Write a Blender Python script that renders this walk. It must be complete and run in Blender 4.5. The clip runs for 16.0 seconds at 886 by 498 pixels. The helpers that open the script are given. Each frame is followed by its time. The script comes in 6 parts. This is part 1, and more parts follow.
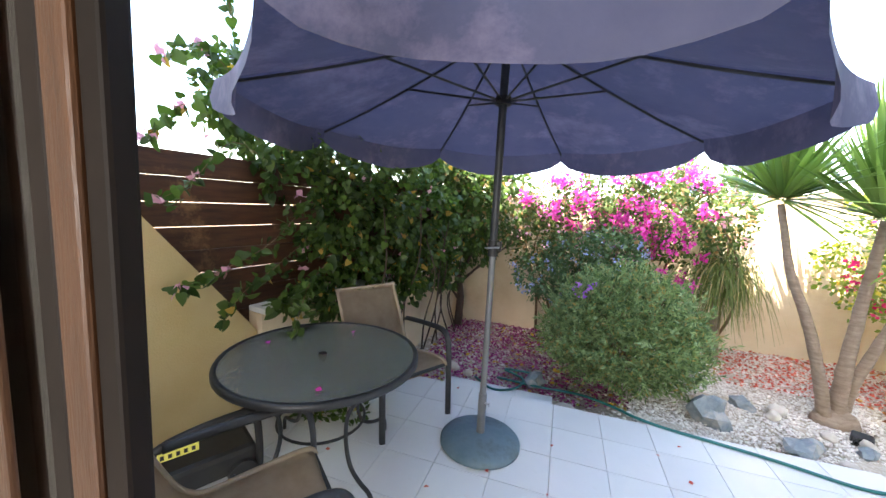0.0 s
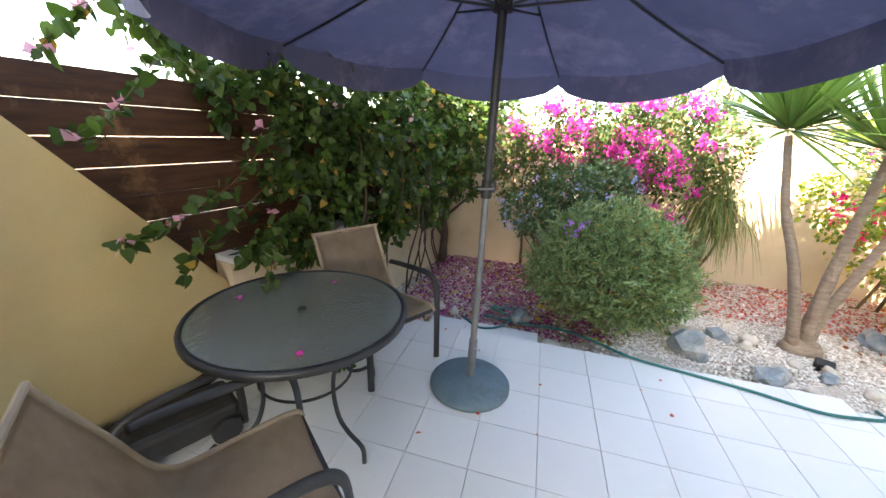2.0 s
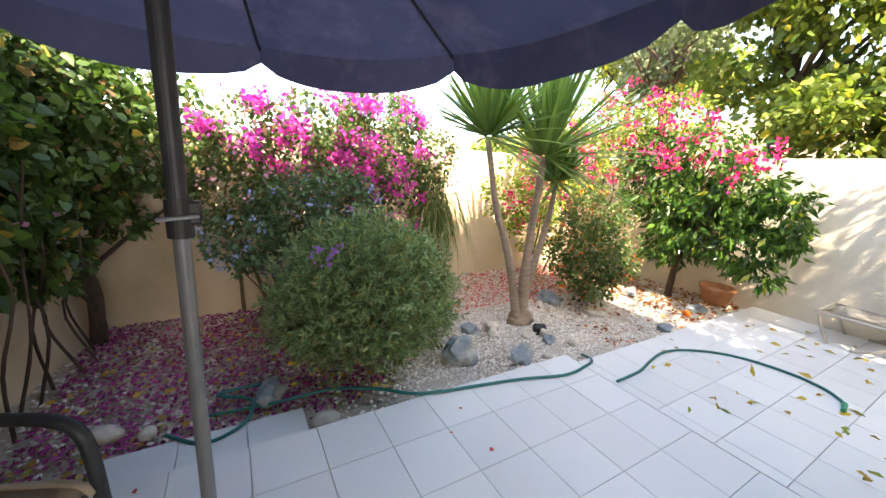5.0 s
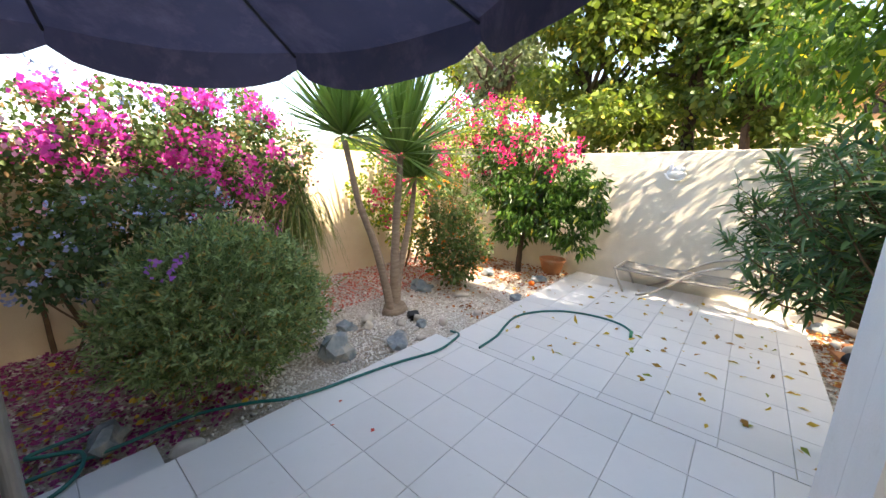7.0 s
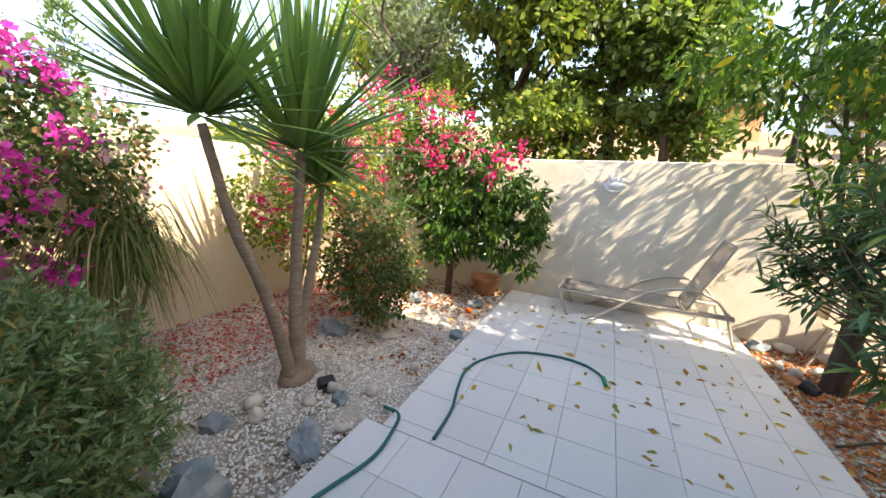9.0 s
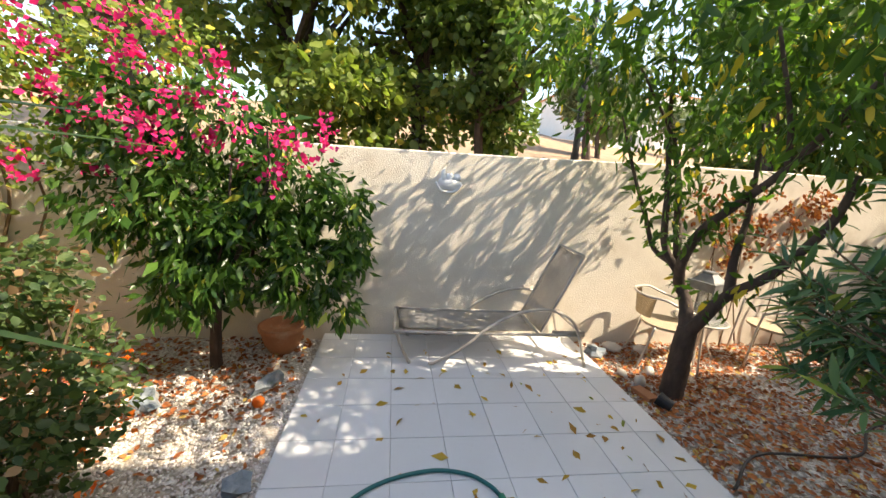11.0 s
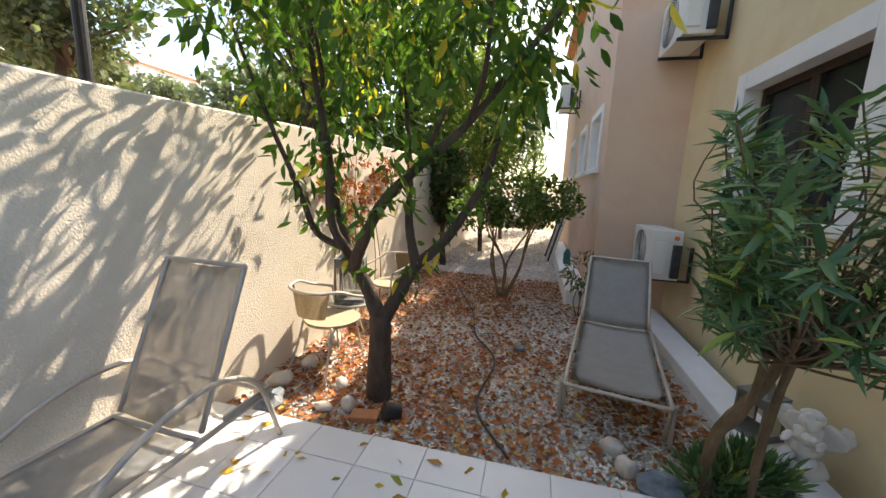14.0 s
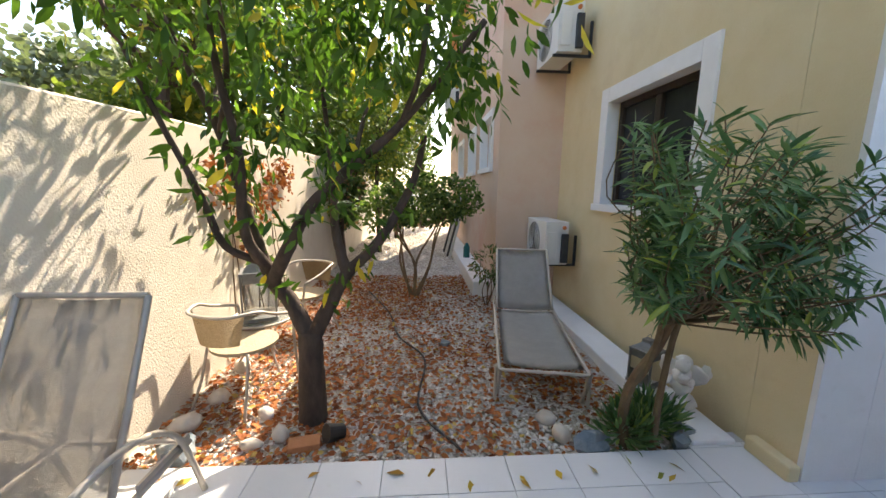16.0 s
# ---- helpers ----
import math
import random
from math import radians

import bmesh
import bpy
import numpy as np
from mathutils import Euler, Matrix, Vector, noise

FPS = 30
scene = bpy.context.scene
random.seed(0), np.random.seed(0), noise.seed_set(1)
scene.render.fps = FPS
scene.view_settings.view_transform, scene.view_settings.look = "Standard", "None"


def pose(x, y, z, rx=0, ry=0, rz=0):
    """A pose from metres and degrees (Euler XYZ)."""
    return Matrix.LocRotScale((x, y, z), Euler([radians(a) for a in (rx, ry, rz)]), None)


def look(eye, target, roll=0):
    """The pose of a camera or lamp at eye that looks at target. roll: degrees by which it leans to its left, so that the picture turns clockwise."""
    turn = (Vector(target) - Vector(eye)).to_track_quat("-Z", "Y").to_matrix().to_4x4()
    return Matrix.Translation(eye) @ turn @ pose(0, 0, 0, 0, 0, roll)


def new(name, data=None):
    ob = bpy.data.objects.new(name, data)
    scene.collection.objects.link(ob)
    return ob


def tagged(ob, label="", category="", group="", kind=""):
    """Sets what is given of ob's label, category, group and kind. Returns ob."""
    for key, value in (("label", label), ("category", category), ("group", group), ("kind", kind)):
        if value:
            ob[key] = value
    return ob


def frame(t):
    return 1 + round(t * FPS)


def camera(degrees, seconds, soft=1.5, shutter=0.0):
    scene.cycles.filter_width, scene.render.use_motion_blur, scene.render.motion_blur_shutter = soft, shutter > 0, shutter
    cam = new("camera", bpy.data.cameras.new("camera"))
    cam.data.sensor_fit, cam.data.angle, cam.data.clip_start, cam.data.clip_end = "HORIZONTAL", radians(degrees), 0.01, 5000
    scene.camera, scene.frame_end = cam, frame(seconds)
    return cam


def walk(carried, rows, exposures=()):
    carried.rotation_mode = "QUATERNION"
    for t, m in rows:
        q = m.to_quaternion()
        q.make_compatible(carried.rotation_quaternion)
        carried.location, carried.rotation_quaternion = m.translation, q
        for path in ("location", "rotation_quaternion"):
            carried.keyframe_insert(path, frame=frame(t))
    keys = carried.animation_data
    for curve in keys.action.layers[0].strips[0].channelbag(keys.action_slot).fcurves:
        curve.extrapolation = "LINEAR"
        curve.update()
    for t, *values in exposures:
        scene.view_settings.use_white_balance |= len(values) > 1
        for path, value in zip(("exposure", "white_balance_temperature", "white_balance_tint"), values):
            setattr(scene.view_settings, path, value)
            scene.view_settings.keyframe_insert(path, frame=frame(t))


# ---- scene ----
cam = camera(101.6, 16.0)
PATH = [
    (0, (-0.042, -1.916, 1.553), (-0.667, -0.032, 1.308), 3.0),
    (0.5, (-0.098, -1.844, 1.504), (-0.689, 0.029, 1.129), 3.0),
    (1, (-0.111, -1.832, 1.447), (-0.667, 0.016, 0.923), 2.9),
    (1.5, (-0.132, -1.819, 1.458), (-0.648, 0.003, 0.815), 2.9),
    (2, (-0.164, -1.71, 1.591), (-0.639, 0.132, 0.973), 3.1),
    (2.5, (-0.186, -1.561, 1.61), (-0.642, 0.315, 1.09), 2.9),
    (3, (-0.216, -1.341, 1.548), (-0.538, 0.568, 1.046), 3.4),
    (3.5, (-0.26, -1.104, 1.515), (-0.388, 0.829, 1.014), 3.5),
    (4, (-0.213, -0.897, 1.468), (-0.039, 1.035, 0.978), 3.8),
    (4.5, (-0.196, -0.794, 1.466), (0.417, 1.051, 0.995), 4.1),
    (5, (-0.325, -0.844, 1.474), (0.663, 0.836, 1.024), 3.5),
    (5.2, (-0.376, -0.917, 1.477), (0.707, 0.704, 1.03), 3.4),
    (7.3, (-0.330, -1.015, 1.455), (1.232, 0.165, 1.052), 1.7),
    (7.5, (-0.215, -0.925, 1.410), (1.389, 0.200, 1.022), 1.6),
    (8, (0.065, -0.670, 1.422), (1.728, 0.366, 1.033), 2.0),
    (8.2, (0.100, -0.605, 1.438), (1.778, 0.401, 1.046), 2.3),
    (10.3, (1.205, 0.321, 1.605), (3.155, 0.451, 1.178), 4.7),
    (10.5, (1.377, 0.305, 1.603), (3.33, 0.306, 1.173), 4.5),
    (11, (1.802, 0.267, 1.607), (3.739, -0.019, 1.199), 4.5),
    (11.5, (2.101, 0.184, 1.555), (3.977, -0.367, 1.136), 4.5),
    (12, (2.514, 0.126, 1.444), (4.303, -0.681, 1.056), 3.8),
    (12.5, (2.865, 0.109, 1.405), (4.411, -1.106, 1.04), 4.4),
    (13, (3.014, 0.18, 1.425), (4.073, -1.48, 1.077), 3.7),
    (13.5, (3.145, 0.136, 1.432), (3.879, -1.691, 1.081), 2.7),
    (14, (3.272, 0.072, 1.436), (3.743, -1.841, 1.093), 2.3),
    (14.5, (3.344, 0.15, 1.447), (3.583, -1.808, 1.119), 1.6),
    (15, (3.411, 0.149, 1.446), (3.496, -1.82, 1.108), 1.1),
    (15.5, (3.449, 0.034, 1.446), (3.458, -1.938, 1.112), 0.8),
    (16, (3.563, 0.083, 1.447), (3.423, -1.884, 1.114), 0.9),
]
EXPOSURE = [(0, 3.55, 7100, 11), (1.5, 3.5, 7500, 11), (3, 3.7, 7600, 11), (4, 3.66, 7800, 12), (4.4, 3.25, 7800, 12), (5, 2.95, 7800, 12), (7.4, 2.45, 7600, 12), (8, 2.35, 7400, 12), (11, 1.8, 7500, 12), (12.5, 1.75, 7300, 12), (14.5, 1.88, 7300, 13), (16, 2.06, 7300, 13)]
walk(cam, [(t, look(eye, target, roll)) for t, eye, target, roll in PATH], EXPOSURE)

# ---- world and sun ----
SUN_WAY = Vector((0.36, 1.0, -1.1)).normalized()
world = bpy.data.worlds.new("sky")
scene.world = world
world.use_nodes = True
wn = world.node_tree.nodes
sky = wn.new("ShaderNodeTexSky")
sky.sky_type, sky.sun_disc = "NISHITA", False
sky.sun_elevation = math.asin(-SUN_WAY.z)
sky.sun_rotation = math.atan2(-SUN_WAY.x, -SUN_WAY.y)
sky.air_density, sky.dust_density = 1.0, 1.5
wn["Background"].inputs["Strength"].default_value = 0.15
world.node_tree.links.new(sky.outputs[0], wn["Background"].inputs[0])
sun = new("sun", bpy.data.lights.new("sun", "SUN"))
sun.data.energy, sun.data.angle, sun.data.color = 3.4, radians(0.53), (1.0, 0.93, 0.82)
sun.matrix_world = look((0, 0, 12), Vector((0, 0, 12)) + SUN_WAY)


# added fill lamp before the blank back wall, brightens the door frame from inside
room_fill = new("room_fill_light", bpy.data.lights.new("room_fill_light", "AREA"))
room_fill.data.shape, room_fill.data.size, room_fill.data.size_y, room_fill.data.energy = "RECTANGLE", 2.2, 1.5, 16
room_fill.data.color = (0.95, 0.97, 1.0)
room_fill.matrix_world = look((-0.4, -5.17, 1.45), (-0.4, 0, 1.45))

# ---- materials ----
def material(name, base, second=None, scale=6.0, rough=0.7, metal=0.0, bump=0.0, bump_scale=60.0, fine=0.0, spec=0.4,
             island=False, each=False, stretch=(1, 1, 1), stain=None, stain_scale=1.3, stain_at=(0.5, 0.7)):
    """Two-scale noise between base and second, an optional stain, and relief."""
    m = bpy.data.materials.new(name)
    m.use_nodes = True
    n, l = m.node_tree.nodes, m.node_tree.links
    p = n["Principled BSDF"]
    p.inputs["Roughness"].default_value, p.inputs["Metallic"].default_value = rough, metal
    p.inputs["Specular IOR Level"].default_value = spec
    co = n.new("ShaderNodeTexCoord")
    mp = n.new("ShaderNodeMapping")
    mp.inputs["Scale"].default_value = stretch
    l.new(co.outputs["Object"], mp.inputs[0])
    tex = n.new("ShaderNodeTexNoise")
    tex.inputs["Scale"].default_value, tex.inputs["Detail"].default_value, tex.inputs["Roughness"].default_value = scale, 8, 0.65
    l.new(mp.outputs[0], tex.inputs["Vector"])
    mix = n.new("ShaderNodeMix")
    mix.data_type = "RGBA"
    mix.inputs[6].default_value = (*base, 1)
    mix.inputs[7].default_value = (*(second or base), 1)
    ramp = n.new("ShaderNodeMapRange")
    ramp.inputs[1].default_value, ramp.inputs[2].default_value = 0.3, 0.7
    l.new(tex.outputs[0], ramp.inputs[0])
    fac = ramp.outputs[0]
    if island or each:
        geo = n.new("ShaderNodeNewGeometry" if island else "ShaderNodeObjectInfo")
        avg = n.new("ShaderNodeMath")
        avg.operation = "MULTIPLY_ADD"
        l.new(geo.outputs["Random Per Island" if island else "Random"], avg.inputs[0])
        avg.inputs[1].default_value = 0.75
        half = n.new("ShaderNodeMath")
        half.operation = "MULTIPLY"
        l.new(fac, half.inputs[0])
        half.inputs[1].default_value = 0.25
        l.new(half.outputs[0], avg.inputs[2])
        fac = avg.outputs[0]
    l.new(fac, mix.inputs[0])
    colour = mix.outputs[2]
    if stain:
        st = n.new("ShaderNodeTexNoise")
        st.inputs["Scale"].default_value, st.inputs["Detail"].default_value, st.inputs["Roughness"].default_value = stain_scale, 10, 0.7
        l.new(co.outputs["Object"], st.inputs["Vector"])
        sr = n.new("ShaderNodeMapRange")
        sr.inputs[1].default_value, sr.inputs[2].default_value = stain_at
        l.new(st.outputs[0], sr.inputs[0])
        m2 = n.new("ShaderNodeMix")
        m2.data_type = "RGBA"
        m2.inputs[7].default_value = (*stain, 1)
        l.new(sr.outputs[0], m2.inputs[0])
        l.new(colour, m2.inputs[6])
        colour = m2.outputs[2]
    l.new(colour, p.inputs["Base Color"])
    if bump:
        bt = n.new("ShaderNodeTexNoise")
        bt.inputs["Scale"].default_value, bt.inputs["Detail"].default_value = bump_scale, 6
        l.new(mp.outputs[0], bt.inputs["Vector"])
        b = n.new("ShaderNodeBump")
        b.inputs["Strength"].default_value, b.inputs["Distance"].default_value = min(1.0, bump), 0.01
        l.new(bt.outputs[0], b.inputs["Height"])
        l.new(b.outputs[0], p.inputs["Normal"])
    return m


def leafy(name, dark, light, odd=None, odd_share=0.06, rough=0.45, through_share=0.35, glow=1.6):
    """Leaves and petals: colour by island, some light passing through."""
    m = bpy.data.materials.new(name)
    m.use_nodes = True
    n, l = m.node_tree.nodes, m.node_tree.links
    p = n["Principled BSDF"]
    p.inputs["Roughness"].default_value = rough
    p.inputs["Specular IOR Level"].default_value = 0.35
    geo = n.new("ShaderNodeNewGeometry")
    mix = n.new("ShaderNodeMix")
    mix.data_type = "RGBA"
    mix.inputs[6].default_value, mix.inputs[7].default_value = (*dark, 1), (*light, 1)
    l.new(geo.outputs["Random Per Island"], mix.inputs[0])
    colour = mix.outputs[2]
    if odd:
        wrap = n.new("ShaderNodeMath")
        wrap.operation = "MULTIPLY"
        wrap.inputs[1].default_value = 17.31
        l.new(geo.outputs["Random Per Island"], wrap.inputs[0])
        fr = n.new("ShaderNodeMath")
        fr.operation = "FRACT"
        l.new(wrap.outputs[0], fr.inputs[0])
        lt = n.new("ShaderNodeMath")
        lt.operation = "LESS_THAN"
        lt.inputs[1].default_value = odd_share
        l.new(fr.outputs[0], lt.inputs[0])
        m2 = n.new("ShaderNodeMix")
        m2.data_type = "RGBA"
        l.new(lt.outputs[0], m2.inputs[0])
        l.new(colour, m2.inputs[6])
        m2.inputs[7].default_value = (*odd, 1)
        colour = m2.outputs[2]
    l.new(colour, p.inputs["Base Color"])
    tr = n.new("ShaderNodeBsdfTranslucent")
    br = n.new("ShaderNodeMix")
    br.data_type, br.blend_type = "RGBA", "MULTIPLY"
    br.inputs[0].default_value = 1.0
    br.inputs[7].default_value = (glow, glow * 1.1, glow * 0.6, 1)
    if odd is None and dark[0] > dark[1]:
        br.inputs[7].default_value = (glow, glow, glow, 1)
    l.new(colour, br.inputs[6])
    l.new(br.outputs[2], tr.inputs[0])
    ms = n.new("ShaderNodeMixShader")
    ms.inputs[0].default_value = through_share
    l.new(p.outputs[0], ms.inputs[1])
    l.new(tr.outputs[0], ms.inputs[2])
    l.new(ms.outputs[0], n["Material Output"].inputs[0])
    return m


def glass(name, colour=(1, 1, 1), rough=0.0, ripple=0.0, share=0.15):
    """A thin pane: mostly clear, with a mirror's gloss."""
    m = bpy.data.materials.new(name)
    m.use_nodes = True
    n, l = m.node_tree.nodes, m.node_tree.links
    n.remove(n["Principled BSDF"])
    t = n.new("ShaderNodeBsdfTransparent")
    t.inputs[0].default_value = (*colour, 1)
    g = n.new("ShaderNodeBsdfGlossy")
    g.inputs["Roughness"].default_value = rough
    ms = n.new("ShaderNodeMixShader")
    fr = n.new("ShaderNodeFresnel")
    add = n.new("ShaderNodeMath")
    add.inputs[1].default_value = share
    l.new(fr.outputs[0], add.inputs[0])
    l.new(add.outputs[0], ms.inputs[0])
    l.new(t.outputs[0], ms.inputs[1])
    l.new(g.outputs[0], ms.inputs[2])
    if ripple:
        v = n.new("ShaderNodeTexNoise")
        v.inputs["Scale"].default_value = 34
        b = n.new("ShaderNodeBump")
        b.inputs["Strength"].default_value, b.inputs["Distance"].default_value = ripple, 0.01
        co = n.new("ShaderNodeTexCoord")
        l.new(co.outputs["Object"], v.inputs["Vector"])
        l.new(v.outputs[0], b.inputs["Height"])
        l.new(b.outputs[0], g.inputs["Normal"])
        l.new(b.outputs[0], fr.inputs["Normal"])
    l.new(ms.outputs[0], n["Material Output"].inputs[0])
    return m


CREAM = material("cream_render", (0.67, 0.60, 0.48), (0.75, 0.68, 0.56), 3, 0.9, bump=0.6, bump_scale=85, stain=(0.52, 0.42, 0.29), stain_scale=0.9, stain_at=(0.55, 0.85))
OCHRE = material("ochre_cream_render", (0.66, 0.53, 0.35), (0.73, 0.61, 0.44), 3, 0.9, bump=0.5, bump_scale=90, stain=(0.52, 0.38, 0.22), stain_scale=0.9, stain_at=(0.52, 0.82))
YELLOW = material("yellow_render", (0.66, 0.48, 0.22), (0.71, 0.55, 0.28), 2.5, 0.9, bump=0.35, bump_scale=120, stain=(0.60, 0.44, 0.24), stain_at=(0.55, 0.85))
HOUSE = material("pale_yellow_render", (0.67, 0.54, 0.31), (0.72, 0.60, 0.38), 2.5, 0.9, bump=0.35, bump_scale=120, stain=(0.6, 0.47, 0.28), stain_at=(0.55, 0.85))
PINK = material("salmon_render", (0.62, 0.44, 0.32), (0.66, 0.50, 0.38), 2.0, 0.9, bump=0.35, bump_scale=120, stain=(0.64, 0.36, 0.27), stain_scale=0.9, stain_at=(0.48, 0.75))
WHITE = material("white_paint", (0.76, 0.75, 0.72), (0.82, 0.81, 0.79), 5, 0.75, bump=0.2, bump_scale=80, stain=(0.6, 0.57, 0.5), stain_scale=3, stain_at=(0.6, 0.9))
TILE = material("glazed_tile", (0.64, 0.64, 0.63), (0.72, 0.72, 0.71), 9, 0.38, bump=0.06, bump_scale=25, each=True, stain=(0.52, 0.49, 0.43), stain_scale=4.5, stain_at=(0.58, 0.9))
GROUT = material("grout", (0.44, 0.43, 0.41), (0.58, 0.56, 0.53), 8, 0.95, bump=0.2)
GRAVELBED = material("fine_gravel", (0.30, 0.25, 0.19), (0.60, 0.54, 0.46), 55, 0.95, bump=1.0, bump_scale=70, stain=(0.30, 0.20, 0.13), stain_scale=2.5, stain_at=(0.55, 0.8))
EARTH = material("dry_earth", (0.25, 0.16, 0.09), (0.35, 0.245, 0.15), 1.5, 0.95, bump=0.6, bump_scale=8)
PEBBLE = material("white_gravel", (0.50, 0.43, 0.36), (0.86, 0.82, 0.76), 20, 0.85, island=True)
ROCKBLUE = material("blue_grey_rock", (0.13, 0.17, 0.20), (0.30, 0.33, 0.34), 9, 0.8, bump=0.8, bump_scale=30, stain=(0.42, 0.38, 0.32), stain_scale=5)
ROCKPALE = material("pale_pebble", (0.48, 0.42, 0.35), (0.62, 0.57, 0.50), 8, 0.85, bump=0.3, bump_scale=40)
FENCE = material("stained_board", (0.042, 0.016, 0.008), (0.115, 0.045, 0.018), 3, 0.6, bump=0.3, bump_scale=30, stretch=(6, 1, 12), stain=(0.34, 0.18, 0.08), stain_scale=2.2, stain_at=(0.58, 0.72))
WOOD = material("varnished_frame", (0.042, 0.017, 0.007), (0.095, 0.038, 0.014), 4, 0.38, bump=0.15, bump_scale=40, stretch=(9, 9, 0.8))
CASING = material("dark_brown_casing", (0.022, 0.012, 0.008), (0.045, 0.026, 0.017), 5, 0.4, bump=0.1, stretch=(6, 6, 1))
WOODDARK = material("near_black_brown", (0.006, 0.004, 0.003), (0.014, 0.009, 0.007), 5, 0.6, spec=0.15)
BARK = material("dark_bark", (0.045, 0.030, 0.022), (0.11, 0.075, 0.055), 14, 0.9, bump=1.0, bump_scale=35, stretch=(1, 1, 0.4))
PALMBARK = material("grey_brown_bark", (0.20, 0.14, 0.10), (0.34, 0.26, 0.19), 16, 0.9, bump=1.0, bump_scale=30, stretch=(0.6, 0.6, 2.5))
TWIG = material("brown_twig", (0.12, 0.075, 0.04), (0.22, 0.15, 0.08), 9, 0.85, bump=0.5)
# lilac patches mix real stains with light on the folds painted in
CANVAS = material("slate_canvas", (0.060, 0.062, 0.115), (0.095, 0.096, 0.155), 4, 0.85, bump=0.5, bump_scale=5, stain=(0.27, 0.22, 0.31), stain_scale=1.7, stain_at=(0.50, 0.72))
cn, cl = CANVAS.node_tree.nodes, CANVAS.node_tree.links
ct, cm = cn.new("ShaderNodeBsdfTranslucent"), cn.new("ShaderNodeMixShader")
ct.inputs[0].default_value = (0.09, 0.088, 0.155, 1)
cm.inputs[0].default_value = 0.16
cl.new(cn["Principled BSDF"].outputs[0], cm.inputs[1])
cl.new(ct.outputs[0], cm.inputs[2])
cl.new(cm.outputs[0], cn["Material Output"].inputs[0])
STEEL = material("dark_painted_steel", (0.028, 0.030, 0.034), (0.05, 0.052, 0.056), 12, 0.45, metal=0.3, bump=0.1, bump_scale=80)
POLE = material("grey_coated_pole", (0.13, 0.137, 0.145), (0.20, 0.205, 0.21), 8, 0.42, metal=0.35, stain=(0.09, 0.085, 0.08), stain_scale=6, stain_at=(0.62, 0.7))
CHROME = material("zinc", (0.55, 0.55, 0.55), (0.7, 0.7, 0.7), 20, 0.3, metal=1.0)
BASEMAT = material("weathered_base", (0.085, 0.145, 0.185), (0.15, 0.215, 0.25), 5, 0.6, bump=0.3, bump_scale=40, stain=(0.045, 0.06, 0.065), stain_scale=5, stain_at=(0.52, 0.75))
SLING = material("taupe_sling", (0.33, 0.25, 0.18), (0.43, 0.34, 0.25), 10, 0.8, bump=0.5, bump_scale=260, stain=(0.3, 0.24, 0.18), stain_scale=5, stain_at=(0.6, 0.8))
MESH = material("grey_mesh_sling", (0.37, 0.355, 0.325), (0.46, 0.44, 0.405), 12, 0.8, bump=0.5, bump_scale=240, stain=(0.36, 0.34, 0.3), stain_scale=4, stain_at=(0.6, 0.85))
PALEMESH = material("pale_grey_sling", (0.46, 0.45, 0.42), (0.55, 0.54, 0.50), 12, 0.8, bump=0.5, bump_scale=240, stain=(0.40, 0.33, 0.22), stain_scale=4, stain_at=(0.66, 0.85))
ALU = material("champagne_tube", (0.42, 0.37, 0.31), (0.52, 0.47, 0.40), 10, 0.45, metal=0.25)
BLACKP = material("black_plastic", (0.012, 0.012, 0.013), (0.03, 0.03, 0.03), 8, 0.5)
GREENP = material("green_plastic", (0.02, 0.22, 0.12), (0.03, 0.28, 0.16), 8, 0.45)
LABEL = material("yellow_label", (0.72, 0.66, 0.12), (0.78, 0.72, 0.2), 8, 0.5)
HOSE = material("green_hose", (0.008, 0.11, 0.105), (0.015, 0.15, 0.14), 20, 0.45)
TERRA = material("terracotta", (0.42, 0.17, 0.075), (0.5, 0.23, 0.11), 8, 0.85, bump=0.3, stain=(0.55, 0.38, 0.26), stain_scale=5)
STATUE = material("white_plaster", (0.66, 0.64, 0.60), (0.76, 0.74, 0.7), 12, 0.85, bump=0.4, bump_scale=60)
PEWTER = material("grey_lantern_metal", (0.16, 0.16, 0.155), (0.25, 0.25, 0.24), 12, 0.55, metal=0.4)
ACWHITE = material("appliance_white", (0.68, 0.66, 0.60), (0.74, 0.72, 0.68), 5, 0.5, stain=(0.5, 0.42, 0.3), stain_scale=4, stain_at=(0.62, 0.9))
# near-black standing in for unlit space inside openings
DARK = material("unlit_void", (0.02, 0.02, 0.02), (0.03, 0.03, 0.03), 4, 0.8)
RUST = material("rust_orange", (0.5, 0.12, 0.03), (0.55, 0.16, 0.05), 6, 0.6)
ROOM = material("interior_paint", (0.45, 0.42, 0.38), (0.5, 0.47, 0.43), 3, 0.9)
ROOFTILE = material("clay_roof_tile", (0.45, 0.2, 0.1), (0.55, 0.28, 0.16), 5, 0.85)
PLANKS = material("grey_board", (0.5, 0.48, 0.44), (0.62, 0.6, 0.56), 5, 0.8)
FARHOUSE = material("ochre_wall", (0.55, 0.30, 0.14), (0.62, 0.37, 0.2), 1.0, 0.9)
FARWHITE = material("far_white_wall", (0.72, 0.70, 0.66), (0.78, 0.76, 0.73), 1.0, 0.9)
SCREEN = material("dark_screened_glass", (0.020, 0.021, 0.024), (0.034, 0.035, 0.040), 3, 0.22, spec=0.25)
PALEPANE = material("pale_pane", (0.50, 0.55, 0.60), (0.60, 0.65, 0.70), 2, 0.15, spec=0.6)
PANE = glass("window_pane", (0.16, 0.17, 0.18), 0.02, share=0.06)
CLEAR = glass("door_pane", (0.82, 0.84, 0.85), 0.0, share=0.02)
RIPPLED = glass("rippled_glass", (0.86, 0.88, 0.84), 0.04, ripple=0.9, share=0.24)

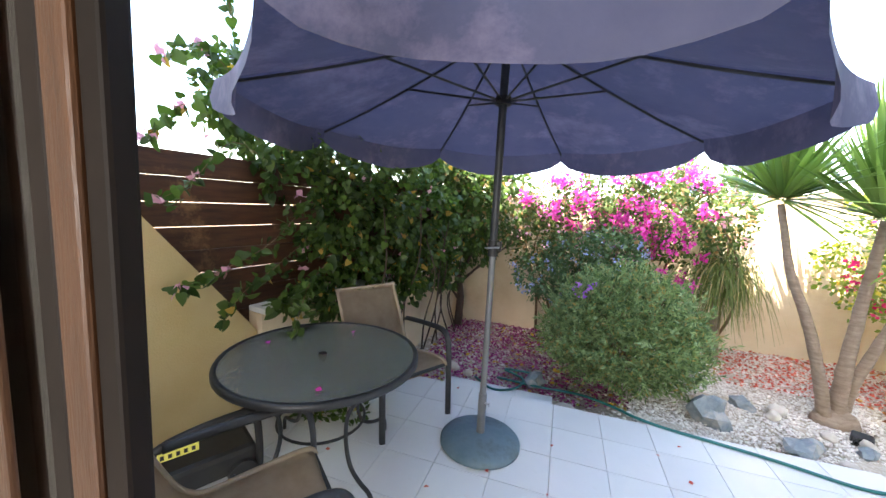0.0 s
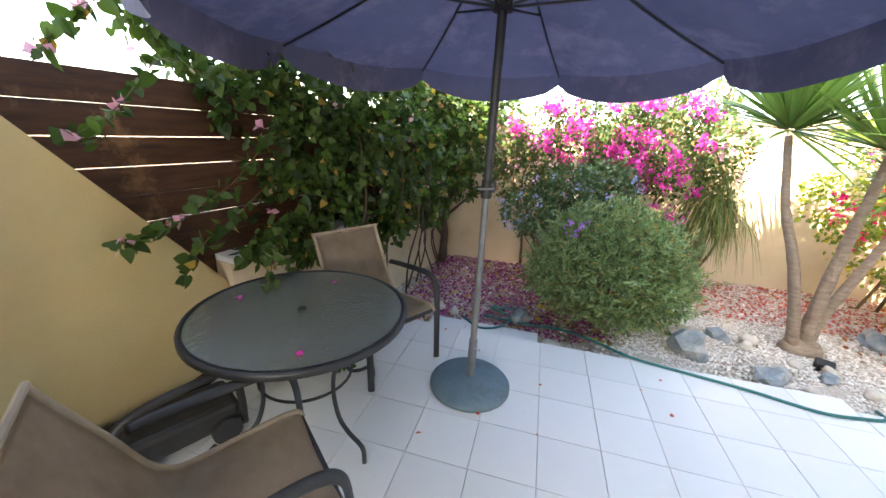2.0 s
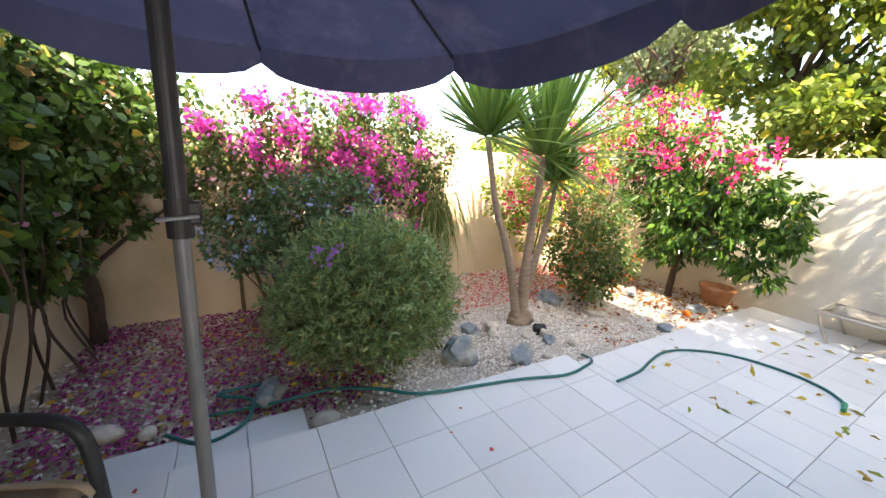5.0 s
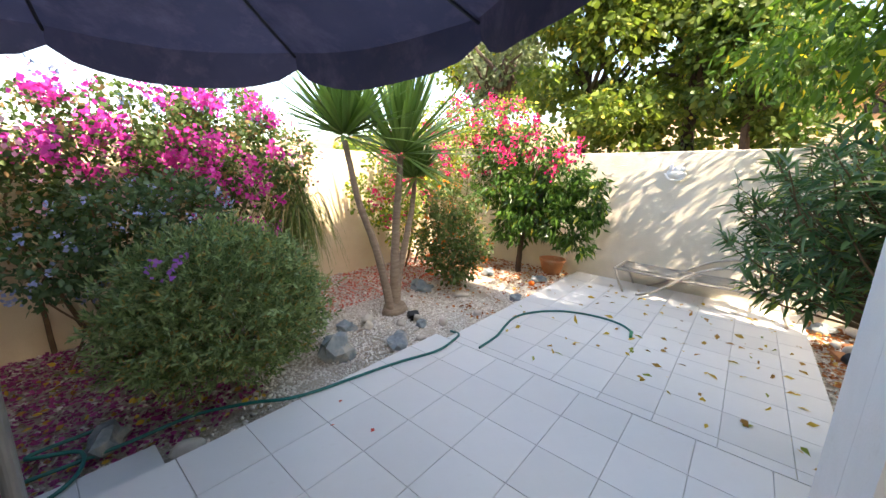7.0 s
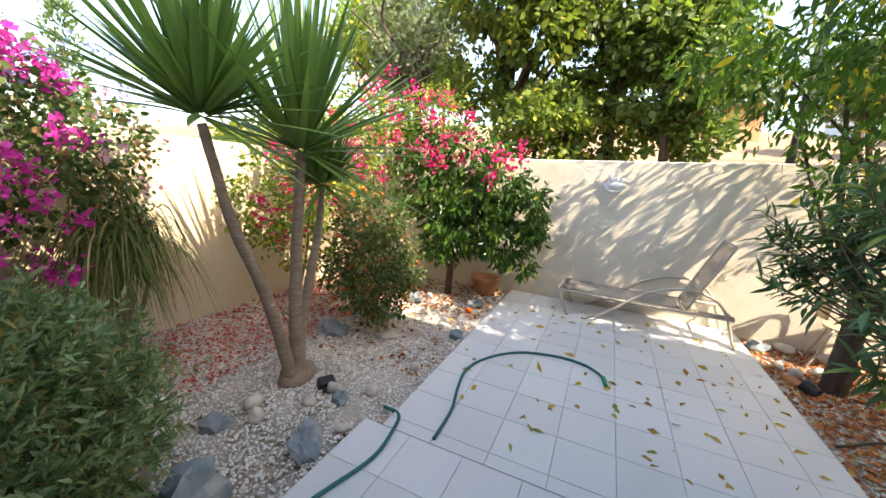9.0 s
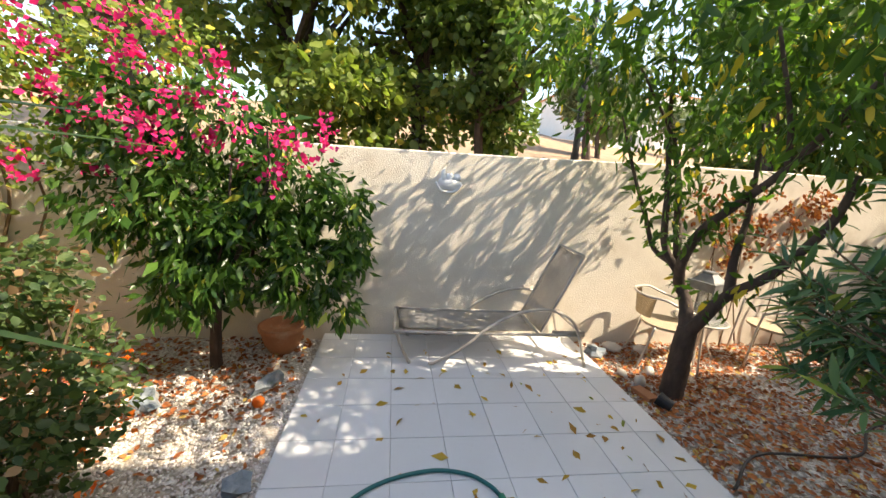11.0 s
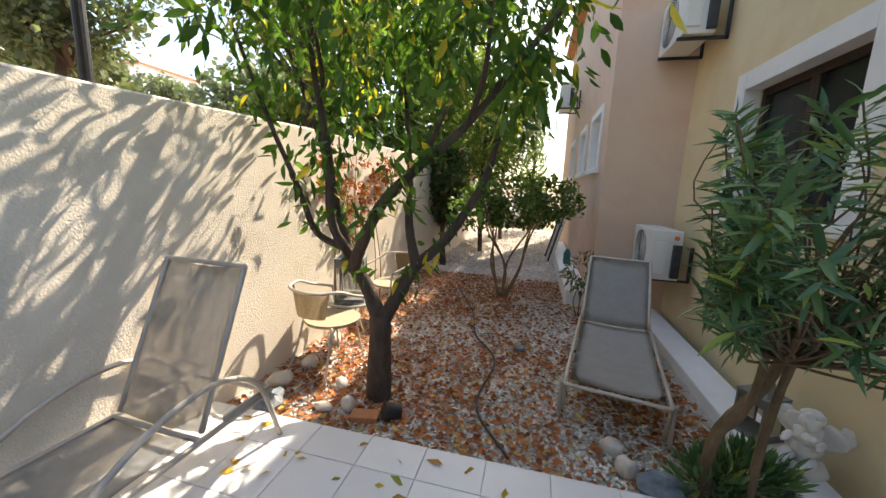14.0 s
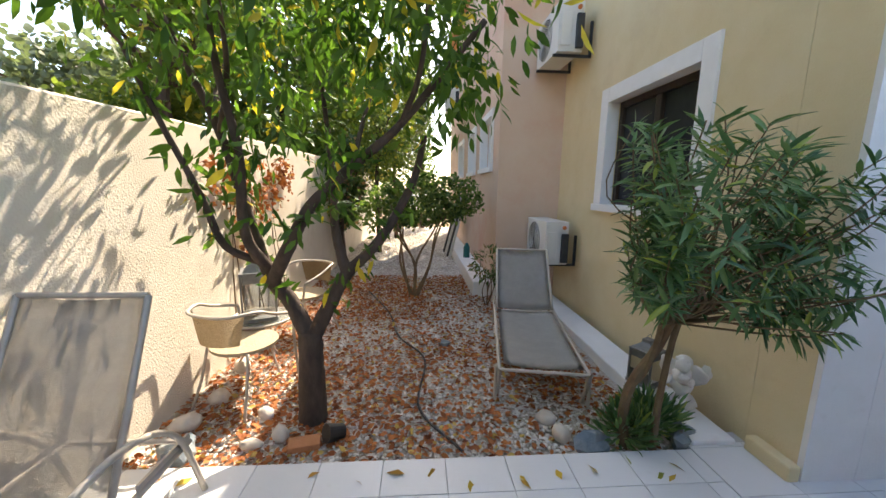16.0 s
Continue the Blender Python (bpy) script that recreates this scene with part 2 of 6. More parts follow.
for mm_, share_ in ((MESH, 0.22),):
    mn_, ml_ = mm_.node_tree.nodes, mm_.node_tree.links
    tp_, mx_ = mn_.new("ShaderNodeBsdfTransparent"), mn_.new("ShaderNodeMixShader")
    mx_.inputs[0].default_value = share_
    ml_.new(mn_["Principled BSDF"].outputs[0], mx_.inputs[1])
    ml_.new(tp_.outputs[0], mx_.inputs[2])
    ml_.new(mx_.outputs[0], mn_["Material Output"].inputs[0])
rn_, rl_ = RIPPLED.node_tree.nodes, RIPPLED.node_tree.links
old_ = rn_["Material Output"].inputs[0].links[0].from_socket
df_, mx_ = rn_.new("ShaderNodeBsdfDiffuse"), rn_.new("ShaderNodeMixShader")
df_.inputs[0].default_value = (0.50, 0.53, 0.48, 1)
mx_.inputs[0].default_value = 0.16
rl_.new(old_, mx_.inputs[1])
rl_.new(df_.outputs[0], mx_.inputs[2])
rl_.new(mx_.outputs[0], rn_["Material Output"].inputs[0])
L_VINE = leafy("vine_leaf", (0.026, 0.055, 0.013), (0.085, 0.145, 0.030), (0.42, 0.27, 0.06), 0.03)
L_SHRUB = leafy("shrub_leaf", (0.035, 0.072, 0.022), (0.11, 0.16, 0.05), (0.30, 0.19, 0.10), 0.14)
L_BUSH = leafy("fine_bush_leaf", (0.070, 0.132, 0.056), (0.31, 0.41, 0.20), (0.36, 0.27, 0.10), 0.07, rough=0.55, through_share=0.25)
L_PLUMB = leafy("plumbago_leaf", (0.035, 0.080, 0.038), (0.12, 0.195, 0.095), (0.22, 0.16, 0.08), 0.04, rough=0.5, through_share=0.3)
L_LEMON = leafy("glossy_leaf", (0.018, 0.055, 0.012), (0.075, 0.15, 0.024), (0.36, 0.38, 0.06), 0.03, rough=0.3)
L_PEACH = leafy("peach_leaf", (0.030, 0.075, 0.012), (0.105, 0.19, 0.030), (0.55, 0.42, 0.05), 0.07, through_share=0.45)
L_OLEANDER = leafy("oleander_leaf", (0.040, 0.105, 0.046), (0.15, 0.25, 0.095), (0.30, 0.36, 0.07), 0.07, rough=0.33, through_share=0.2)
L_YUCCA = leafy("yucca_blade", (0.09, 0.16, 0.04), (0.22, 0.33, 0.09), None, rough=0.45, through_share=0.25)
L_GRASS = leafy("drooping_blade", (0.07, 0.115, 0.03), (0.17, 0.21, 0.06), (0.36, 0.30, 0.14), 0.15, through_share=0.25)
L_TREE = leafy("tree_leaf", (0.038, 0.080, 0.020), (0.15, 0.21, 0.055), None, through_share=0.4)
# tree leaf made yellower and brighter, with sunlight put into its colour
L_SUNLIT = leafy("sunlit_tree_leaf", (0.060, 0.105, 0.022), (0.19, 0.235, 0.05), (0.42, 0.36, 0.06), 0.05, through_share=0.4)
L_GREY = leafy("olive_leaf", (0.08, 0.105, 0.06), (0.19, 0.22, 0.13), None)
L_BRIGHT = leafy("sunny_leaf", (0.09, 0.15, 0.03), (0.24, 0.30, 0.06), (0.5, 0.42, 0.06), 0.1, through_share=0.4)
F_MAGENTA = leafy("magenta_bract", (0.55, 0.025, 0.30), (0.80, 0.10, 0.50), None, rough=0.6, through_share=0.45, glow=1.1)
F_RED = leafy("crimson_bract", (0.66, 0.012, 0.13), (0.82, 0.05, 0.24), None, rough=0.6, through_share=0.45, glow=1.1)
F_PALE = leafy("pale_pink_bract", (0.70, 0.30, 0.42), (0.80, 0.48, 0.55), None, rough=0.6, through_share=0.45, glow=1.1)
F_BLUE = leafy("pale_blue_petal", (0.26, 0.33, 0.70), (0.40, 0.46, 0.80), None, rough=0.6, glow=1.1)
F_VIOLET = leafy("violet_petal", (0.36, 0.13, 0.55), (0.50, 0.22, 0.65), None, rough=0.6, glow=1.1)
F_ORANGE = leafy("orange_petal", (0.75, 0.13, 0.01), (0.80, 0.22, 0.03), None, rough=0.6, glow=1.1)
P_PURPLE = leafy("fallen_bract", (0.17, 0.02, 0.09), (0.46, 0.08, 0.27), None, rough=0.8, through_share=0.1)
P_RED = leafy("fallen_red_petal", (0.45, 0.06, 0.05), (0.62, 0.16, 0.10), None, rough=0.8, through_share=0.1)
P_LEAF = leafy("dry_leaf", (0.20, 0.056, 0.019), (0.49, 0.18, 0.056), (0.56, 0.38, 0.11), 0.07, rough=0.8, through_share=0.1)
P_YELLOW = leafy("yellowed_leaf", (0.30, 0.14, 0.03), (0.62, 0.42, 0.06), (0.25, 0.28, 0.05), 0.15, rough=0.7, through_share=0.15)

# ---- building helpers ----
rng = np.random.default_rng(7)


def mesh_of(name, bm, mat, smooth=False):
    me = bpy.data.meshes.new(name)
    bmesh.ops.recalc_face_normals(bm, faces=bm.faces)
    bm.to_mesh(me)
    bm.free()
    for m in (mat if isinstance(mat, (list, tuple)) else [mat]):
        me.materials.append(m)
    if smooth:
        me.polygons.foreach_set("use_smooth", [True] * len(me.polygons))
    return me


def part(name, bm, mat, parent, label="", smooth=False):
    """One mesh object under a thing or part."""
    ob = new(name, mesh_of(name, bm, mat, smooth))
    ob.parent = parent
    return tagged(ob, label)


def thing(name, m, label, category, group="", kind=""):
    ob = new(name)
    ob.matrix_world = m
    ob.empty_display_size = 0.1
    return tagged(ob, label, category, group, kind)


def solid(name, bm, mat, label, category, group="", kind="", smooth=False, m=None):
    ob = new(name, mesh_of(name, bm, mat, smooth))
    if m is not None:
        ob.matrix_world = m
    return tagged(ob, label, category, group, kind)


def box(bm, x0, x1, y0, y1, z0, z1, bevel=0.0, m=None):
    r = bmesh.ops.create_cube(bm, size=1)
    vs = r["verts"]
    for v in vs:
        v.co = Vector((x0 + (v.co.x + 0.5) * (x1 - x0), y0 + (v.co.y + 0.5) * (y1 - y0), z0 + (v.co.z + 0.5) * (z1 - z0)))
    if m is not None:
        bmesh.ops.transform(bm, matrix=m, verts=vs)
    if bevel:
        es = list({e for v in vs for e in v.link_edges})
        bmesh.ops.bevel(bm, geom=es, offset=bevel, segments=2, profile=0.5, affect="EDGES")
    return bm


def cyl(bm, a, b, r0, r1=None, n=12):
    """A round bar from a to b."""
    a, b = Vector(a), Vector(b)
    d = b - a
    q = d.to_track_quat("Z", "Y").to_matrix().to_4x4()
    bmesh.ops.create_cone(bm, cap_ends=True, segments=n, radius1=r0, radius2=r0 if r1 is None else r1, depth=d.length,
                          matrix=Matrix.Translation((a + b) / 2) @ q)
    return bm


def smooth_line(pts, steps=6):
    """Catmull-Rom through the points."""
    p = [np.array(q, float) for q in pts]
    p = [2 * p[0] - p[1]] + p + [2 * p[-1] - p[-2]]
    out = []
    for i in range(1, len(p) - 2):
        for k in range(steps):
            t = k / steps
            out.append(0.5 * (2 * p[i] + (p[i + 1] - p[i - 1]) * t + (2 * p[i - 1] - 5 * p[i] + 4 * p[i + 1] - p[i + 2]) * t * t
                              + (3 * p[i] - p[i - 1] - 3 * p[i + 1] + p[i + 2]) * t ** 3))
    out.append(p[-2])
    return out


def tube(bm, pts, r0, r1=None, n=8, steps=6, flat=1.0, rough=0.0):
    """A bent tube along a smooth line, tapering from r0 to r1."""
    line = smooth_line(pts, steps) if steps > 1 else [np.array(q, float) for q in pts]
    r1 = r0 if r1 is None else r1
    rings, up = [], Vector((0.13, 0.21, 0.97))
    for i, c in enumerate(line):
        d = Vector(line[min(i + 1, len(line) - 1)] - line[max(i - 1, 0)]).normalized()
        if abs(d.dot(up)) > 0.98:
            up = Vector((0.97, 0.2, 0.1))
        s = d.cross(up).normalized()
        u = s.cross(d)
        up = u
        r = r0 + (r1 - r0) * i / (len(line) - 1)
        ring = []
        for k in range(n):
            a = 2 * math.pi * k / n
            rr = r * (1 + rough * (rng.random() - 0.5))
            ring.append(bm.verts.new(Vector(c) + s * math.cos(a) * rr + u * math.sin(a) * rr * flat))
        rings.append(ring)
    for a, b in zip(rings, rings[1:]):
        for k in range(n):
            bm.faces.new((a[k], a[(k + 1) % n], b[(k + 1) % n], b[k]))
    bm.faces.new(rings[0][::-1])
    bm.faces.new(rings[-1])
    return bm


def rounded(bm, centre, size, sub=2, uneven=0.15, seed=0.0):
    """A lumpy boulder or lump."""
    r = bmesh.ops.create_icosphere(bm, subdivisions=sub, radius=1)
    for v in r["verts"]:
        k = 1 + uneven * noise.noise(v.co * 1.3 + Vector((seed, seed * 1.7, 0))) * 2
        v.co = Vector(centre) + Vector((v.co.x * size[0], v.co.y * size[1], v.co.z * size[2])) * k
    return bm


def sheet(verts, faces, name, mat, parent=None, label="", category="", kind=""):
    """A mesh from arrays made by rule."""
    me = bpy.data.meshes.new(name)
    v = np.asarray(verts, np.float32)
    f = np.asarray(faces, np.int32)
    me.vertices.add(len(v))
    me.vertices.foreach_set("co", v.ravel())
    me.loops.add(f.size)
    me.loops.foreach_set("vertex_index", f.ravel())
    me.polygons.add(len(f))
    me.polygons.foreach_set("loop_start", np.arange(len(f), dtype=np.int32) * f.shape[1])
    me.update(calc_edges=True)
    me.materials.append(mat)
    ob = new(name, me)
    if parent is not None:
        ob.parent = parent
    return tagged(ob, label, category, "", kind)


OVAL = (np.array([(0, 0, 0), (0.30, 0.25, 0.05), (0.33, 0.58, 0.04), (0, 1, -0.06), (-0.33, 0.58, 0.04), (-0.30, 0.25, 0.05), (0, 0.45, -0.03)]),
        np.array([(0, 1, 6), (1, 2, 6), (2, 3, 6), (3, 4, 6), (4, 5, 6), (5, 0, 6)]))
HEART = (np.array([(0, 0, 0), (0.22, -0.10, 0.04), (0.44, 0.06, 0.08), (0.46, 0.32, 0.07), (0.27, 0.68, 0.02), (0, 1, -0.10), (-0.27, 0.68, 0.02), (-0.46, 0.32, 0.07), (-0.44, 0.06, 0.08), (-0.22, -0.10, 0.04), (0, 0.45, -0.03)]),
         np.array([(k, (k + 1) % 10, 10) for k in range(10)]))
LANCE = (np.array([(0, 0, 0), (0.12, 0.4, 0.03), (0, 1, -0.14), (-0.12, 0.4, 0.03), (0, 0.45, -0.02)]),
         np.array([(0, 1, 4), (1, 2, 4), (2, 3, 4), (3, 0, 4)]))
LONG = (np.array([(0, 0, 0), (0.09, 0.3, 0.02), (0.085, 0.65, -0.03), (0, 1, -0.16), (-0.085, 0.65, -0.03), (-0.09, 0.3, 0.02), (0, 0.5, -0.03)]),
        np.array([(0, 1, 6), (1, 2, 6), (2, 3, 6), (3, 4, 6), (4, 5, 6), (5, 0, 6)]))
PETAL = (np.array([(0, 0, 0), (0.42, 0.5, 0.12), (0, 1, 0.0), (-0.42, 0.5, 0.12)]), np.array([(0, 1, 2), (0, 2, 3)]))


def scatter(shape, at, way, size, wide=1.0, roll=math.pi):
    """Leaves of a shape at points, along ways, as arrays of vertices and faces."""
    t, f = shape
    n = len(at)
    way = way / np.maximum(np.linalg.norm(way, axis=1, keepdims=True), 1e-6)
    ref = np.tile((0.0, 0.0, 1.0), (n, 1)) + rng.normal(0, 0.35, (n, 3))
    side = np.cross(way, ref)
    side /= np.maximum(np.linalg.norm(side, axis=1, keepdims=True), 1e-6)
    up = np.cross(side, way)
    a = rng.uniform(-roll, roll, (n, 1))
    s2 = side * np.cos(a) + up * np.sin(a)
    u2 = -side * np.sin(a) + up * np.cos(a)
    size = np.broadcast_to(np.asarray(size, float).reshape(-1, 1, 1), (n, 1, 1))
    v = at[:, None, :] + size * (t[None, :, 0:1] * wide * s2[:, None, :] + t[None, :, 1:2] * way[:, None, :] + t[None, :, 2:3] * u2[:, None, :])
    faces = f[None] + (np.arange(n) * len(t))[:, None, None]
    return v.reshape(-1, 3), faces.reshape(-1, 3)


def in_blobs(blobs, count, shell=0.55):
    """Points in a union of ellipsoids (x, y, z, rx, ry, rz), thicker near the outside, and the ways out of them."""
    b = np.array(blobs, float)
    vol = b[:, 3] * b[:, 4] * b[:, 5]
    pick = rng.choice(len(b), count, p=vol ** 0.8 / (vol ** 0.8).sum())
    d = rng.normal(size=(count, 3))
    d /= np.linalg.norm(d, axis=1, keepdims=True)
    r = (shell + (1 - shell) * rng.random((count, 1)) ** 0.6) * (1 + 0.10 * rng.normal(size=(count, 1)))
    at = b[pick, :3] + d * r * b[pick, 3:]
    return at, d


def ragged(at, way, cell=0.22, keep=0.72, seed=0.0):
    """Drop whole small patches of points, so that a crown has gaps."""
    k = np.array([noise.noise(Vector(p) / cell + Vector((seed, 0, 0))) for p in at])
    sel = k > np.quantile(k, 1 - keep)
    return at[sel], way[sel]


def crown(name, parent, shape, mat, blobs, count, size, wide=1.0, shell=0.5, out=0.8, droop=0.3, cell=0.22, keep=0.75, label="", vary=0.3, lo=None, hi=None):
    at, d = in_blobs(blobs, count, shell)
    at, d = ragged(at, d, cell, keep, rng.random() * 50)
    if lo is not None:
        ok = np.all((at > np.array(lo)) & (at < np.array(hi)), axis=1)
        at, d = at[ok], d[ok]
    way = d * out + rng.normal(0, 0.6, d.shape) + np.array((0, 0, -droop))
    v, f = scatter(shape, at, way, size * (1 + vary * rng.normal(size=len(at))).clip(0.4, 1.8), wide)
    return sheet(v, f, name, mat, parent, label, kind="stuff")


def blossoms(name, parent, mat, centres, per, spread, size, label=""):
    """Clusters of small petals round centres."""
    c = np.repeat(np.array(centres, float), per, axis=0)
    at = c + rng.normal(0, spread, c.shape)
    way = rng.normal(size=at.shape) + np.array((0, -0.2, 0.3))
    v, f = scatter(PETAL, at, way, size * rng.uniform(0.7, 1.3, len(at)))
    return sheet(v, f, name, mat, parent, label, kind="stuff")


def stems(bm, roots, tips, r0, r1, bend=0.15, n=5):
    for a, b in zip(roots, tips):
        a, b = np.array(a, float), np.array(b, float)
        m1 = a + (b - a) * 0.35 + rng.normal(0, bend, 3) * np.array((1, 1, 0.3))
        m2 = a + (b - a) * 0.7 + rng.normal(0, bend, 3) * np.array((1, 1, 0.3))
        tube(bm, [a, m1, m2, b], r0, r1, n=n, steps=4, rough=0.15)
    return bm

# ---- the large structure ----
S = 0.333
WALL_X = 5.2          # boundary wall at the end of the terrace
BACK_Y = 3.4          # boundary wall behind the flower bed
FRONT_Y = -1.4        # garden face of the house
SIDE_X = 1.62         # side face of the house


def left_x(y):
    """The left boundary, slightly askew."""
    return -2.0 + 0.165 * max(y, 0.0)


def bed_z(x, y):
    """Height of the planted bed."""
    low = max(0.0, min(1.0, (0.7 - x) / 0.7)) if y > 0 else 0.0
    return -0.06 - 0.13 * low


# ground: one sheet to the horizon, and the raised bank beyond the end wall
bm = bmesh.new()
box(bm, -900, 900, -900, 900, -0.6, -0.3)
solid("ground", bm, EARTH, "dry brown earth around the garden", "ground", kind="structure")
gx, gy = np.meshgrid(np.linspace(5.5, 60, 90), np.linspace(-55, 60, 120), indexing="ij")
gz = 1.45 + 0.15 * (gx - 5.5) + 0.25 * np.sin(gx * 0.35 + gy * 0.2) * np.clip((gx - 6) / 8, 0, 1) - 0.25 * np.clip((-gy - 3) / 6, 0, 3)
idx = np.arange(90 * 120).reshape(90, 120)
quads = np.stack([idx[:-1, :-1], idx[1:, :-1], idx[1:, 1:], idx[:-1, 1:]], -1).reshape(-1, 4)
sheet(np.stack([gx, gy, gz], -1).reshape(-1, 3), quads, "bank", EARTH, None, "bare dry bank of pale earth behind the wall", "bank", "structure")

# soil under the beds
for nm, x0, x1, y0, y1, nx, ny in (("flower_bed", -2.05, 5.2, 0.80, 3.4, 40, 16), ("side_yard", 1.2, 5.2, -14.0, -1.6, 24, 50)):
    gx, gy = np.meshgrid(np.linspace(x0, x1, nx), np.linspace(y0, y1, ny), indexing="ij")
    gz = np.vectorize(bed_z)(gx, gy) - 0.012 + 0.012 * np.random.default_rng(3).normal(size=gx.shape)
    idx = np.arange(nx * ny).reshape(nx, ny)
    quads = np.stack([idx[:-1, :-1], idx[1:, :-1], idx[1:, 1:], idx[:-1, 1:]], -1).reshape(-1, 4)
    sheet(np.stack([gx, gy, gz], -1).reshape(-1, 3), quads, nm, GRAVELBED, None, "fine gravel and soil under the stones and fallen leaves", "soil", "structure")

# boundary walls
bm = bmesh.new()
rows_ = [[bm.verts.new(p) for p in ((x, y, -0.4), (x, y, z - 0.012), (x + 0.012, y, z), (x + 0.21, y, z), (x + 0.22, y, z - 0.012), (x + 0.22, y, -0.4))]
         for y, x, z in ((3.65, 5.21, 1.75), (0.6, 5.20, 1.785), (-1.2, 5.19, 1.825), (-2.7, 5.17, 1.875), (-4.7, 5.15, 1.90), (-9.2, 5.12, 1.98), (-14.0, 5.10, 2.05))]
for p_, q_ in zip(rows_, rows_[1:]):
    for k in range(6):
        bm.faces.new((p_[k], p_[(k + 1) % 6], q_[(k + 1) % 6], q_[k]))
bm.faces.new(rows_[0]), bm.faces.new(rows_[-1][::-1])
wall_east = solid("wall_east", bm, CREAM, "cream rendered boundary wall in dappled sun", "wall", kind="structure")
bm = bmesh.new()
box(bm, -1.75, WALL_X - 0.004, BACK_Y, BACK_Y + 0.2, -0.4, 1.70, 0.015)
wall_north = solid("wall_north", bm, OCHRE, "cream rendered boundary wall behind the flower bed", "wall", kind="structure")
bm = bmesh.new()
a = Vector((left_x(0.02), 0.02, 0))
b = Vector((left_x(BACK_Y), BACK_Y - 0.004, 0))
d = (b - a).normalized()
s = Vector((-d.y, d.x, 0))
vs = []
for z in (-0.4, 0.72):
    vs.append([bm.verts.new(p + Vector((0, 0, z))) for p in (a, b, b + s * 0.2, a + s * 0.2)])
bm.faces.new(vs[0][::-1]), bm.faces.new(vs[1])
for k in range(4):
    bm.faces.new((vs[0][k], vs[0][(k + 1) % 4], vs[1][(k + 1) % 4], vs[1][k]))
wall_west = solid("wall_west", bm, OCHRE, "low cream wall under the board fence", "wall", kind="structure")
bm = bmesh.new()
vs = []
for z in (0.724, 0.762):
    vs.append([bm.verts.new(p + Vector((0, 0, z))) for p in (a - s * 0.03, b - s * 0.03, b + s * 0.16, a + s * 0.16)])
bm.faces.new(vs[0][::-1]), bm.faces.new(vs[1])
for k in range(4):
    bm.faces.new((vs[0][k], vs[0][(k + 1) % 4], vs[1][(k + 1) % 4], vs[1][k]))
solid("wall_coping", bm, WHITE, "white painted coping on the low wall", "coping", kind="structure")

# sloping parapet wall beside the table
bm = bmesh.new()
prof = [(FRONT_Y - 0.3, -0.35), (FRONT_Y - 0.3, 1.78), (-0.98, 1.76), (0.02, 0.60), (0.02, -0.35)]
fa = [bm.verts.new((-2.03, y, z)) for y, z in prof]
fb = [bm.verts.new((-2.11, y, z)) for y, z in prof]
bm.faces.new(fa), bm.faces.new(fb[::-1])
for k in range(5):
    bm.faces.new((fa[k], fb[k], fb[(k + 1) % 5], fa[(k + 1) % 5]))
bmesh.ops.bevel(bm, geom=[e for e in bm.edges], offset=0.01, segments=2, affect="EDGES")
solid("wall_sloping", bm, YELLOW, "yellow rendered parapet wall with a steep sloping top", "wall", kind="structure")
bm = bmesh.new()
box(bm, -2.028, -2.012, FRONT_Y, 0.02, 0.0, 0.09)
solid("baseboard", bm, WOODDARK, "dark skirting strip along the sloping wall", "skirting", kind="structure")

# terrace slab and its tiles
bm = bmesh.new()
box(bm, -2.03, 6 * S, -1.80, 0.99, -0.30, -0.012)
floor_near = solid("floor_terrace", bm, GROUT, "grey grout and slab of the tiled terrace", "floor", kind="structure")
bm = bmesh.new()
box(bm, 6 * S + 0.001, WALL_X - 0.002, -1.66, 0.865, -0.30, -0.012)
floor_far = solid("floor_patio", bm, GROUT, "grey grout and slab of the tiled patio", "floor", kind="structure")
bm = bmesh.new()
box(bm, -1.02, -0.01, 0.992, 1.40, -0.30, -0.158)
floor_step = solid("floor_step", bm, GROUT, "tiled step down into the flower bed", "step", kind="structure")

# house: walls, with openings cut by building round them
def wall_piece(name, x0, x1, y0, y1, z0, z1, mat, label):
    b_ = bmesh.new()
    box(b_, x0, x1, y0, y1, z0, z1)
    return solid(name, b_, mat, label, "wall", kind="structure")


EAVE = 5.35
DOOR_L, DOOR_R, DOOR_T = -1.72, 1.05, 2.25
wall_piece("wall_front_left", -2.2, DOOR_L, FRONT_Y - 0.32, FRONT_Y, -0.3, DOOR_T, WHITE, "white rendered house wall beside the door")
wall_piece("wall_front_right", DOOR_R, SIDE_X - 0.30, FRONT_Y - 0.32, FRONT_Y, -0.3, DOOR_T, WHITE, "white rendered house wall beside the door")
wall_piece("wall_corner", SIDE_X - 0.298, SIDE_X, FRONT_Y - 0.32, FRONT_Y - 0.031, -0.3, EAVE, HOUSE, "pale yellow rendered corner of the house")
wall_piece("wall_corner_skin", SIDE_X - 0.298, SIDE_X, FRONT_Y - 0.03, FRONT_Y, -0.3, EAVE, WHITE, "white rendered front skin of the house corner")
wall_piece("wall_front_top", -6.0, SIDE_X - 0.30, FRONT_Y - 0.32, FRONT_Y, DOOR_T + 0.001, EAVE, WHITE, "white rendered house wall above the door")
WY0, WY1, WZ0, WZ1 = -3.65, -2.42, 1.30, 2.33
wall_piece("wall_side_front", SIDE_X - 0.25, SIDE_X, WY1, FRONT_Y - 0.322, -0.3, EAVE, HOUSE, "pale yellow rendered side wall of the house")
wall_piece("wall_side_sill", SIDE_X - 0.25, SIDE_X, WY0, WY1 - 0.001, -0.3, WZ0, HOUSE, "pale yellow rendered wall under the window")
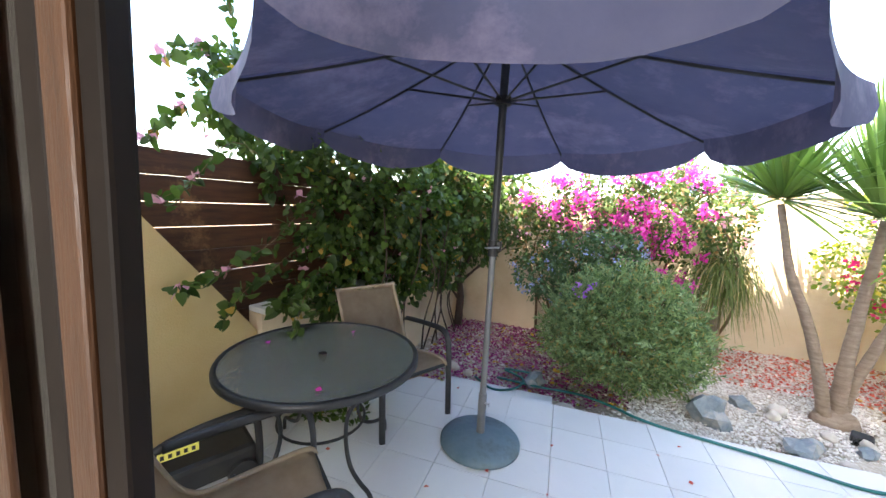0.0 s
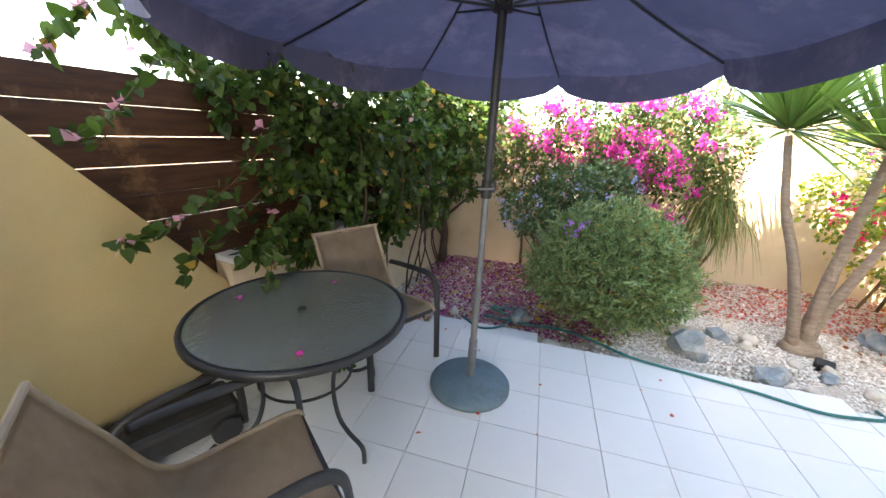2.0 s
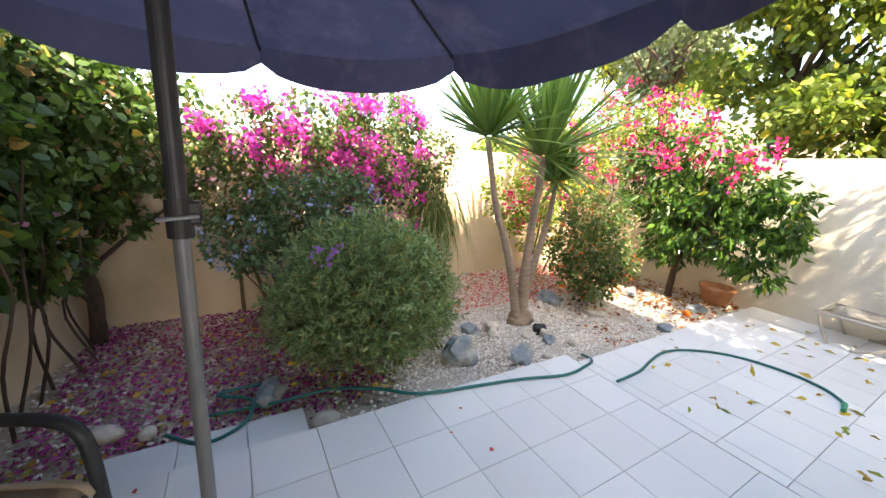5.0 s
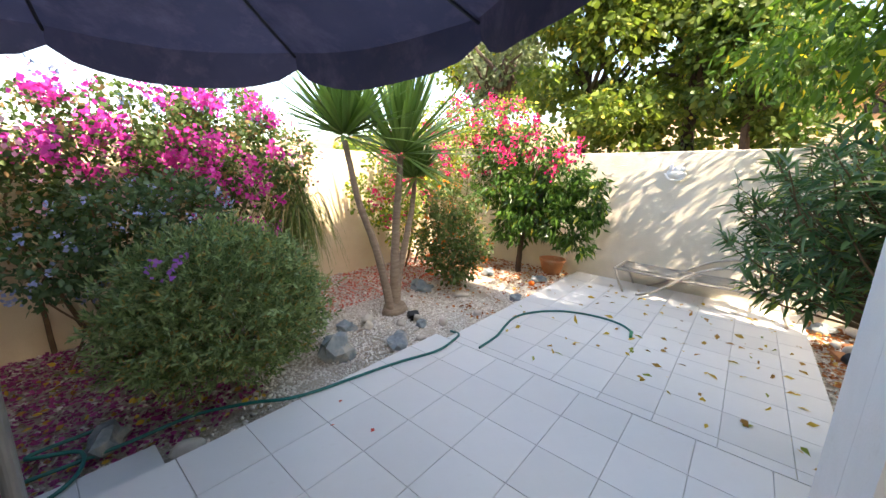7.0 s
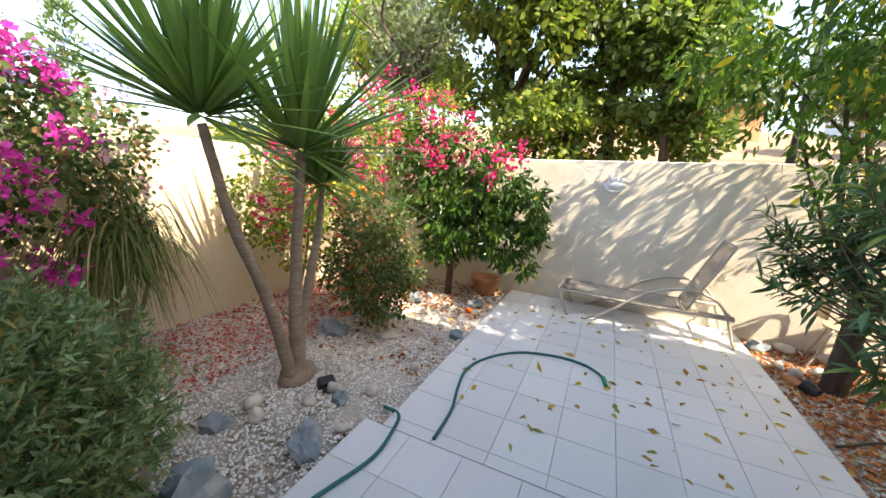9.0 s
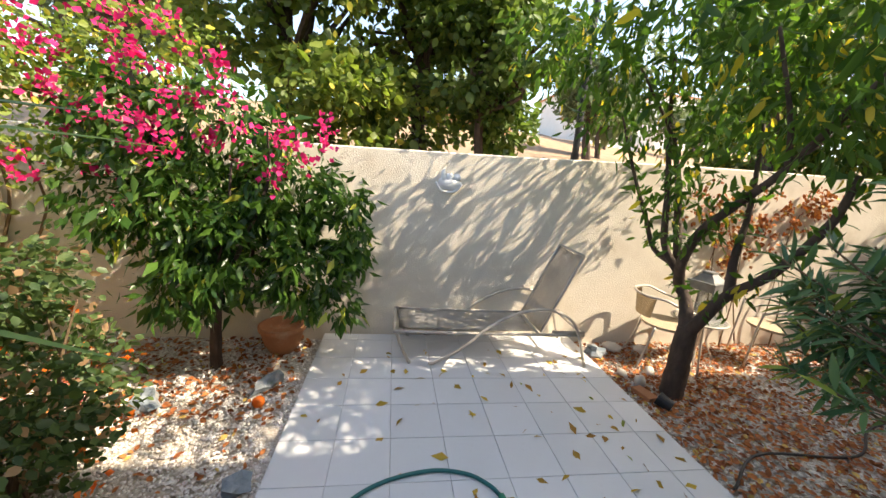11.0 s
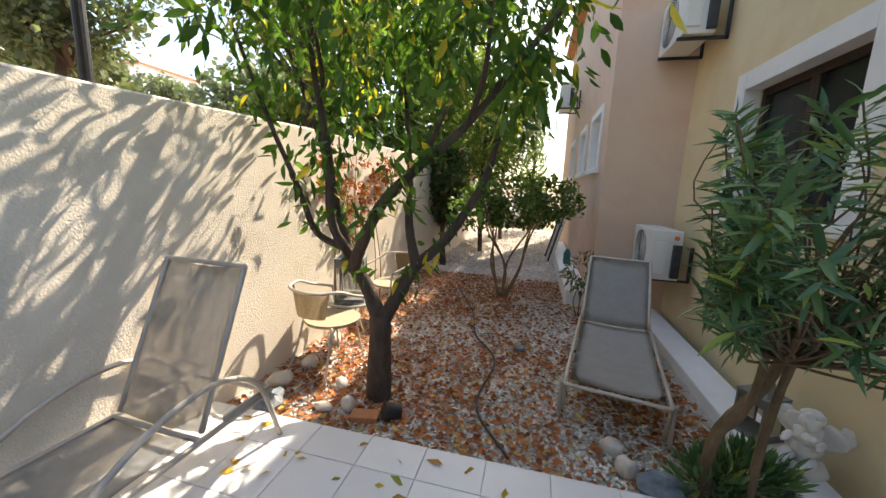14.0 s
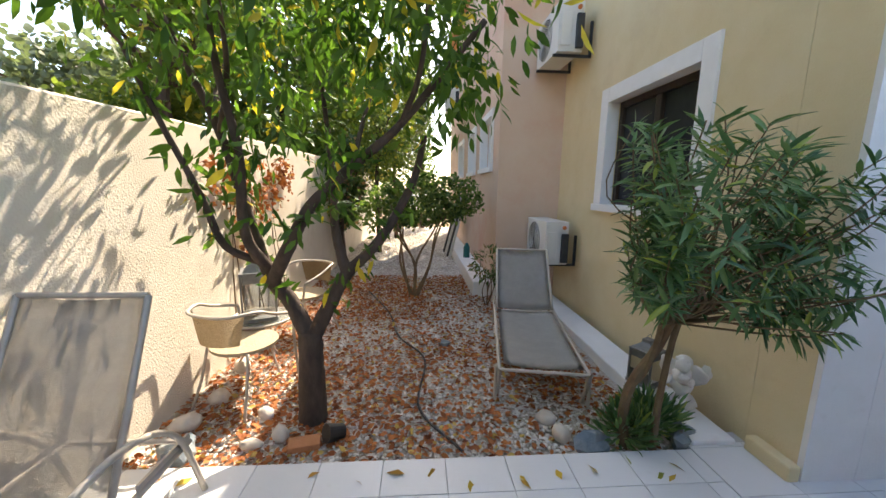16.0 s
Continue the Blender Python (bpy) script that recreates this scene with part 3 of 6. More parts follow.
wall_piece("wall_side_lintel", SIDE_X - 0.25, SIDE_X, WY0, WY1 - 0.001, WZ1, EAVE, HOUSE, "pale yellow rendered wall above the window")
wall_piece("wall_side_back", SIDE_X - 0.25, SIDE_X, -4.85, WY0 - 0.001, -0.3, EAVE, HOUSE, "pale yellow rendered side wall of the house")
PINK_X, PINK_Y = 2.48, -4.85
wall_piece("wall_pink_return", SIDE_X - 0.25, PINK_X, PINK_Y - 0.25, PINK_Y - 0.001, -0.3, EAVE, PINK, "salmon rendered return of the house wall")
SW = [(-5.32, -6.20), (-6.90, -7.70), (-8.70, -9.60)]
edge = PINK_Y - 0.251
for k, (y1, y0) in enumerate(SW):
    wall_piece("wall_pink_pier", PINK_X - 0.25, PINK_X, y1, edge, -0.3, EAVE, PINK, "salmon rendered pier between small windows")
    wall_piece("wall_pink_sill", PINK_X - 0.25, PINK_X, y0, y1 - 0.001, -0.3, 1.76, PINK, "salmon rendered wall under a small window")
    wall_piece("wall_pink_lintel", PINK_X - 0.25, PINK_X, y0, y1 - 0.001, 2.50, EAVE, PINK, "salmon rendered wall above a small window")
    edge = y0 - 0.001
wall_piece("wall_pink_end", PINK_X - 0.25, PINK_X, -12.0, edge, -0.3, EAVE, PINK, "salmon rendered end of the house wall")
wall_piece("wall_house_back", -6.0, PINK_X, -12.3, -12.001, -0.3, EAVE, HOUSE, "rendered rear wall of the house")
wall_piece("wall_house_west", -6.3, -6.001, -12.3, FRONT_Y, -0.3, EAVE, HOUSE, "rendered far wall of the house")
wall_piece("wall_front_far", -6.0, -2.201, FRONT_Y - 0.32, FRONT_Y, -0.3, DOOR_T, HOUSE, "rendered house wall beyond the parapet")
bm = bmesh.new()
box(bm, -6.0, SIDE_X + 0.22, -4.7, FRONT_Y + 0.30, EAVE + 0.001, EAVE + 0.16)
box(bm, -6.0, PINK_X + 0.22, -12.3, -4.701, EAVE + 0.001, EAVE + 0.16)
roof = solid("roof", bm, ROOFTILE, "clay tiled roof with projecting eaves", "roof", kind="structure")
bm = bmesh.new()
for k in range(36):
    x = -5.9 + k * 0.215
    cyl(bm, (x, FRONT_Y + 0.39, EAVE + 0.12), (x, FRONT_Y + 0.02, EAVE + 0.22), 0.085, n=10)
part("eaves_tiles", bm, ROOFTILE, roof, "row of rounded clay eaves tiles")

# the room from which the walk starts
bm = bmesh.new()
box(bm, -2.2, 1.30, -5.2, FRONT_Y - 0.401, -0.30, -0.004)
solid("floor_room", bm, TILE, "pale tiled floor inside the doorway", "floor", kind="structure")
wall_piece("wall_room_back", -2.2, 1.3, -5.4, -5.201, -0.3, 2.6, WHITE, "plain painted wall at the back of the room")
wall_piece("wall_room_left", -2.4, -2.201, -5.4, FRONT_Y - 0.33, -0.3, 2.6, ROOM, "plain painted side wall of the room")
wall_piece("wall_room_right", 1.301, 1.365, -5.2, FRONT_Y - 0.33, -0.3, 2.6, ROOM, "plain painted side wall of the room")
bm = bmesh.new()
box(bm, -2.4, 1.365, -5.4, FRONT_Y - 0.33, 2.601, 2.7)
solid("ceiling", bm, ROOM, "plain painted ceiling of the room", "ceiling", kind="structure")

# wooden sliding door, stacked open on one side
door = thing("door_1", pose(0, 0, 0), "brown wooden sliding terrace door standing open", "door", kind="structure")
def rail(name, x0, x1, y0, y1, z0, z1, mat, label="", bev=0.006):
    b_ = bmesh.new()
    box(b_, x0, x1, y0, y1, z0, z1, bev)
    return part(name, b_, mat, door, label)


rail("jamb", DOOR_L, DOOR_L + 0.07, FRONT_Y - 0.37, FRONT_Y - 0.20, 0.0, DOOR_T, WOOD, "varnished wooden jamb")
rail("jamb", DOOR_R - 0.07, DOOR_R, FRONT_Y - 0.37, FRONT_Y - 0.20, 0.0, DOOR_T, WOOD, "varnished wooden jamb")
rail("head", DOOR_L + 0.072, DOOR_R - 0.072, FRONT_Y - 0.37, FRONT_Y - 0.20, DOOR_T - 0.07, DOOR_T, WOOD, "varnished wooden head rail")
rail("sill_track", DOOR_L + 0.072, DOOR_R - 0.072, FRONT_Y - 0.37, FRONT_Y - 0.20, -0.006, 0.012, STEEL, "dark metal sill track")
rail("stile", -0.420, -0.383, -1.748, -1.718, 0.014, DOOR_T - 0.072, WOOD, "varnished wooden stile", 0.004)
rail("edge_strip", -0.382, -0.354, -1.744, -1.722, 0.014, DOOR_T - 0.072, WOODDARK, "narrow black strip beside the stile", 0.004)
rail("edge_strip", -0.450, -0.421, -1.746, -1.716, 0.014, DOOR_T - 0.072, WOODDARK, "narrow black strip beside the stile", 0.004)
rail("stile", -0.590, -0.512, -1.750, -1.742, 0.014, DOOR_T - 0.072, WOOD, "varnished wooden stile", 0.003)
rail("stile", DOOR_L + 0.074, DOOR_L + 0.16, -1.765, -1.705, 0.014, DOOR_T - 0.072, WOOD, "varnished wooden stile")
rail("bottom_rail", DOOR_L + 0.162, -0.451, -1.745, -1.72, 0.014, 0.12, WOOD, "varnished wooden bottom rail")
pane = rail("pane", DOOR_L + 0.162, -0.451, -1.736, -1.731, 0.122, DOOR_T - 0.074, CLEAR, "clear glass pane", 0)
pane.visible_shadow = False

# white concrete strip and low block along the house
bm = bmesh.new()
box(bm, SIDE_X + 0.09, SIDE_X + 0.36, -4.78, -1.68, -0.25, 0.03, 0.012)
solid("kerb_strip", bm, WHITE, "white painted concrete strip along the house foot", "kerb", kind="structure")
bm = bmesh.new()
box(bm, SIDE_X + 0.38, PINK_X + 0.31, -5.6, -4.80, -0.25, 0.16, 0.015)
box(bm, PINK_X + 0.01, PINK_X + 0.31, -9.6, -5.602, -0.25, 0.16, 0.015)
solid("plinth_block", bm, WHITE, "white painted low plinth along the salmon wall", "plinth", kind="structure")
bm = bmesh.new()
box(bm, SIDE_X + 0.002, SIDE_X + 0.07, -1.655, FRONT_Y - 0.002, -0.008, 0.085, 0.012)
solid("plinth_corner", bm, HOUSE, "low yellow ledge at the corner of the house", "plinth", kind="structure")


def window(name, plane_x, y0, y1, z0, z1, label, trim_w, casing=True):
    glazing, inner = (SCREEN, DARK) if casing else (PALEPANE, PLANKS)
    w = thing(name, pose(plane_x, (y0 + y1) / 2, z0), label, "window", kind="structure")
    yc = (y0 + y1) / 2
    a_, b_, h = y0 - yc, y1 - yc, z1 - z0
    def bar(nm, *q, mat=WHITE, label=""):
        k = bmesh.new()
        box(k, *q, 0.004)
        return part(nm, k, mat, w, label)
    bar("surround", -0.10, 0.025, a_ - trim_w, a_ + 0.005, 0.007, h + trim_w)
    bar("surround", -0.10, 0.025, b_ - 0.005, b_ + trim_w, 0.007, h + trim_w)
    bar("surround", -0.10, 0.025, a_ + 0.006, b_ - 0.006, h - 0.005, h + trim_w)
    bar("sill", -0.10, 0.05, a_ - trim_w, b_ + trim_w, -0.065, 0.006, label="white painted sill")
    mt = CASING if casing else WHITE
    f = 0.06
    fr = bar("frame", -0.17, -0.11, a_, a_ + f, 0, h, mat=mt, label="brown timber frame" if casing else "white frame")
    bar("frame", -0.17, -0.11, b_ - f, b_, 0, h, mat=mt)
    bar("frame", -0.17, -0.11, a_ + f + 0.001, b_ - f - 0.001, h - f, h, mat=mt)
    bar("frame", -0.17, -0.11, a_ + f + 0.001, b_ - f - 0.001, 0, f, mat=mt)
    if casing:
        bar("mullion", -0.165, -0.105, -0.04, 0.04, f + 0.001, h - f - 0.001, mat=mt)
    bar("pane", -0.145, -0.139, a_ + f, b_ - f, f, h - f, mat=glazing, label="dark screened pane" if casing else "pale reflecting pane")
    # slab behind the pane; on cased windows its colour paints the unlit room
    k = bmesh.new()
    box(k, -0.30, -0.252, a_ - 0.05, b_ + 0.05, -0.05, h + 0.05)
    part("backing", k, inner, w, "dark slab painted to stand for the unlit interior" if casing else "pale blind behind the glass")
    return w


window("window_1", SIDE_X, WY0, WY1, WZ0, WZ1, "brown timber window with a broad white surround", 0.14)
for y1, y0 in SW:
    window("window_2", PINK_X, y0, y1, 1.76, 2.50, "small white framed window in the salmon wall", 0.09, False)

# board fence on the low wall
fence = thing("fence", pose(0, 0, 0), "dark brown stained horizontal board fence", "fence", kind="structure")
fa_, fb_ = Vector((-2.59, -2.6, 0)), Vector((left_x(BACK_Y) - 0.15, BACK_Y, 0))
fdir = fb_ - fa_
for k in range(8):
    z0 = 0.60 + k * 0.148
    b_ = bmesh.new()
    L = fdir.length
    ang = math.atan2(fdir.y, fdir.x)
    box(b_, 0, L, -0.012, 0.012, z0, z0 + (0.1460 if k not in (2, 4, 5) else 0.1430), 0.003)
    bmesh.ops.transform(b_, matrix=Matrix.Translation(fa_) @ Matrix.Rotation(ang, 4, "Z"), verts=b_.verts)
    part("board", b_, FENCE, fence)
for k in range(5):
    b_ = bmesh.new()
    p = fa_ + fdir * (0.02 + k * 0.235)
    box(b_, p.x - 0.085, p.x - 0.025, p.y - 0.03, p.y + 0.03, -0.3, 1.80, 0.004)
    part("post", b_, FENCE, fence, "square timber post")
# ---- terrace: umbrella, table, chairs ----
UX, UY = -0.45, 0.30


def umbrella():
    t = thing("patio_umbrella", pose(UX, UY, 0), "open slate-blue canvas parasol with a scalloped valance", "umbrella")
    b_ = bmesh.new()
    prof = [(0.0, 0.075), (0.05, 0.075), (0.10, 0.07), (0.19, 0.056), (0.245, 0.040), (0.262, 0.022), (0.262, 0.0), (0.0, 0.0)]
    rings = []
    for r, z in prof[1:-1]:
        rings.append([b_.verts.new((r * math.cos(2 * math.pi * k / 48), r * math.sin(2 * math.pi * k / 48), z)) for k in range(48)])
    for a_, c_ in zip(rings, rings[1:]):
        for k in range(48):
            b_.faces.new((a_[k], a_[(k + 1) % 48], c_[(k + 1) % 48], c_[k]))
    b_.faces.new(rings[0]), b_.faces.new(rings[-1][::-1])
    base = part("base", b_, BASEMAT, t, "weathered round blue-grey base", smooth=True)
    b_ = bmesh.new()
    cyl(b_, (0, 0, 0.06), (0, 0, 0.34), 0.027, n=20)
    part("socket", b_, POLE, t, "steel socket with worn paint")
    b_ = bmesh.new()
    cyl(b_, (0.02, -0.02, 0.29), (0.052, -0.03, 0.29), 0.006, n=8)
    cyl(b_, (0.05, -0.03, 0.276), (0.05, -0.03, 0.304), 0.004, n=8)
    part("screw", b_, CHROME, t)
    b_ = bmesh.new()
    cyl(b_, (0, 0, 0.30), (0, 0, 1.34), 0.0205, n=20)
    part("lower_pole", b_, POLE, t, "grey lower pole")
    b_ = bmesh.new()
    cyl(b_, (0, 0, 1.30), (0, 0, 2.60), 0.024, n=20)
    part("upper_pole", b_, STEEL, t, "dark upper pole")
    b_ = bmesh.new()
    cyl(b_, (0, 0, 1.25), (0, 0, 1.35), 0.031, n=20)
    box(b_, 0.0, 0.05, -0.018, 0.018, 1.285, 1.345, 0.006)
    part("clamp", b_, BLACKP, t, "black plastic height clamp")
    b_ = bmesh.new()
    cyl(b_, (-0.045, -0.03, 1.30), (0.045, -0.03, 1.31), 0.006, n=8)
    part("clamp_lever", b_, CHROME, t)
    b_ = bmesh.new()
    cyl(b_, (0, 0, 2.155), (0, 0, 2.20), 0.05, 0.045, n=20)
    part("runner", b_, BLACKP, t, "black plastic runner hub")
    b_ = bmesh.new()
    cyl(b_, (0, 0, 2.54), (0, 0, 2.60), 0.05, n=20)
    part("crown_hub", b_, BLACKP, t)
    R, ZT, ZA = 1.52, 2.10, 2.60
    tips = []
    for k in range(8):
        a_ = radians(33 + 45 * k)
        c_, s_ = math.cos(a_), math.sin(a_)
        tips.append((R * c_, R * s_, ZT))
        rp = lambda u: (R * u * c_, R * u * s_, ZA + (ZT - ZA) * u - 0.02 - 0.03 * math.sin(math.pi * u))
        b_ = bmesh.new()
        tube(b_, [rp(0.03), rp(0.35), rp(0.7), rp(1.0)], 0.008, n=6, steps=4)
        rib = part("rib", b_, STEEL, t, "dark metal rib")
        b_ = bmesh.new()
        q = rp(0.46)
        tube(b_, [(0.045 * c_, 0.045 * s_, 2.18), q], 0.007, n=6, steps=1)
        part("stretcher", b_, STEEL, rib)
    for k in range(8):
        a0, a1 = radians(33 + 45 * k), radians(78 + 45 * k)
        b_ = bmesh.new()
        nu, nv = 12, 12
        grid = []
        for i in range(nu + 1):
            row = []
            u = 0.02 + 0.98 * i / nu
            for j in range(nv + 1):
                w = j / nv
                c0, c1 = Vector((math.cos(a0), math.sin(a0))), Vector((math.cos(a1), math.sin(a1)))
                p = (c0 * (1 - w) + c1 * w) * R * u
                bell = math.sin(math.pi * w)
                z = ZA + (ZT - ZA) * u - 0.03 * math.sin(math.pi * u) - 0.055 * bell * u + 0.016 * bell * (1 - u ** 6) * noise.noise(Vector((p.x * 3, p.y * 3, k)))
                row.append(b_.verts.new((p.x * (1 - 0.02 * bell * u), p.y * (1 - 0.02 * bell * u), z)))
            grid.append(row)
        for i in range(nu):
            for j in range(nv):
                b_.faces.new((grid[i][j], grid[i + 1][j], grid[i + 1][j + 1], grid[i][j + 1]))
        panel = part("canopy_panel", b_, CANVAS, t, "faded slate-blue canvas panel", smooth=True)
        b_ = bmesh.new()
        rows_ = []
        for i in range(7):
            h = i / 6
            row = []
            for j in range(nv + 1):
                w = j / nv
                top = grid_top(a0, a1, w, R, ZT)
                drop = 0.085 + 0.10 * math.sin(math.pi * w) ** 0.45
                flare = 1 + 0.015 * h + 0.02 * math.sin(w * 9 + k * 2) * h * math.sin(math.pi * w) - 0.02 * math.sin(math.pi * w)
                row.append(b_.verts.new((top[0] * flare, top[1] * flare, top[2] - drop * h)))
            rows_.append(row)
        for i in range(6):
            for j in range(nv):
                b_.faces.new((rows_[i][j], rows_[i + 1][j], rows_[i + 1][j + 1], rows_[i][j + 1]))
        part("valance", b_, CANVAS, panel, "hanging scalloped canvas valance", smooth=True)
    return t


def grid_top(a0, a1, w, R, ZT):
    x = (math.cos(a0) * (1 - w) + math.cos(a1) * w) * R
    y = (math.sin(a0) * (1 - w) + math.sin(a1) * w) * R
    return x, y, ZT - 0.055 * math.sin(math.pi * w)


umbrella()


def round_table():
    H, R = 0.68, 0.54
    t = thing("garden_table", pose(-1.27, -0.27, 0, 0, 0, 22), "round table with a rippled glass top and dark steel frame", "table")
    b_ = bmesh.new()
    n = 64
    v = []
    for r, z in ((R - 0.028, H - 0.004), (R - 0.028, H + 0.004), (R - 0.006, H + 0.006), (R, H - 0.004), (R, H - 0.026), (R - 0.012, H - 0.032), (R - 0.028, H - 0.022)):
        v.append([b_.verts.new((r * math.cos(2 * math.pi * k / n), r * math.sin(2 * math.pi * k / n), z)) for k in range(n)])
    for i in range(len(v)):
        a_, c_ = v[i], v[(i + 1) % len(v)]
        for k in range(n):
            b_.faces.new((a_[k], a_[(k + 1) % n], c_[(k + 1) % n], c_[k]))
    part("rim", b_, STEEL, t, "dark steel rim", smooth=True)
    b_ = bmesh.new()
    ins = [[b_.verts.new((r * math.cos(2 * math.pi * k / n), r * math.sin(2 * math.pi * k / n), H + z)) for k in range(n)] for r, z in ((0.02, -0.003), (0.02, 0.002), (R - 0.029, 0.002), (R - 0.029, -0.003))]
    for i in range(4):
        a_, c_ = ins[i], ins[(i + 1) % 4]
        for k in range(n):
            b_.faces.new((a_[k], a_[(k + 1) % n], c_[(k + 1) % n], c_[k]))
    g = part("glass_top", b_, RIPPLED, t, "rippled frosted glass top")
    g.visible_shadow = False
    b_ = bmesh.new()
    cyl(b_, (0, 0, H - 0.004), (0, 0, H + 0.006), 0.022, n=20)
    part("hole_ring", b_, BLACKP, t)
    b_ = bmesh.new()
    tube(b_, [(0.24 * math.cos(a), 0.24 * math.sin(a), 0.30) for a in np.linspace(0, 2 * math.pi, 33)], 0.008, n=6, steps=1)
    part("brace_ring", b_, STEEL, t)
    for k in range(4):
        a_ = radians(45 + 90 * k)
        c_, s_ = math.cos(a_), math.sin(a_)
        b_ = bmesh.new()
        tube(b_, [(r * c_, r * s_, z) for r, z in ((0.46, H - 0.03), (0.40, 0.60), (0.27, 0.45), (0.24, 0.30), (0.28, 0.16), (0.36, 0.11), (0.44, 0.095), (0.47, 0.07), (0.475, 0.0))], 0.0115, n=8, steps=4)
        part("leg", b_, STEEL, t, "curved dark steel leg", smooth=True)
    return t


round_table()


def sling_chair(name_label, m):
    """A steel-tube chair with a stretched fabric seat; it looks along its own -y."""
    t = thing("garden_chair", m, name_label, "chair", group="chairs at the garden table")
    b_ = bmesh.new()
    prof = [(-0.27, 0.385), (-0.25, 0.415), (-0.18, 0.42), (0.0, 0.395), (0.14, 0.375), (0.20, 0.39), (0.255, 0.45), (0.325, 0.60), (0.41, 0.76), (0.455, 0.85)]
    line = smooth_line([(0, y, z) for y, z in prof], 3)
    nx = 8
    top = [[b_.verts.new((-0.262 + 0.524 * j / nx, p[1], p[2] - 0.018 * math.sin(math.pi * j / nx))) for j in range(nx + 1)] for p in line]
    for i in range(len(top) - 1):
        for j in range(nx):
            b_.faces.new((top[i][j], top[i][j + 1], top[i + 1][j + 1], top[i + 1][j]))
    bmesh.ops.solidify(b_, geom=b_.faces[:], thickness=0.006)
    part("sling", b_, SLING, t, "taupe woven sling seat and back", smooth=True)
    for sx in (-1, 1):
        b_ = bmesh.new()
        tube(b_, [(sx * 0.255, p[1], p[2] - 0.004) for p in line[::3]] + [(sx * 0.255, line[-1][1], line[-1][2])], 0.014, n=8, steps=3)
        part("side_rail", b_, SLING, t, "fabric-wrapped side rail", smooth=True)
        b_ = bmesh.new()
        tube(b_, [(sx * 0.285, y, z) for y, z in ((-0.29, 0.0), (-0.275, 0.30), (-0.262, 0.50), (-0.235, 0.590), (-0.16, 0.625), (0.0, 0.618), (0.18, 0.60), (0.285, 0.585))], 0.021, n=10, steps=5, flat=0.5)
        part("arm", b_, STEEL, t, "curved dark armrest and front leg", smooth=True)
        b_ = bmesh.new()
        tube(b_, [(sx * 0.275, 0.05, 0.385), (sx * 0.28, 0.18, 0.25), (sx * 0.285, 0.33, 0.0)], 0.0135, n=8, steps=4)
        part("back_leg", b_, STEEL, t, smooth=True)
    for y, z in ((-0.262, 0.385), (0.10, 0.335), (0.455, 0.85)):
        b_ = bmesh.new()
        cyl(b_, (-0.27, y, z), (0.27, y, z), 0.0125, n=8)
        part("crossbar", b_, SLING if z > 0.8 else STEEL, t)
    return t


sling_chair("taupe sling garden chair beside the doorway", pose(-1.00, -1.00, 0, 0, 0, 142))
sling_chair("taupe sling garden chair behind the glass table", pose(-1.14, 0.42, 0, 0, 0, 60))
# ---- plants ----
def plant(name, x, y, label, category, z=None):
    return thing(name, pose(0, 0, 0), label, category)


# vine over the board fence
vine = plant("bougainvillea_vine", -1.9, 1.5, "dense green vine with pale pink bracts over the board fence", "vine")
b_ = bmesh.new()
roots = [(left_x(y) + 0.12 + 0.1 * rng.random(), y, bed_z(-1.5, y)) for y in np.linspace(1.1, 2.9, 11)]
tips_ = [(r[0] + rng.uniform(-0.15, 0.35), r[1] + rng.uniform(-0.5, 0.3), rng.uniform(1.2, 1.7)) for r in roots]
stems(b_, roots, tips_, 0.011, 0.005, 0.10)
tagged(part("branching", b_, BARK, vine, "thin dark stems"), kind="stuff")
VB = [(-1.86, 0.75, 1.45, 0.28, 0.55, 0.42), (-1.70, 1.35, 1.40, 0.36, 0.55, 0.50), (-1.55, 2.0, 1.38, 0.40, 0.55, 0.52), (-1.35, 2.65, 1.42, 0.45, 0.50, 0.52),
      (-1.80, 0.95, 0.98, 0.26, 0.40, 0.25), (-1.55, 1.6, 0.95, 0.28, 0.45, 0.28), (-1.25, 2.75, 1.75, 0.50, 0.45, 0.32), (-2.0, 0.35, 1.72, 0.20, 0.35, 0.24), (-2.22, 0.30, 2.05, 0.16, 0.38, 0.34), (-2.2, -0.05, 2.2, 0.14, 0.25, 0.32), (-1.42, 2.3, 0.80, 0.24, 0.50, 0.32), (-1.55, 1.5, 0.72, 0.20, 0.35, 0.22), (-1.2, 2.95, 1.0, 0.30, 0.30, 0.30), (-1.90, 0.55, 0.95, 0.14, 0.40, 0.16), (-1.95, 0.75, 1.15, 0.18, 0.35, 0.25), (-1.86, 0.22, 0.78, 0.10, 0.24, 0.14), (-1.78, 0.60, 0.72, 0.12, 0.30, 0.16)]
crown("foliage", vine, HEART, L_VINE, VB, 26000, 0.054, 0.95, shell=0.2, droop=0.7, cell=0.19, keep=0.46, label="broad green leaves")
b_ = bmesh.new()
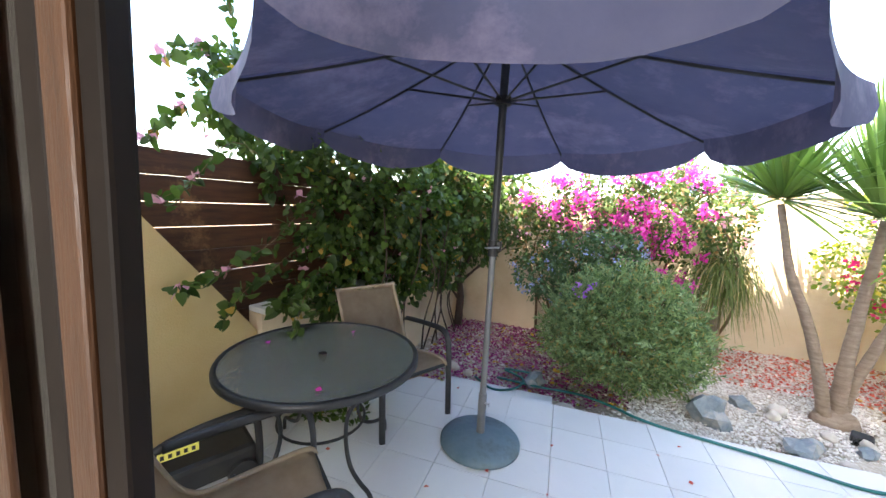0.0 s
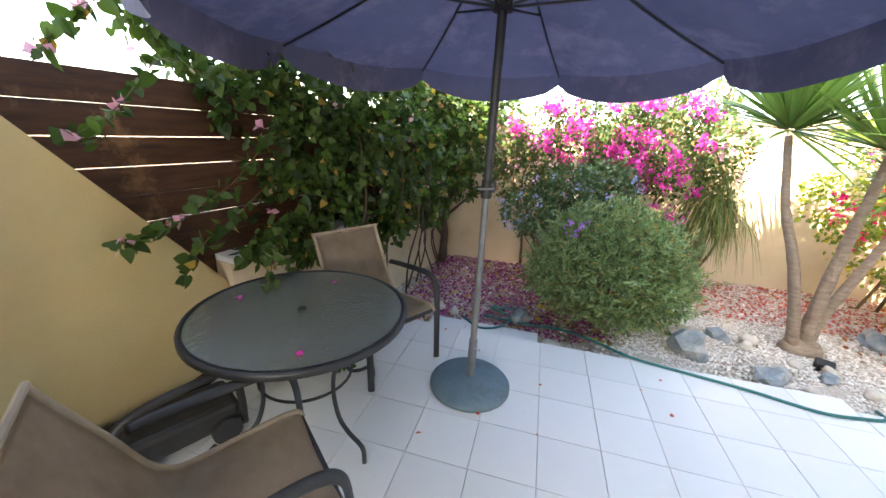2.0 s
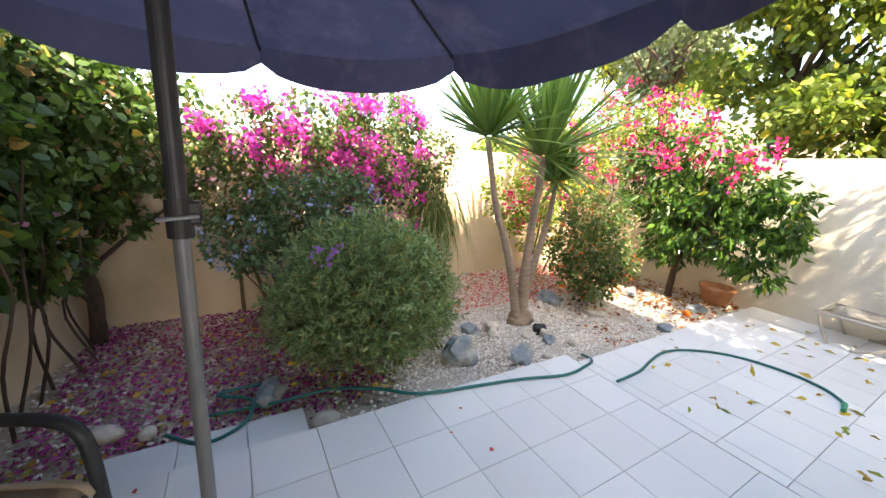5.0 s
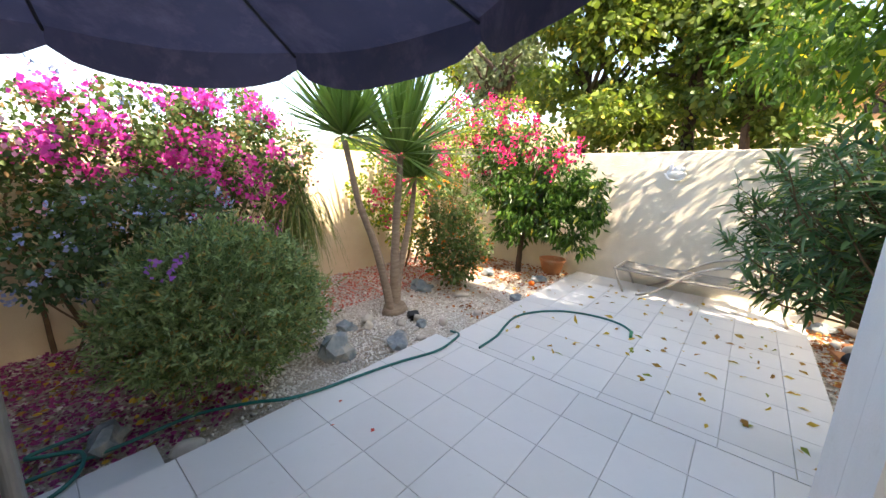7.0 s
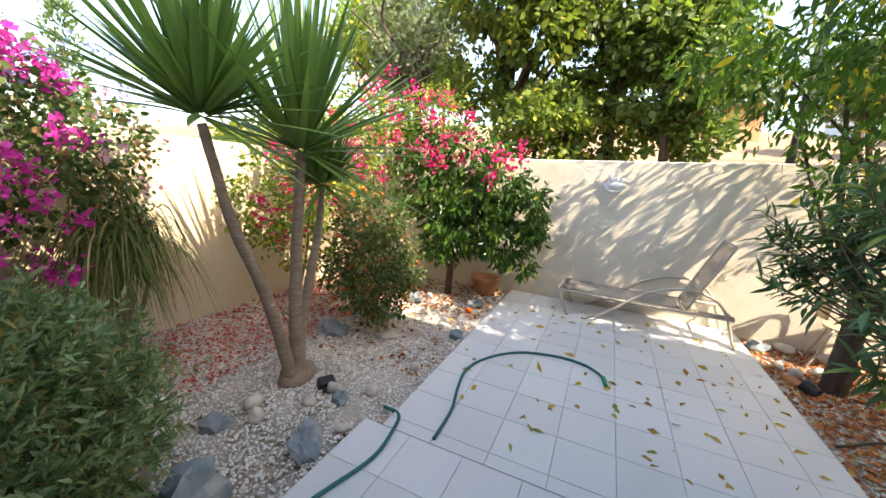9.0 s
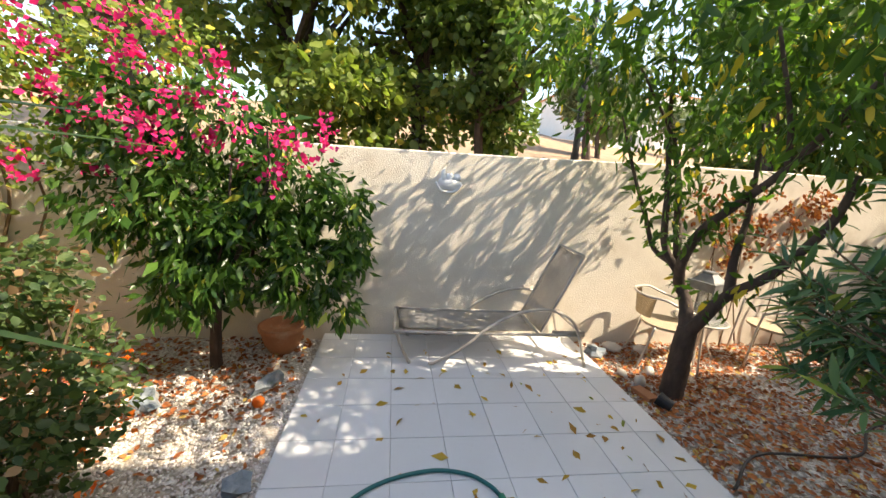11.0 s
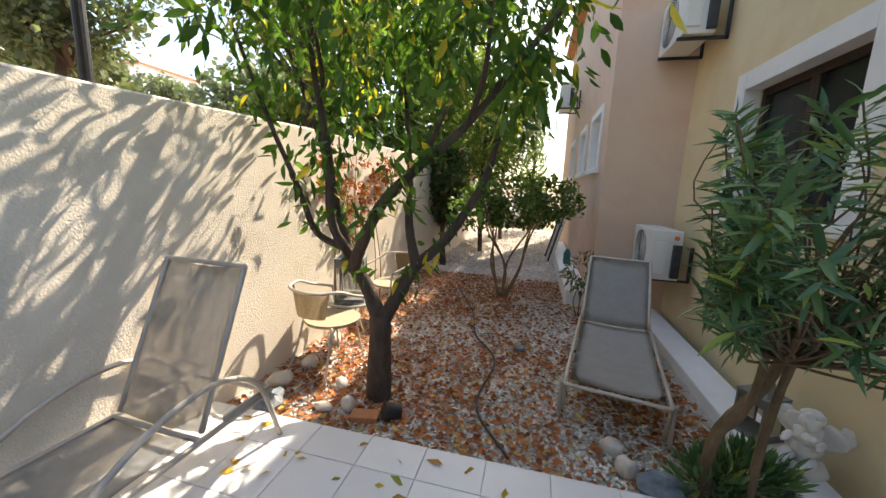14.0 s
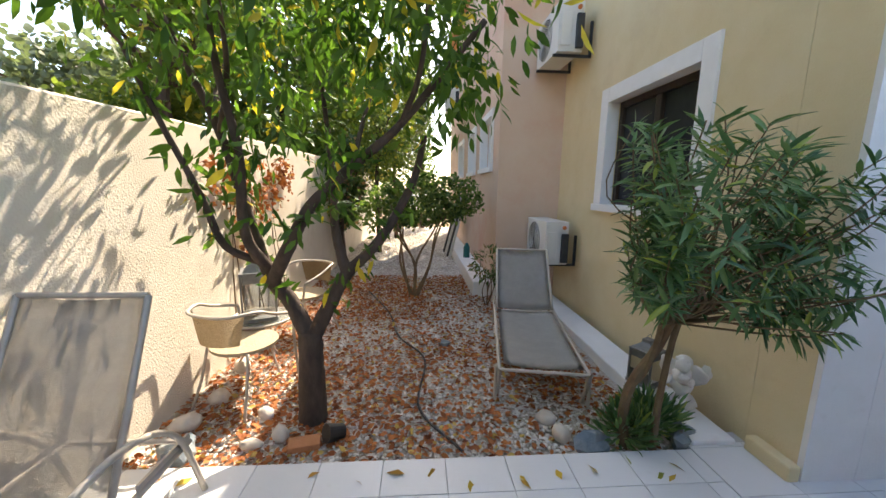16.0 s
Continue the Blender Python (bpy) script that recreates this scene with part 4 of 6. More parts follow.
SPRAYS = [[(-1.95, 0.1, 1.75), (-1.92, -0.25, 1.85), (-1.85, -0.55, 1.62), (-1.82, -0.75, 1.50)], [(-1.9, 0.3, 1.45), (-1.80, -0.1, 1.25), (-1.85, -0.40, 1.12), (-1.9, -0.62, 1.05)],
          [(-2.08, 0.5, 1.8), (-2.08, 0.0, 2.2), (-2.02, -0.35, 2.35), (-1.97, -0.6, 2.2)], [(-2.05, 0.2, 1.8), (-2.0, -0.2, 2.05), (-1.98, -0.5, 2.0), (-1.95, -0.7, 1.80)],
          [(-2.15, 0.9, 1.9), (-2.1, 0.6, 2.35), (-1.75, 0.2, 2.62), (-1.2, -0.3, 2.74)], [(-2.15, 0.4, 1.8), (-2.1, 0.0, 2.4), (-1.8, -0.4, 2.70), (-1.2, -0.9, 2.68)],
          [(-1.75, 0.5, 1.1), (-1.68, 0.15, 0.98), (-1.62, -0.02, 0.86), (-1.58, -0.14, 0.72)], [(-1.85, 0.4, 1.3), (-1.85, 0.0, 1.08), (-1.86, -0.25, 0.96), (-1.85, -0.4, 0.82)]]
at_, way_ = [], []
for sp in SPRAYS:
    tube(b_, sp, 0.004, 0.0015, n=4, steps=5)
    for p in smooth_line(sp, 9):
        for _ in range(2):
            at_.append(p + rng.normal(0, 0.018, 3))
            way_.append(rng.normal(0, 1, 3) + np.array((0, 0, -0.7)))
tagged(part("shoot", b_, TWIG, vine, "hanging green shoots"), kind="stuff")
v_, f_ = scatter(HEART, np.array(at_), np.array(way_), 0.062 * rng.uniform(0.6, 1.3, len(at_)), 1.0)
sheet(v_, f_, "shoot_foliage", L_VINE, vine, "heart-shaped leaves on the shoots")
cen, _ = in_blobs(VB, 34, 0.95)
cen = np.vstack([cen, [sp[-1] for sp in SPRAYS[:6]], [sp[2] for sp in SPRAYS[:4]]])
blossoms("blossom", vine, F_PALE, cen, 4, 0.018, 0.05, "pale pink papery bracts")

# multi-stemmed tree in the corner of the bed
plum = plant("corner_tree", -1.45, 3.1, "small dark tree in the corner of the flower bed", "tree")
b_ = bmesh.new()
base = (-1.40, 3.05, -0.20)
tube(b_, [base, (-1.38, 3.02, 0.25), (-1.42, 3.0, 0.55)], 0.06, 0.045, n=10, rough=0.2)
for q in ([(-1.42, 3.0, 0.5), (-1.55, 2.9, 0.9), (-1.5, 2.8, 1.5), (-1.55, 2.7, 2.0)], [(-1.42, 3.0, 0.52), (-1.25, 2.95, 0.85), (-1.0, 2.85, 1.3), (-0.85, 2.8, 1.8)], [(-1.4, 3.0, 0.45), (-1.15, 3.05, 0.7), (-0.8, 3.0, 1.0), (-0.5, 2.95, 1.25)], [(-1.4, 3.02, 0.2), (-1.5, 2.8, 0.5), (-1.48, 2.55, 0.9), (-1.4, 2.4, 1.4)]):
    tube(b_, q, 0.022, 0.007, n=8, rough=0.2)
part("trunk", b_, BARK, plum, "dark forked trunk", smooth=True)
crown("foliage", plum, OVAL, L_SHRUB, [(-1.2, 2.85, 1.55, 0.5, 0.4, 0.45), (-0.75, 2.95, 1.45, 0.45, 0.35, 0.40), (-1.5, 2.7, 1.9, 0.45, 0.4, 0.35)], 5200, 0.055, 1.1, keep=0.65, droop=0.4, label="dull green leaves")

# magenta bougainvillea with plumbago along the back wall
mag = plant("magenta_bougainvillea", 0.6, 3.0, "magenta bougainvillea in full flower against the wall", "shrub")
b_ = bmesh.new()
roots = [(x, 3.15, -0.1) for x in np.linspace(-0.3, 1.7, 9)]
stems(b_, roots, [(r[0] + rng.uniform(-0.4, 0.4), 2.85 + rng.uniform(-0.2, 0.2), rng.uniform(1.2, 1.9)) for r in roots], 0.02, 0.006, 0.12)
tagged(part("branching", b_, TWIG, mag, "brown woody stems"), kind="stuff")
MB = [(-0.35, 2.95, 1.15, 0.45, 0.38, 0.45), (0.15, 2.9, 1.25, 0.50, 0.42, 0.50), (0.75, 2.9, 1.45, 0.50, 0.42, 0.50), (1.25, 2.95, 1.45, 0.45, 0.40, 0.48), (1.65, 3.0, 1.55, 0.35, 0.35, 0.42),
      (-0.25, 2.85, 1.65, 0.40, 0.40, 0.30), (0.45, 2.9, 1.80, 0.50, 0.45, 0.30), (1.05, 2.95, 1.88, 0.50, 0.45, 0.30)]
crown("foliage", mag, OVAL, L_SHRUB, MB, 15500, 0.042, 1.0, shell=0.4, keep=0.8, label="small green leaves")
fb = [(0.55, 2.72, 1.75, 0.50, 0.35, 0.34), (1.0, 2.70, 1.70, 0.45, 0.35, 0.42), (0.80, 2.60, 1.35, 0.35, 0.25, 0.40), (1.15, 2.60, 1.05, 0.30, 0.22, 0.32), (-0.2, 2.7, 1.72, 0.40, 0.35, 0.25), (0.1, 2.68, 1.55, 0.30, 0.25, 0.25)]
cen, _ = in_blobs(fb, 120, 0.8)
blossoms("blossom", mag, F_MAGENTA, cen, 24, 0.036, 0.044, "bright magenta papery bracts")
cen, _ = in_blobs([(1.65, 2.75, 1.55, 0.3, 0.3, 0.3), (-0.2, 2.6, 1.4, 0.5, 0.3, 0.4), (0.4, 2.7, 1.95, 0.8, 0.3, 0.15)], 40, 0.8)
blossoms("faded_blossom", mag, F_PALE, cen, 6, 0.03, 0.035, "faded pink bracts")
plumb = plant("plumbago_shrub", 0.1, 2.6, "straggling shrub with pale blue flowers beside the bougainvillea", "shrub")
b_ = bmesh.new()
roots = [(x, 2.75, -0.12) for x in np.linspace(-0.25, 0.7, 6)]
stems(b_, roots, [(r[0] + rng.uniform(-0.3, 0.3), 2.45 + rng.uniform(-0.2, 0.2), rng.uniform(0.7, 1.3)) for r in roots], 0.010, 0.004, 0.1)
tagged(part("branching", b_, TWIG, plumb, "thin woody stems"), kind="stuff")
PB = [(-0.25, 2.55, 0.78, 0.32, 0.28, 0.32), (0.12, 2.50, 0.98, 0.36, 0.30, 0.36), (0.5, 2.35, 1.10, 0.32, 0.3, 0.3)]
crown("foliage", plumb, OVAL, L_PLUMB, PB, 4800, 0.044, 0.9, keep=0.75, label="soft grey-green leaves")
cen, _ = in_blobs(PB + [(1.3, 2.75, 2.0, 0.6, 0.3, 0.15), (0.3, 2.6, 2.0, 0.5, 0.3, 0.15)], 95, 0.98)
blossoms("blossom", plumb, F_BLUE, cen, 10, 0.022, 0.03, "pale blue flower clusters")

# clipped round bush at the edge of the terrace
bush = plant("round_bush", 0.57, 1.85, "clipped round grey-green bush at the terrace edge", "shrub")
b_ = bmesh.new()
stems(b_, [(0.57 + rng.uniform(-0.08, 0.08), 1.9 + rng.uniform(-0.08, 0.08), -0.12) for _ in range(16)], [(0.57 + rng.uniform(-0.5, 0.5), 1.9 + rng.uniform(-0.4, 0.4), rng.uniform(0.3, 0.9)) for _ in range(16)], 0.012, 0.004, 0.06)
tagged(part("branching", b_, TWIG, bush, "woody stems inside the bush"), kind="stuff")
BB = [(0.57, 1.90, 0.46, 0.67, 0.62, 0.54), (0.56, 1.88, 0.68, 0.50, 0.48, 0.36), (0.46, 1.80, 0.33, 0.60, 0.55, 0.40), (0.70, 1.85, 0.34, 0.60, 0.55, 0.40)]
cen, d_ = in_blobs(BB, 4400, 0.88)
ok = (cen[:, 2] > 0.0) & (cen[:, 1] > 1.16)
cen, d_ = ragged(cen[ok], d_[ok], 0.12, 0.86, 4.0)
cen, d_ = np.repeat(cen, 13, axis=0), np.repeat(d_ + rng.normal(0, 0.35, d_.shape) + np.array((0, 0, 0.45)), 13, axis=0)
ax_ = d_ / np.linalg.norm(d_, axis=1, keepdims=True)
at_ = cen + ax_ * rng.uniform(-0.06, 0.05, (len(cen), 1))
v_, f_ = scatter(LANCE, at_, ax_ * 0.75 + rng.normal(0, 0.55, at_.shape), 0.050 * rng.uniform(0.55, 1.3, len(at_)), 1.15)
sheet(v_, f_, "foliage", L_BUSH, bush, "fine grey-green leaves in tufts", kind="stuff")
blossoms("blossom", bush, F_VIOLET, [(0.12, 1.50, 0.90), (0.19, 1.46, 0.86), (0.24, 1.42, 0.91), (0.15, 1.44, 0.81), (0.08, 1.52, 0.83)], 5, 0.014, 0.036, "violet flowers")

# drooping grass-like plant at the wall
grass = plant("fountain_grass", 1.75, 2.95, "drooping strap-leaved clump against the wall", "plant")
at_ = np.array((1.66, 2.88, 0.98)) + rng.normal(0, (0.11, 0.09, 0.12), (640, 3))
verts_, faces_ = [], []
for p in at_:
    a_ = rng.uniform(0, 2 * math.pi)
    L = rng.uniform(0.55, 1.0)
    d_ = np.array((math.cos(a_), math.sin(a_), 0)) * rng.uniform(0.25, 0.6)
    w_ = np.array((-math.sin(a_), math.cos(a_), 0)) * 0.008
    n0 = len(verts_)
    for i in range(6):
        u = i / 5
        c_ = p + d_ * u * L * 1.0 + np.array((0, 0, 0.42 * u - 1.0 * u * u)) * L
        c_[2] = max(c_[2], 0.03)
        verts_ += [c_ - w_ * (1 - 0.85 * u), c_ + w_ * (1 - 0.85 * u)]
    faces_ += [(n0 + 2 * i, n0 + 2 * i + 1, n0 + 2 * i + 3, n0 + 2 * i + 2) for i in range(5)]
sheet(verts_, faces_, "blade_tuft", L_GRASS, grass, "long drooping green blades")
b_ = bmesh.new()
tube(b_, [(1.74, 3.0, -0.1), (1.70, 2.97, 0.4), (1.66, 2.88, 1.0)], 0.06, 0.05, n=10, rough=0.3)
part("stem", b_, PALMBARK, grass, "short grey stem")

# three-stemmed yucca
yucca = plant("yucca_palm", 2.2, 1.75, "three-stemmed yucca with spiky green crowns in the gravel", "palm")
YC = [((1.62, 1.80, 1.74), [(2.12, 1.74, -0.12), (2.05, 1.74, 0.25), (1.90, 1.75, 0.75), (1.75, 1.78, 1.15), (1.62, 1.80, 1.70)], 0.045, 0.72),
      ((2.27, 1.77, 1.62), [(2.20, 1.76, -0.12), (2.20, 1.78, 0.3), (2.24, 1.80, 0.9), (2.27, 1.77, 1.60)], 0.055, 1.05),
      ((2.66, 1.95, 1.38), [(2.24, 1.80, -0.12), (2.31, 1.84, 0.25), (2.50, 1.90, 0.75), (2.62, 1.94, 1.08), (2.66, 1.95, 1.38)], 0.042, 0.50)]
for c_, line_, r_, L_ in YC:
    b_ = bmesh.new()
    tube(b_, line_, r_ * 1.15, r_ * 0.55, n=10, steps=8, rough=0.16)
    part("trunk", b_, PALMBARK, yucca, "grey-brown ringed trunk", smooth=True)
    verts_, faces_ = [], []
    for k in range(165):
        el = radians(14 + 74 * rng.random() ** 0.75) if k > 9 else radians(rng.uniform(-25, 12))
        a_ = rng.uniform(0, 2 * math.pi)
        d_ = np.array((math.cos(a_) * math.cos(el), math.sin(a_) * math.cos(el), math.sin(el)))
        side_ = np.array((-math.sin(a_), math.cos(a_), 0))
        nrm = np.cross(side_, d_)
        L = L_ * rng.uniform(0.75, 1.15)
        n0 = len(verts_)
        for i in range(6):
            u = i / 5
            w_ = 0.026 * (0.55 + 1.4 * u * (1 - u)) * (1 - u ** 3)
            p = np.array(c_) + d_ * (0.03 + L * u) + np.array((0, 0, -0.10 * u * u * math.cos(el)))
            verts_ += [p - side_ * w_ + nrm * w_ * 0.5, p, p + side_ * w_ + nrm * w_ * 0.5]
        for i in range(5):
            q = n0 + 3 * i
            faces_ += [(q, q + 1, q + 4, q + 3), (q + 1, q + 2, q + 5, q + 4)]
    sheet(verts_, faces_, "crown", L_YUCCA, yucca, "rosette of stiff pointed green blades")

b_ = bmesh.new()
rounded(b_, (2.19, 1.76, -0.06), (0.15, 0.11, 0.13), 3, 0.15, 2.0)
part("root_flare", b_, PALMBARK, yucca, "swollen grey-brown foot", smooth=True)

# orange-flowered shrub
osh = plant("orange_flowered_shrub", 3.4, 1.95, "loose green shrub with small orange flowers", "shrub")
b_ = bmesh.new()
stems(b_, [(3.45 + rng.uniform(-0.05, 0.05), 1.95, -0.1) for _ in range(10)], [(3.45 + rng.uniform(-0.45, 0.45), 1.95 + rng.uniform(-0.4, 0.4), rng.uniform(0.5, 1.15)) for _ in range(10)], 0.012, 0.004, 0.08)
tagged(part("branching", b_, TWIG, osh, "reddish woody stems"), kind="stuff")
OB = [(3.35, 1.92, 0.55, 0.52, 0.50, 0.40), (3.5, 2.05, 0.98, 0.42, 0.40, 0.34), (3.15, 1.70, 0.38, 0.38, 0.34, 0.30)]
crown("foliage", osh, OVAL, L_SHRUB, OB, 8500, 0.042, 0.9, shell=0.45, keep=0.78, label="small dark green leaves")
cen, _ = in_blobs(OB, 36, 1.0)
blossoms("blossom", osh, F_ORANGE, cen, 8, 0.02, 0.032, "orange flowers")

# red bougainvillea in the far corner
red = plant("red_bougainvillea", 4.2, 3.0, "tall crimson bougainvillea in the corner of the walls", "shrub")
b_ = bmesh.new()
roots = [(x, 3.05, -0.1) for x in np.linspace(3.4, 4.9, 9)]
stems(b_, roots, [(r[0] + rng.uniform(-0.3, 0.3), 2.8 + rng.uniform(-0.3, 0.2), rng.uniform(1.5, 2.4)) for r in roots], 0.018, 0.006, 0.12)
tagged(part("branching", b_, TWIG, red, "reddish woody stems"), kind="stuff")
RB = [(2.95, 3.0, 1.15, 0.40, 0.32, 0.50), (3.3, 2.9, 1.85, 0.42, 0.36, 0.35), (3.5, 2.95, 1.25, 0.42, 0.38, 0.55), (4.1, 2.9, 1.6, 0.50, 0.42, 0.60), (4.75, 2.75, 1.9, 0.45, 0.50, 0.55), (4.3, 2.8, 2.2, 0.55, 0.45, 0.40), (3.4, 2.9, 0.7, 0.4, 0.35, 0.4), (4.85, 2.1, 2.25, 0.35, 0.55, 0.40)]
crown("foliage", red, OVAL, L_BRIGHT, RB, 14000, 0.046, 1.0, keep=0.7, label="light green leaves")
cen, _ = in_blobs([(4.1, 2.55, 1.9, 0.7, 0.35, 0.5), (3.5, 2.65, 1.4, 0.45, 0.3, 0.6), (4.6, 2.1, 2.15, 0.35, 0.5, 0.40), (4.45, 1.5, 1.75, 0.25, 0.5, 0.35), (4.6, 2.5, 2.45, 0.5, 0.4, 0.3), (4.40, 1.25, 1.75, 0.15, 0.55, 0.30), (4.35, 1.6, 1.95, 0.2, 0.5, 0.3), (4.4, 2.0, 1.3, 0.15, 0.3, 0.3), (3.0, 2.75, 1.3, 0.4, 0.2, 0.5), (3.4, 2.65, 1.8, 0.5, 0.25, 0.35)], 118, 0.85)
blossoms("blossom", red, F_RED, cen, 17, 0.040, 0.044, "crimson papery bracts")

# citrus tree by the end wall
lemon = plant("lemon_tree", 4.7, 1.65, "leafy glossy citrus tree beside the end wall", "tree")
b_ = bmesh.new()
tube(b_, [(4.68, 1.62, -0.12), (4.66, 1.60, 0.3), (4.70, 1.58, 0.65)], 0.045, 0.035, n=10, rough=0.2)
stems(b_, [(4.70, 1.58, 0.55)] * 8, [(4.7 + rng.uniform(-0.4, 0.35), 1.6 + rng.uniform(-0.7, 0.6), rng.uniform(1.0, 1.9)) for _ in range(8)], 0.022, 0.006, 0.06)
part("trunk", b_, BARK, lemon, "slim brown trunk and branches")
LB = [(4.68, 1.35, 0.95, 0.42, 0.55, 0.42), (4.70, 1.75, 1.20, 0.45, 0.60, 0.50), (4.72, 1.2, 1.40, 0.40, 0.50, 0.42), (4.75, 1.65, 1.80, 0.38, 0.55, 0.40), (4.6, 1.0, 0.80, 0.32, 0.35, 0.35), (4.55, 1.75, 0.70, 0.35, 0.40, 0.30), (4.75, 0.75, 1.25, 0.25, 0.28, 0.3), (4.6, 0.8, 0.55, 0.22, 0.25, 0.2), (4.5, 2.1, 1.35, 0.35, 0.4, 0.4), (4.7, 2.2, 1.9, 0.3, 0.4, 0.35), (4.4, 1.6, 1.0, 0.25, 0.3, 0.35)]
LB = [(x, y - 0.10, z, a, b, c) for x, y, z, a, b, c in LB] + [(4.72, 0.60, 1.05, 0.26, 0.24, 0.35)]
crown("foliage", lemon, LANCE, L_LEMON, LB, 13000, 0.098, 1.55, shell=0.35, out=0.6, droop=0.9, cell=0.22, keep=0.62, label="glossy pointed leaves", hi=(5.18, 4, 3), lo=(3, 0.3, 0.2))

# peach tree between patio and side yard
peach = plant("peach_tree", 4.1, -1.95, "forked peach tree with yellowing leaves in the gravel", "tree")
b_ = bmesh.new()
tube(b_, [(4.24, -2.12, -0.14), (4.24, -2.125, 0.0), (4.24, -2.13, 0.25), (4.235, -2.13, 0.54)], 0.098, 0.072, n=14, rough=0.12)
BOUGHS = [([(4.13, -1.95, 0.45), (4.26, -2.0, 0.70), (4.37, -2.0, 0.85), (4.46, -1.98, 1.18), (4.60, -1.98, 1.72), (4.85, -1.95, 2.35)], 0.060, 0.016),
         ([(4.13, -1.95, 0.47), (4.02, -1.97, 0.68), (3.91, -2.0, 0.88), (3.70, -2.05, 1.1), (3.5, -2.1, 1.45), (3.42, -2.1, 1.75)], 0.052, 0.018),
         ([(4.37, -2.0, 0.82), (4.22, -1.85, 1.05), (4.05, -1.8, 1.32), (3.82, -1.8, 1.54), (3.55, -1.78, 1.77), (3.12, -1.75, 2.28)], 0.046, 0.016),
         ([(4.36, -2.0, 0.88), (4.44, -1.85, 1.15), (4.40, -1.75, 1.6), (4.46, -1.7, 2.08), (4.42, -1.6, 2.6)], 0.036, 0.012),
         ([(3.91, -2.0, 0.88), (3.98, -2.05, 1.15), (4.0, -2.1, 1.5), (4.05, -2.1, 2.1)], 0.036, 0.012),
         ([(4.40, -2.0, 0.95), (4.56, -1.86, 1.08), (4.60, -1.75, 1.35), (4.70, -1.62, 1.75), (4.80, -1.5, 2.2)], 0.026, 0.010),
         ([(3.55, -1.78, 1.77), (3.45, -1.6, 2.0), (3.4, -1.35, 2.4)], 0.018, 0.008), ([(4.60, -1.98, 1.72), (4.4, -1.7, 2.0), (4.2, -1.2, 2.4)], 0.018, 0.008),
         ([(4.6, -1.98, 1.8), (4.75, -2.3, 2.1), (4.8, -2.7, 2.4)], 0.018, 0.008), ([(3.82, -1.8, 1.54), (3.8, -2.2, 1.9), (3.75, -2.7, 2.3)], 0.018, 0.008)]
BOUGHS = [([(x + 0.10, y - 0.18, z + 0.02) for x, y, z in q], r0, r1) for q, r0, r1 in BOUGHS]
for q, r0, r1 in BOUGHS:
    tube(b_, q, r0, r1, n=10, steps=7, rough=0.14)
part("trunk", b_, BARK, peach, "dark forked trunk and limbs", smooth=True)
# last two blobs: unseen upper crown, added to shade the bed's gravel
PBL = [(4.2, -1.9, 2.35, 0.75, 0.65, 0.45), (3.5, -1.8, 2.25, 0.60, 0.60, 0.42), (4.7, -1.7, 2.3, 0.45, 0.75, 0.45), (4.0, -1.3, 2.55, 0.80, 0.60, 0.40), (3.9, -2.5, 2.45, 0.80, 0.60, 0.45), (4.55, -2.6, 2.35, 0.5, 0.6, 0.45),
       (4.3, -1.9, 1.75, 0.38, 0.30, 0.40), (4.15, -1.85, 1.35, 0.30, 0.22, 0.28), (3.4, -1.9, 1.95, 0.35, 0.35, 0.3), (4.6, -1.0, 2.6, 0.5, 0.6, 0.4), (3.9, -2.0, 3.0, 1.0, 1.0, 0.45), (4.7, -2.6, 2.95, 0.5, 0.6, 0.35), (3.2, -1.8, 3.2, 0.8, 0.8, 0.4), (3.9, -1.2, 3.3, 0.9, 0.7, 0.4)]
crown("foliage", peach, LONG, L_PEACH, PBL, 14000, 0.092, 1.6, shell=0.25, out=0.4, droop=0.9, cell=0.30, keep=0.46, label="long drooping leaves, some yellow")
# added canopy, nearly all out of view, that blocks sun from the patio tiles
crown("upper_foliage", peach, LONG, L_PEACH, [(3.3, -2.2, 3.2, 0.8, 0.7, 0.32), (2.85, -2.6, 3.4, 0.6, 0.6, 0.3), (3.9, -2.3, 3.5, 0.8, 0.7, 0.3), (3.5, -3.4, 3.05, 0.7, 0.6, 0.28)], 5000, 0.10, 1.6, shell=0.2, droop=0.9, keep=0.55, label="extra leaves above the crown, mostly unseen, added to shade the patio")
at_ = []
for q, r0, r1 in BOUGHS[:6]:
    at_ += [p + rng.normal(0, 0.035, 3) for p in smooth_line(q, 6)[8:] for _ in range(4)]
at_ = np.array(at_)
v_, f_ = scatter(LONG, at_, rng.normal(0, 0.7, at_.shape) + np.array((0, 0, -0.5)), 0.10 * rng.uniform(0.6, 1.3, len(at_)), 1.6)
sheet(v_, f_, "spur_foliage", L_PEACH, peach, "leaves along the limbs")

# oleander by the corner of the house
ole = plant("oleander", 2.2, -1.78, "bushy oleander with narrow leaves beside the patio", "shrub")
b_ = bmesh.new()
for q, r0 in (([(2.32, -1.79, -0.12), (2.35, -1.78, 0.14), (2.33, -1.76, 0.36), (2.24, -1.72, 0.58), (2.20, -1.66, 0.80)], 0.032), ([(2.33, -1.76, 0.34), (2.28, -1.73, 0.45), (2.27, -1.68, 0.62), (2.30, -1.6, 0.85)], 0.020),
              ([(2.185, -1.72, -0.10), (2.19, -1.71, 0.3), (2.17, -1.68, 0.7), (2.14, -1.62, 1.0)], 0.021)):
    tube(b_, q, r0, r0 * 0.7, n=9, rough=0.2)
tops = [(2.42 + rng.normal(0, 0.24), -1.38 + rng.normal(0, 0.20), rng.uniform(1.02, 1.76)) for _ in range(46)]
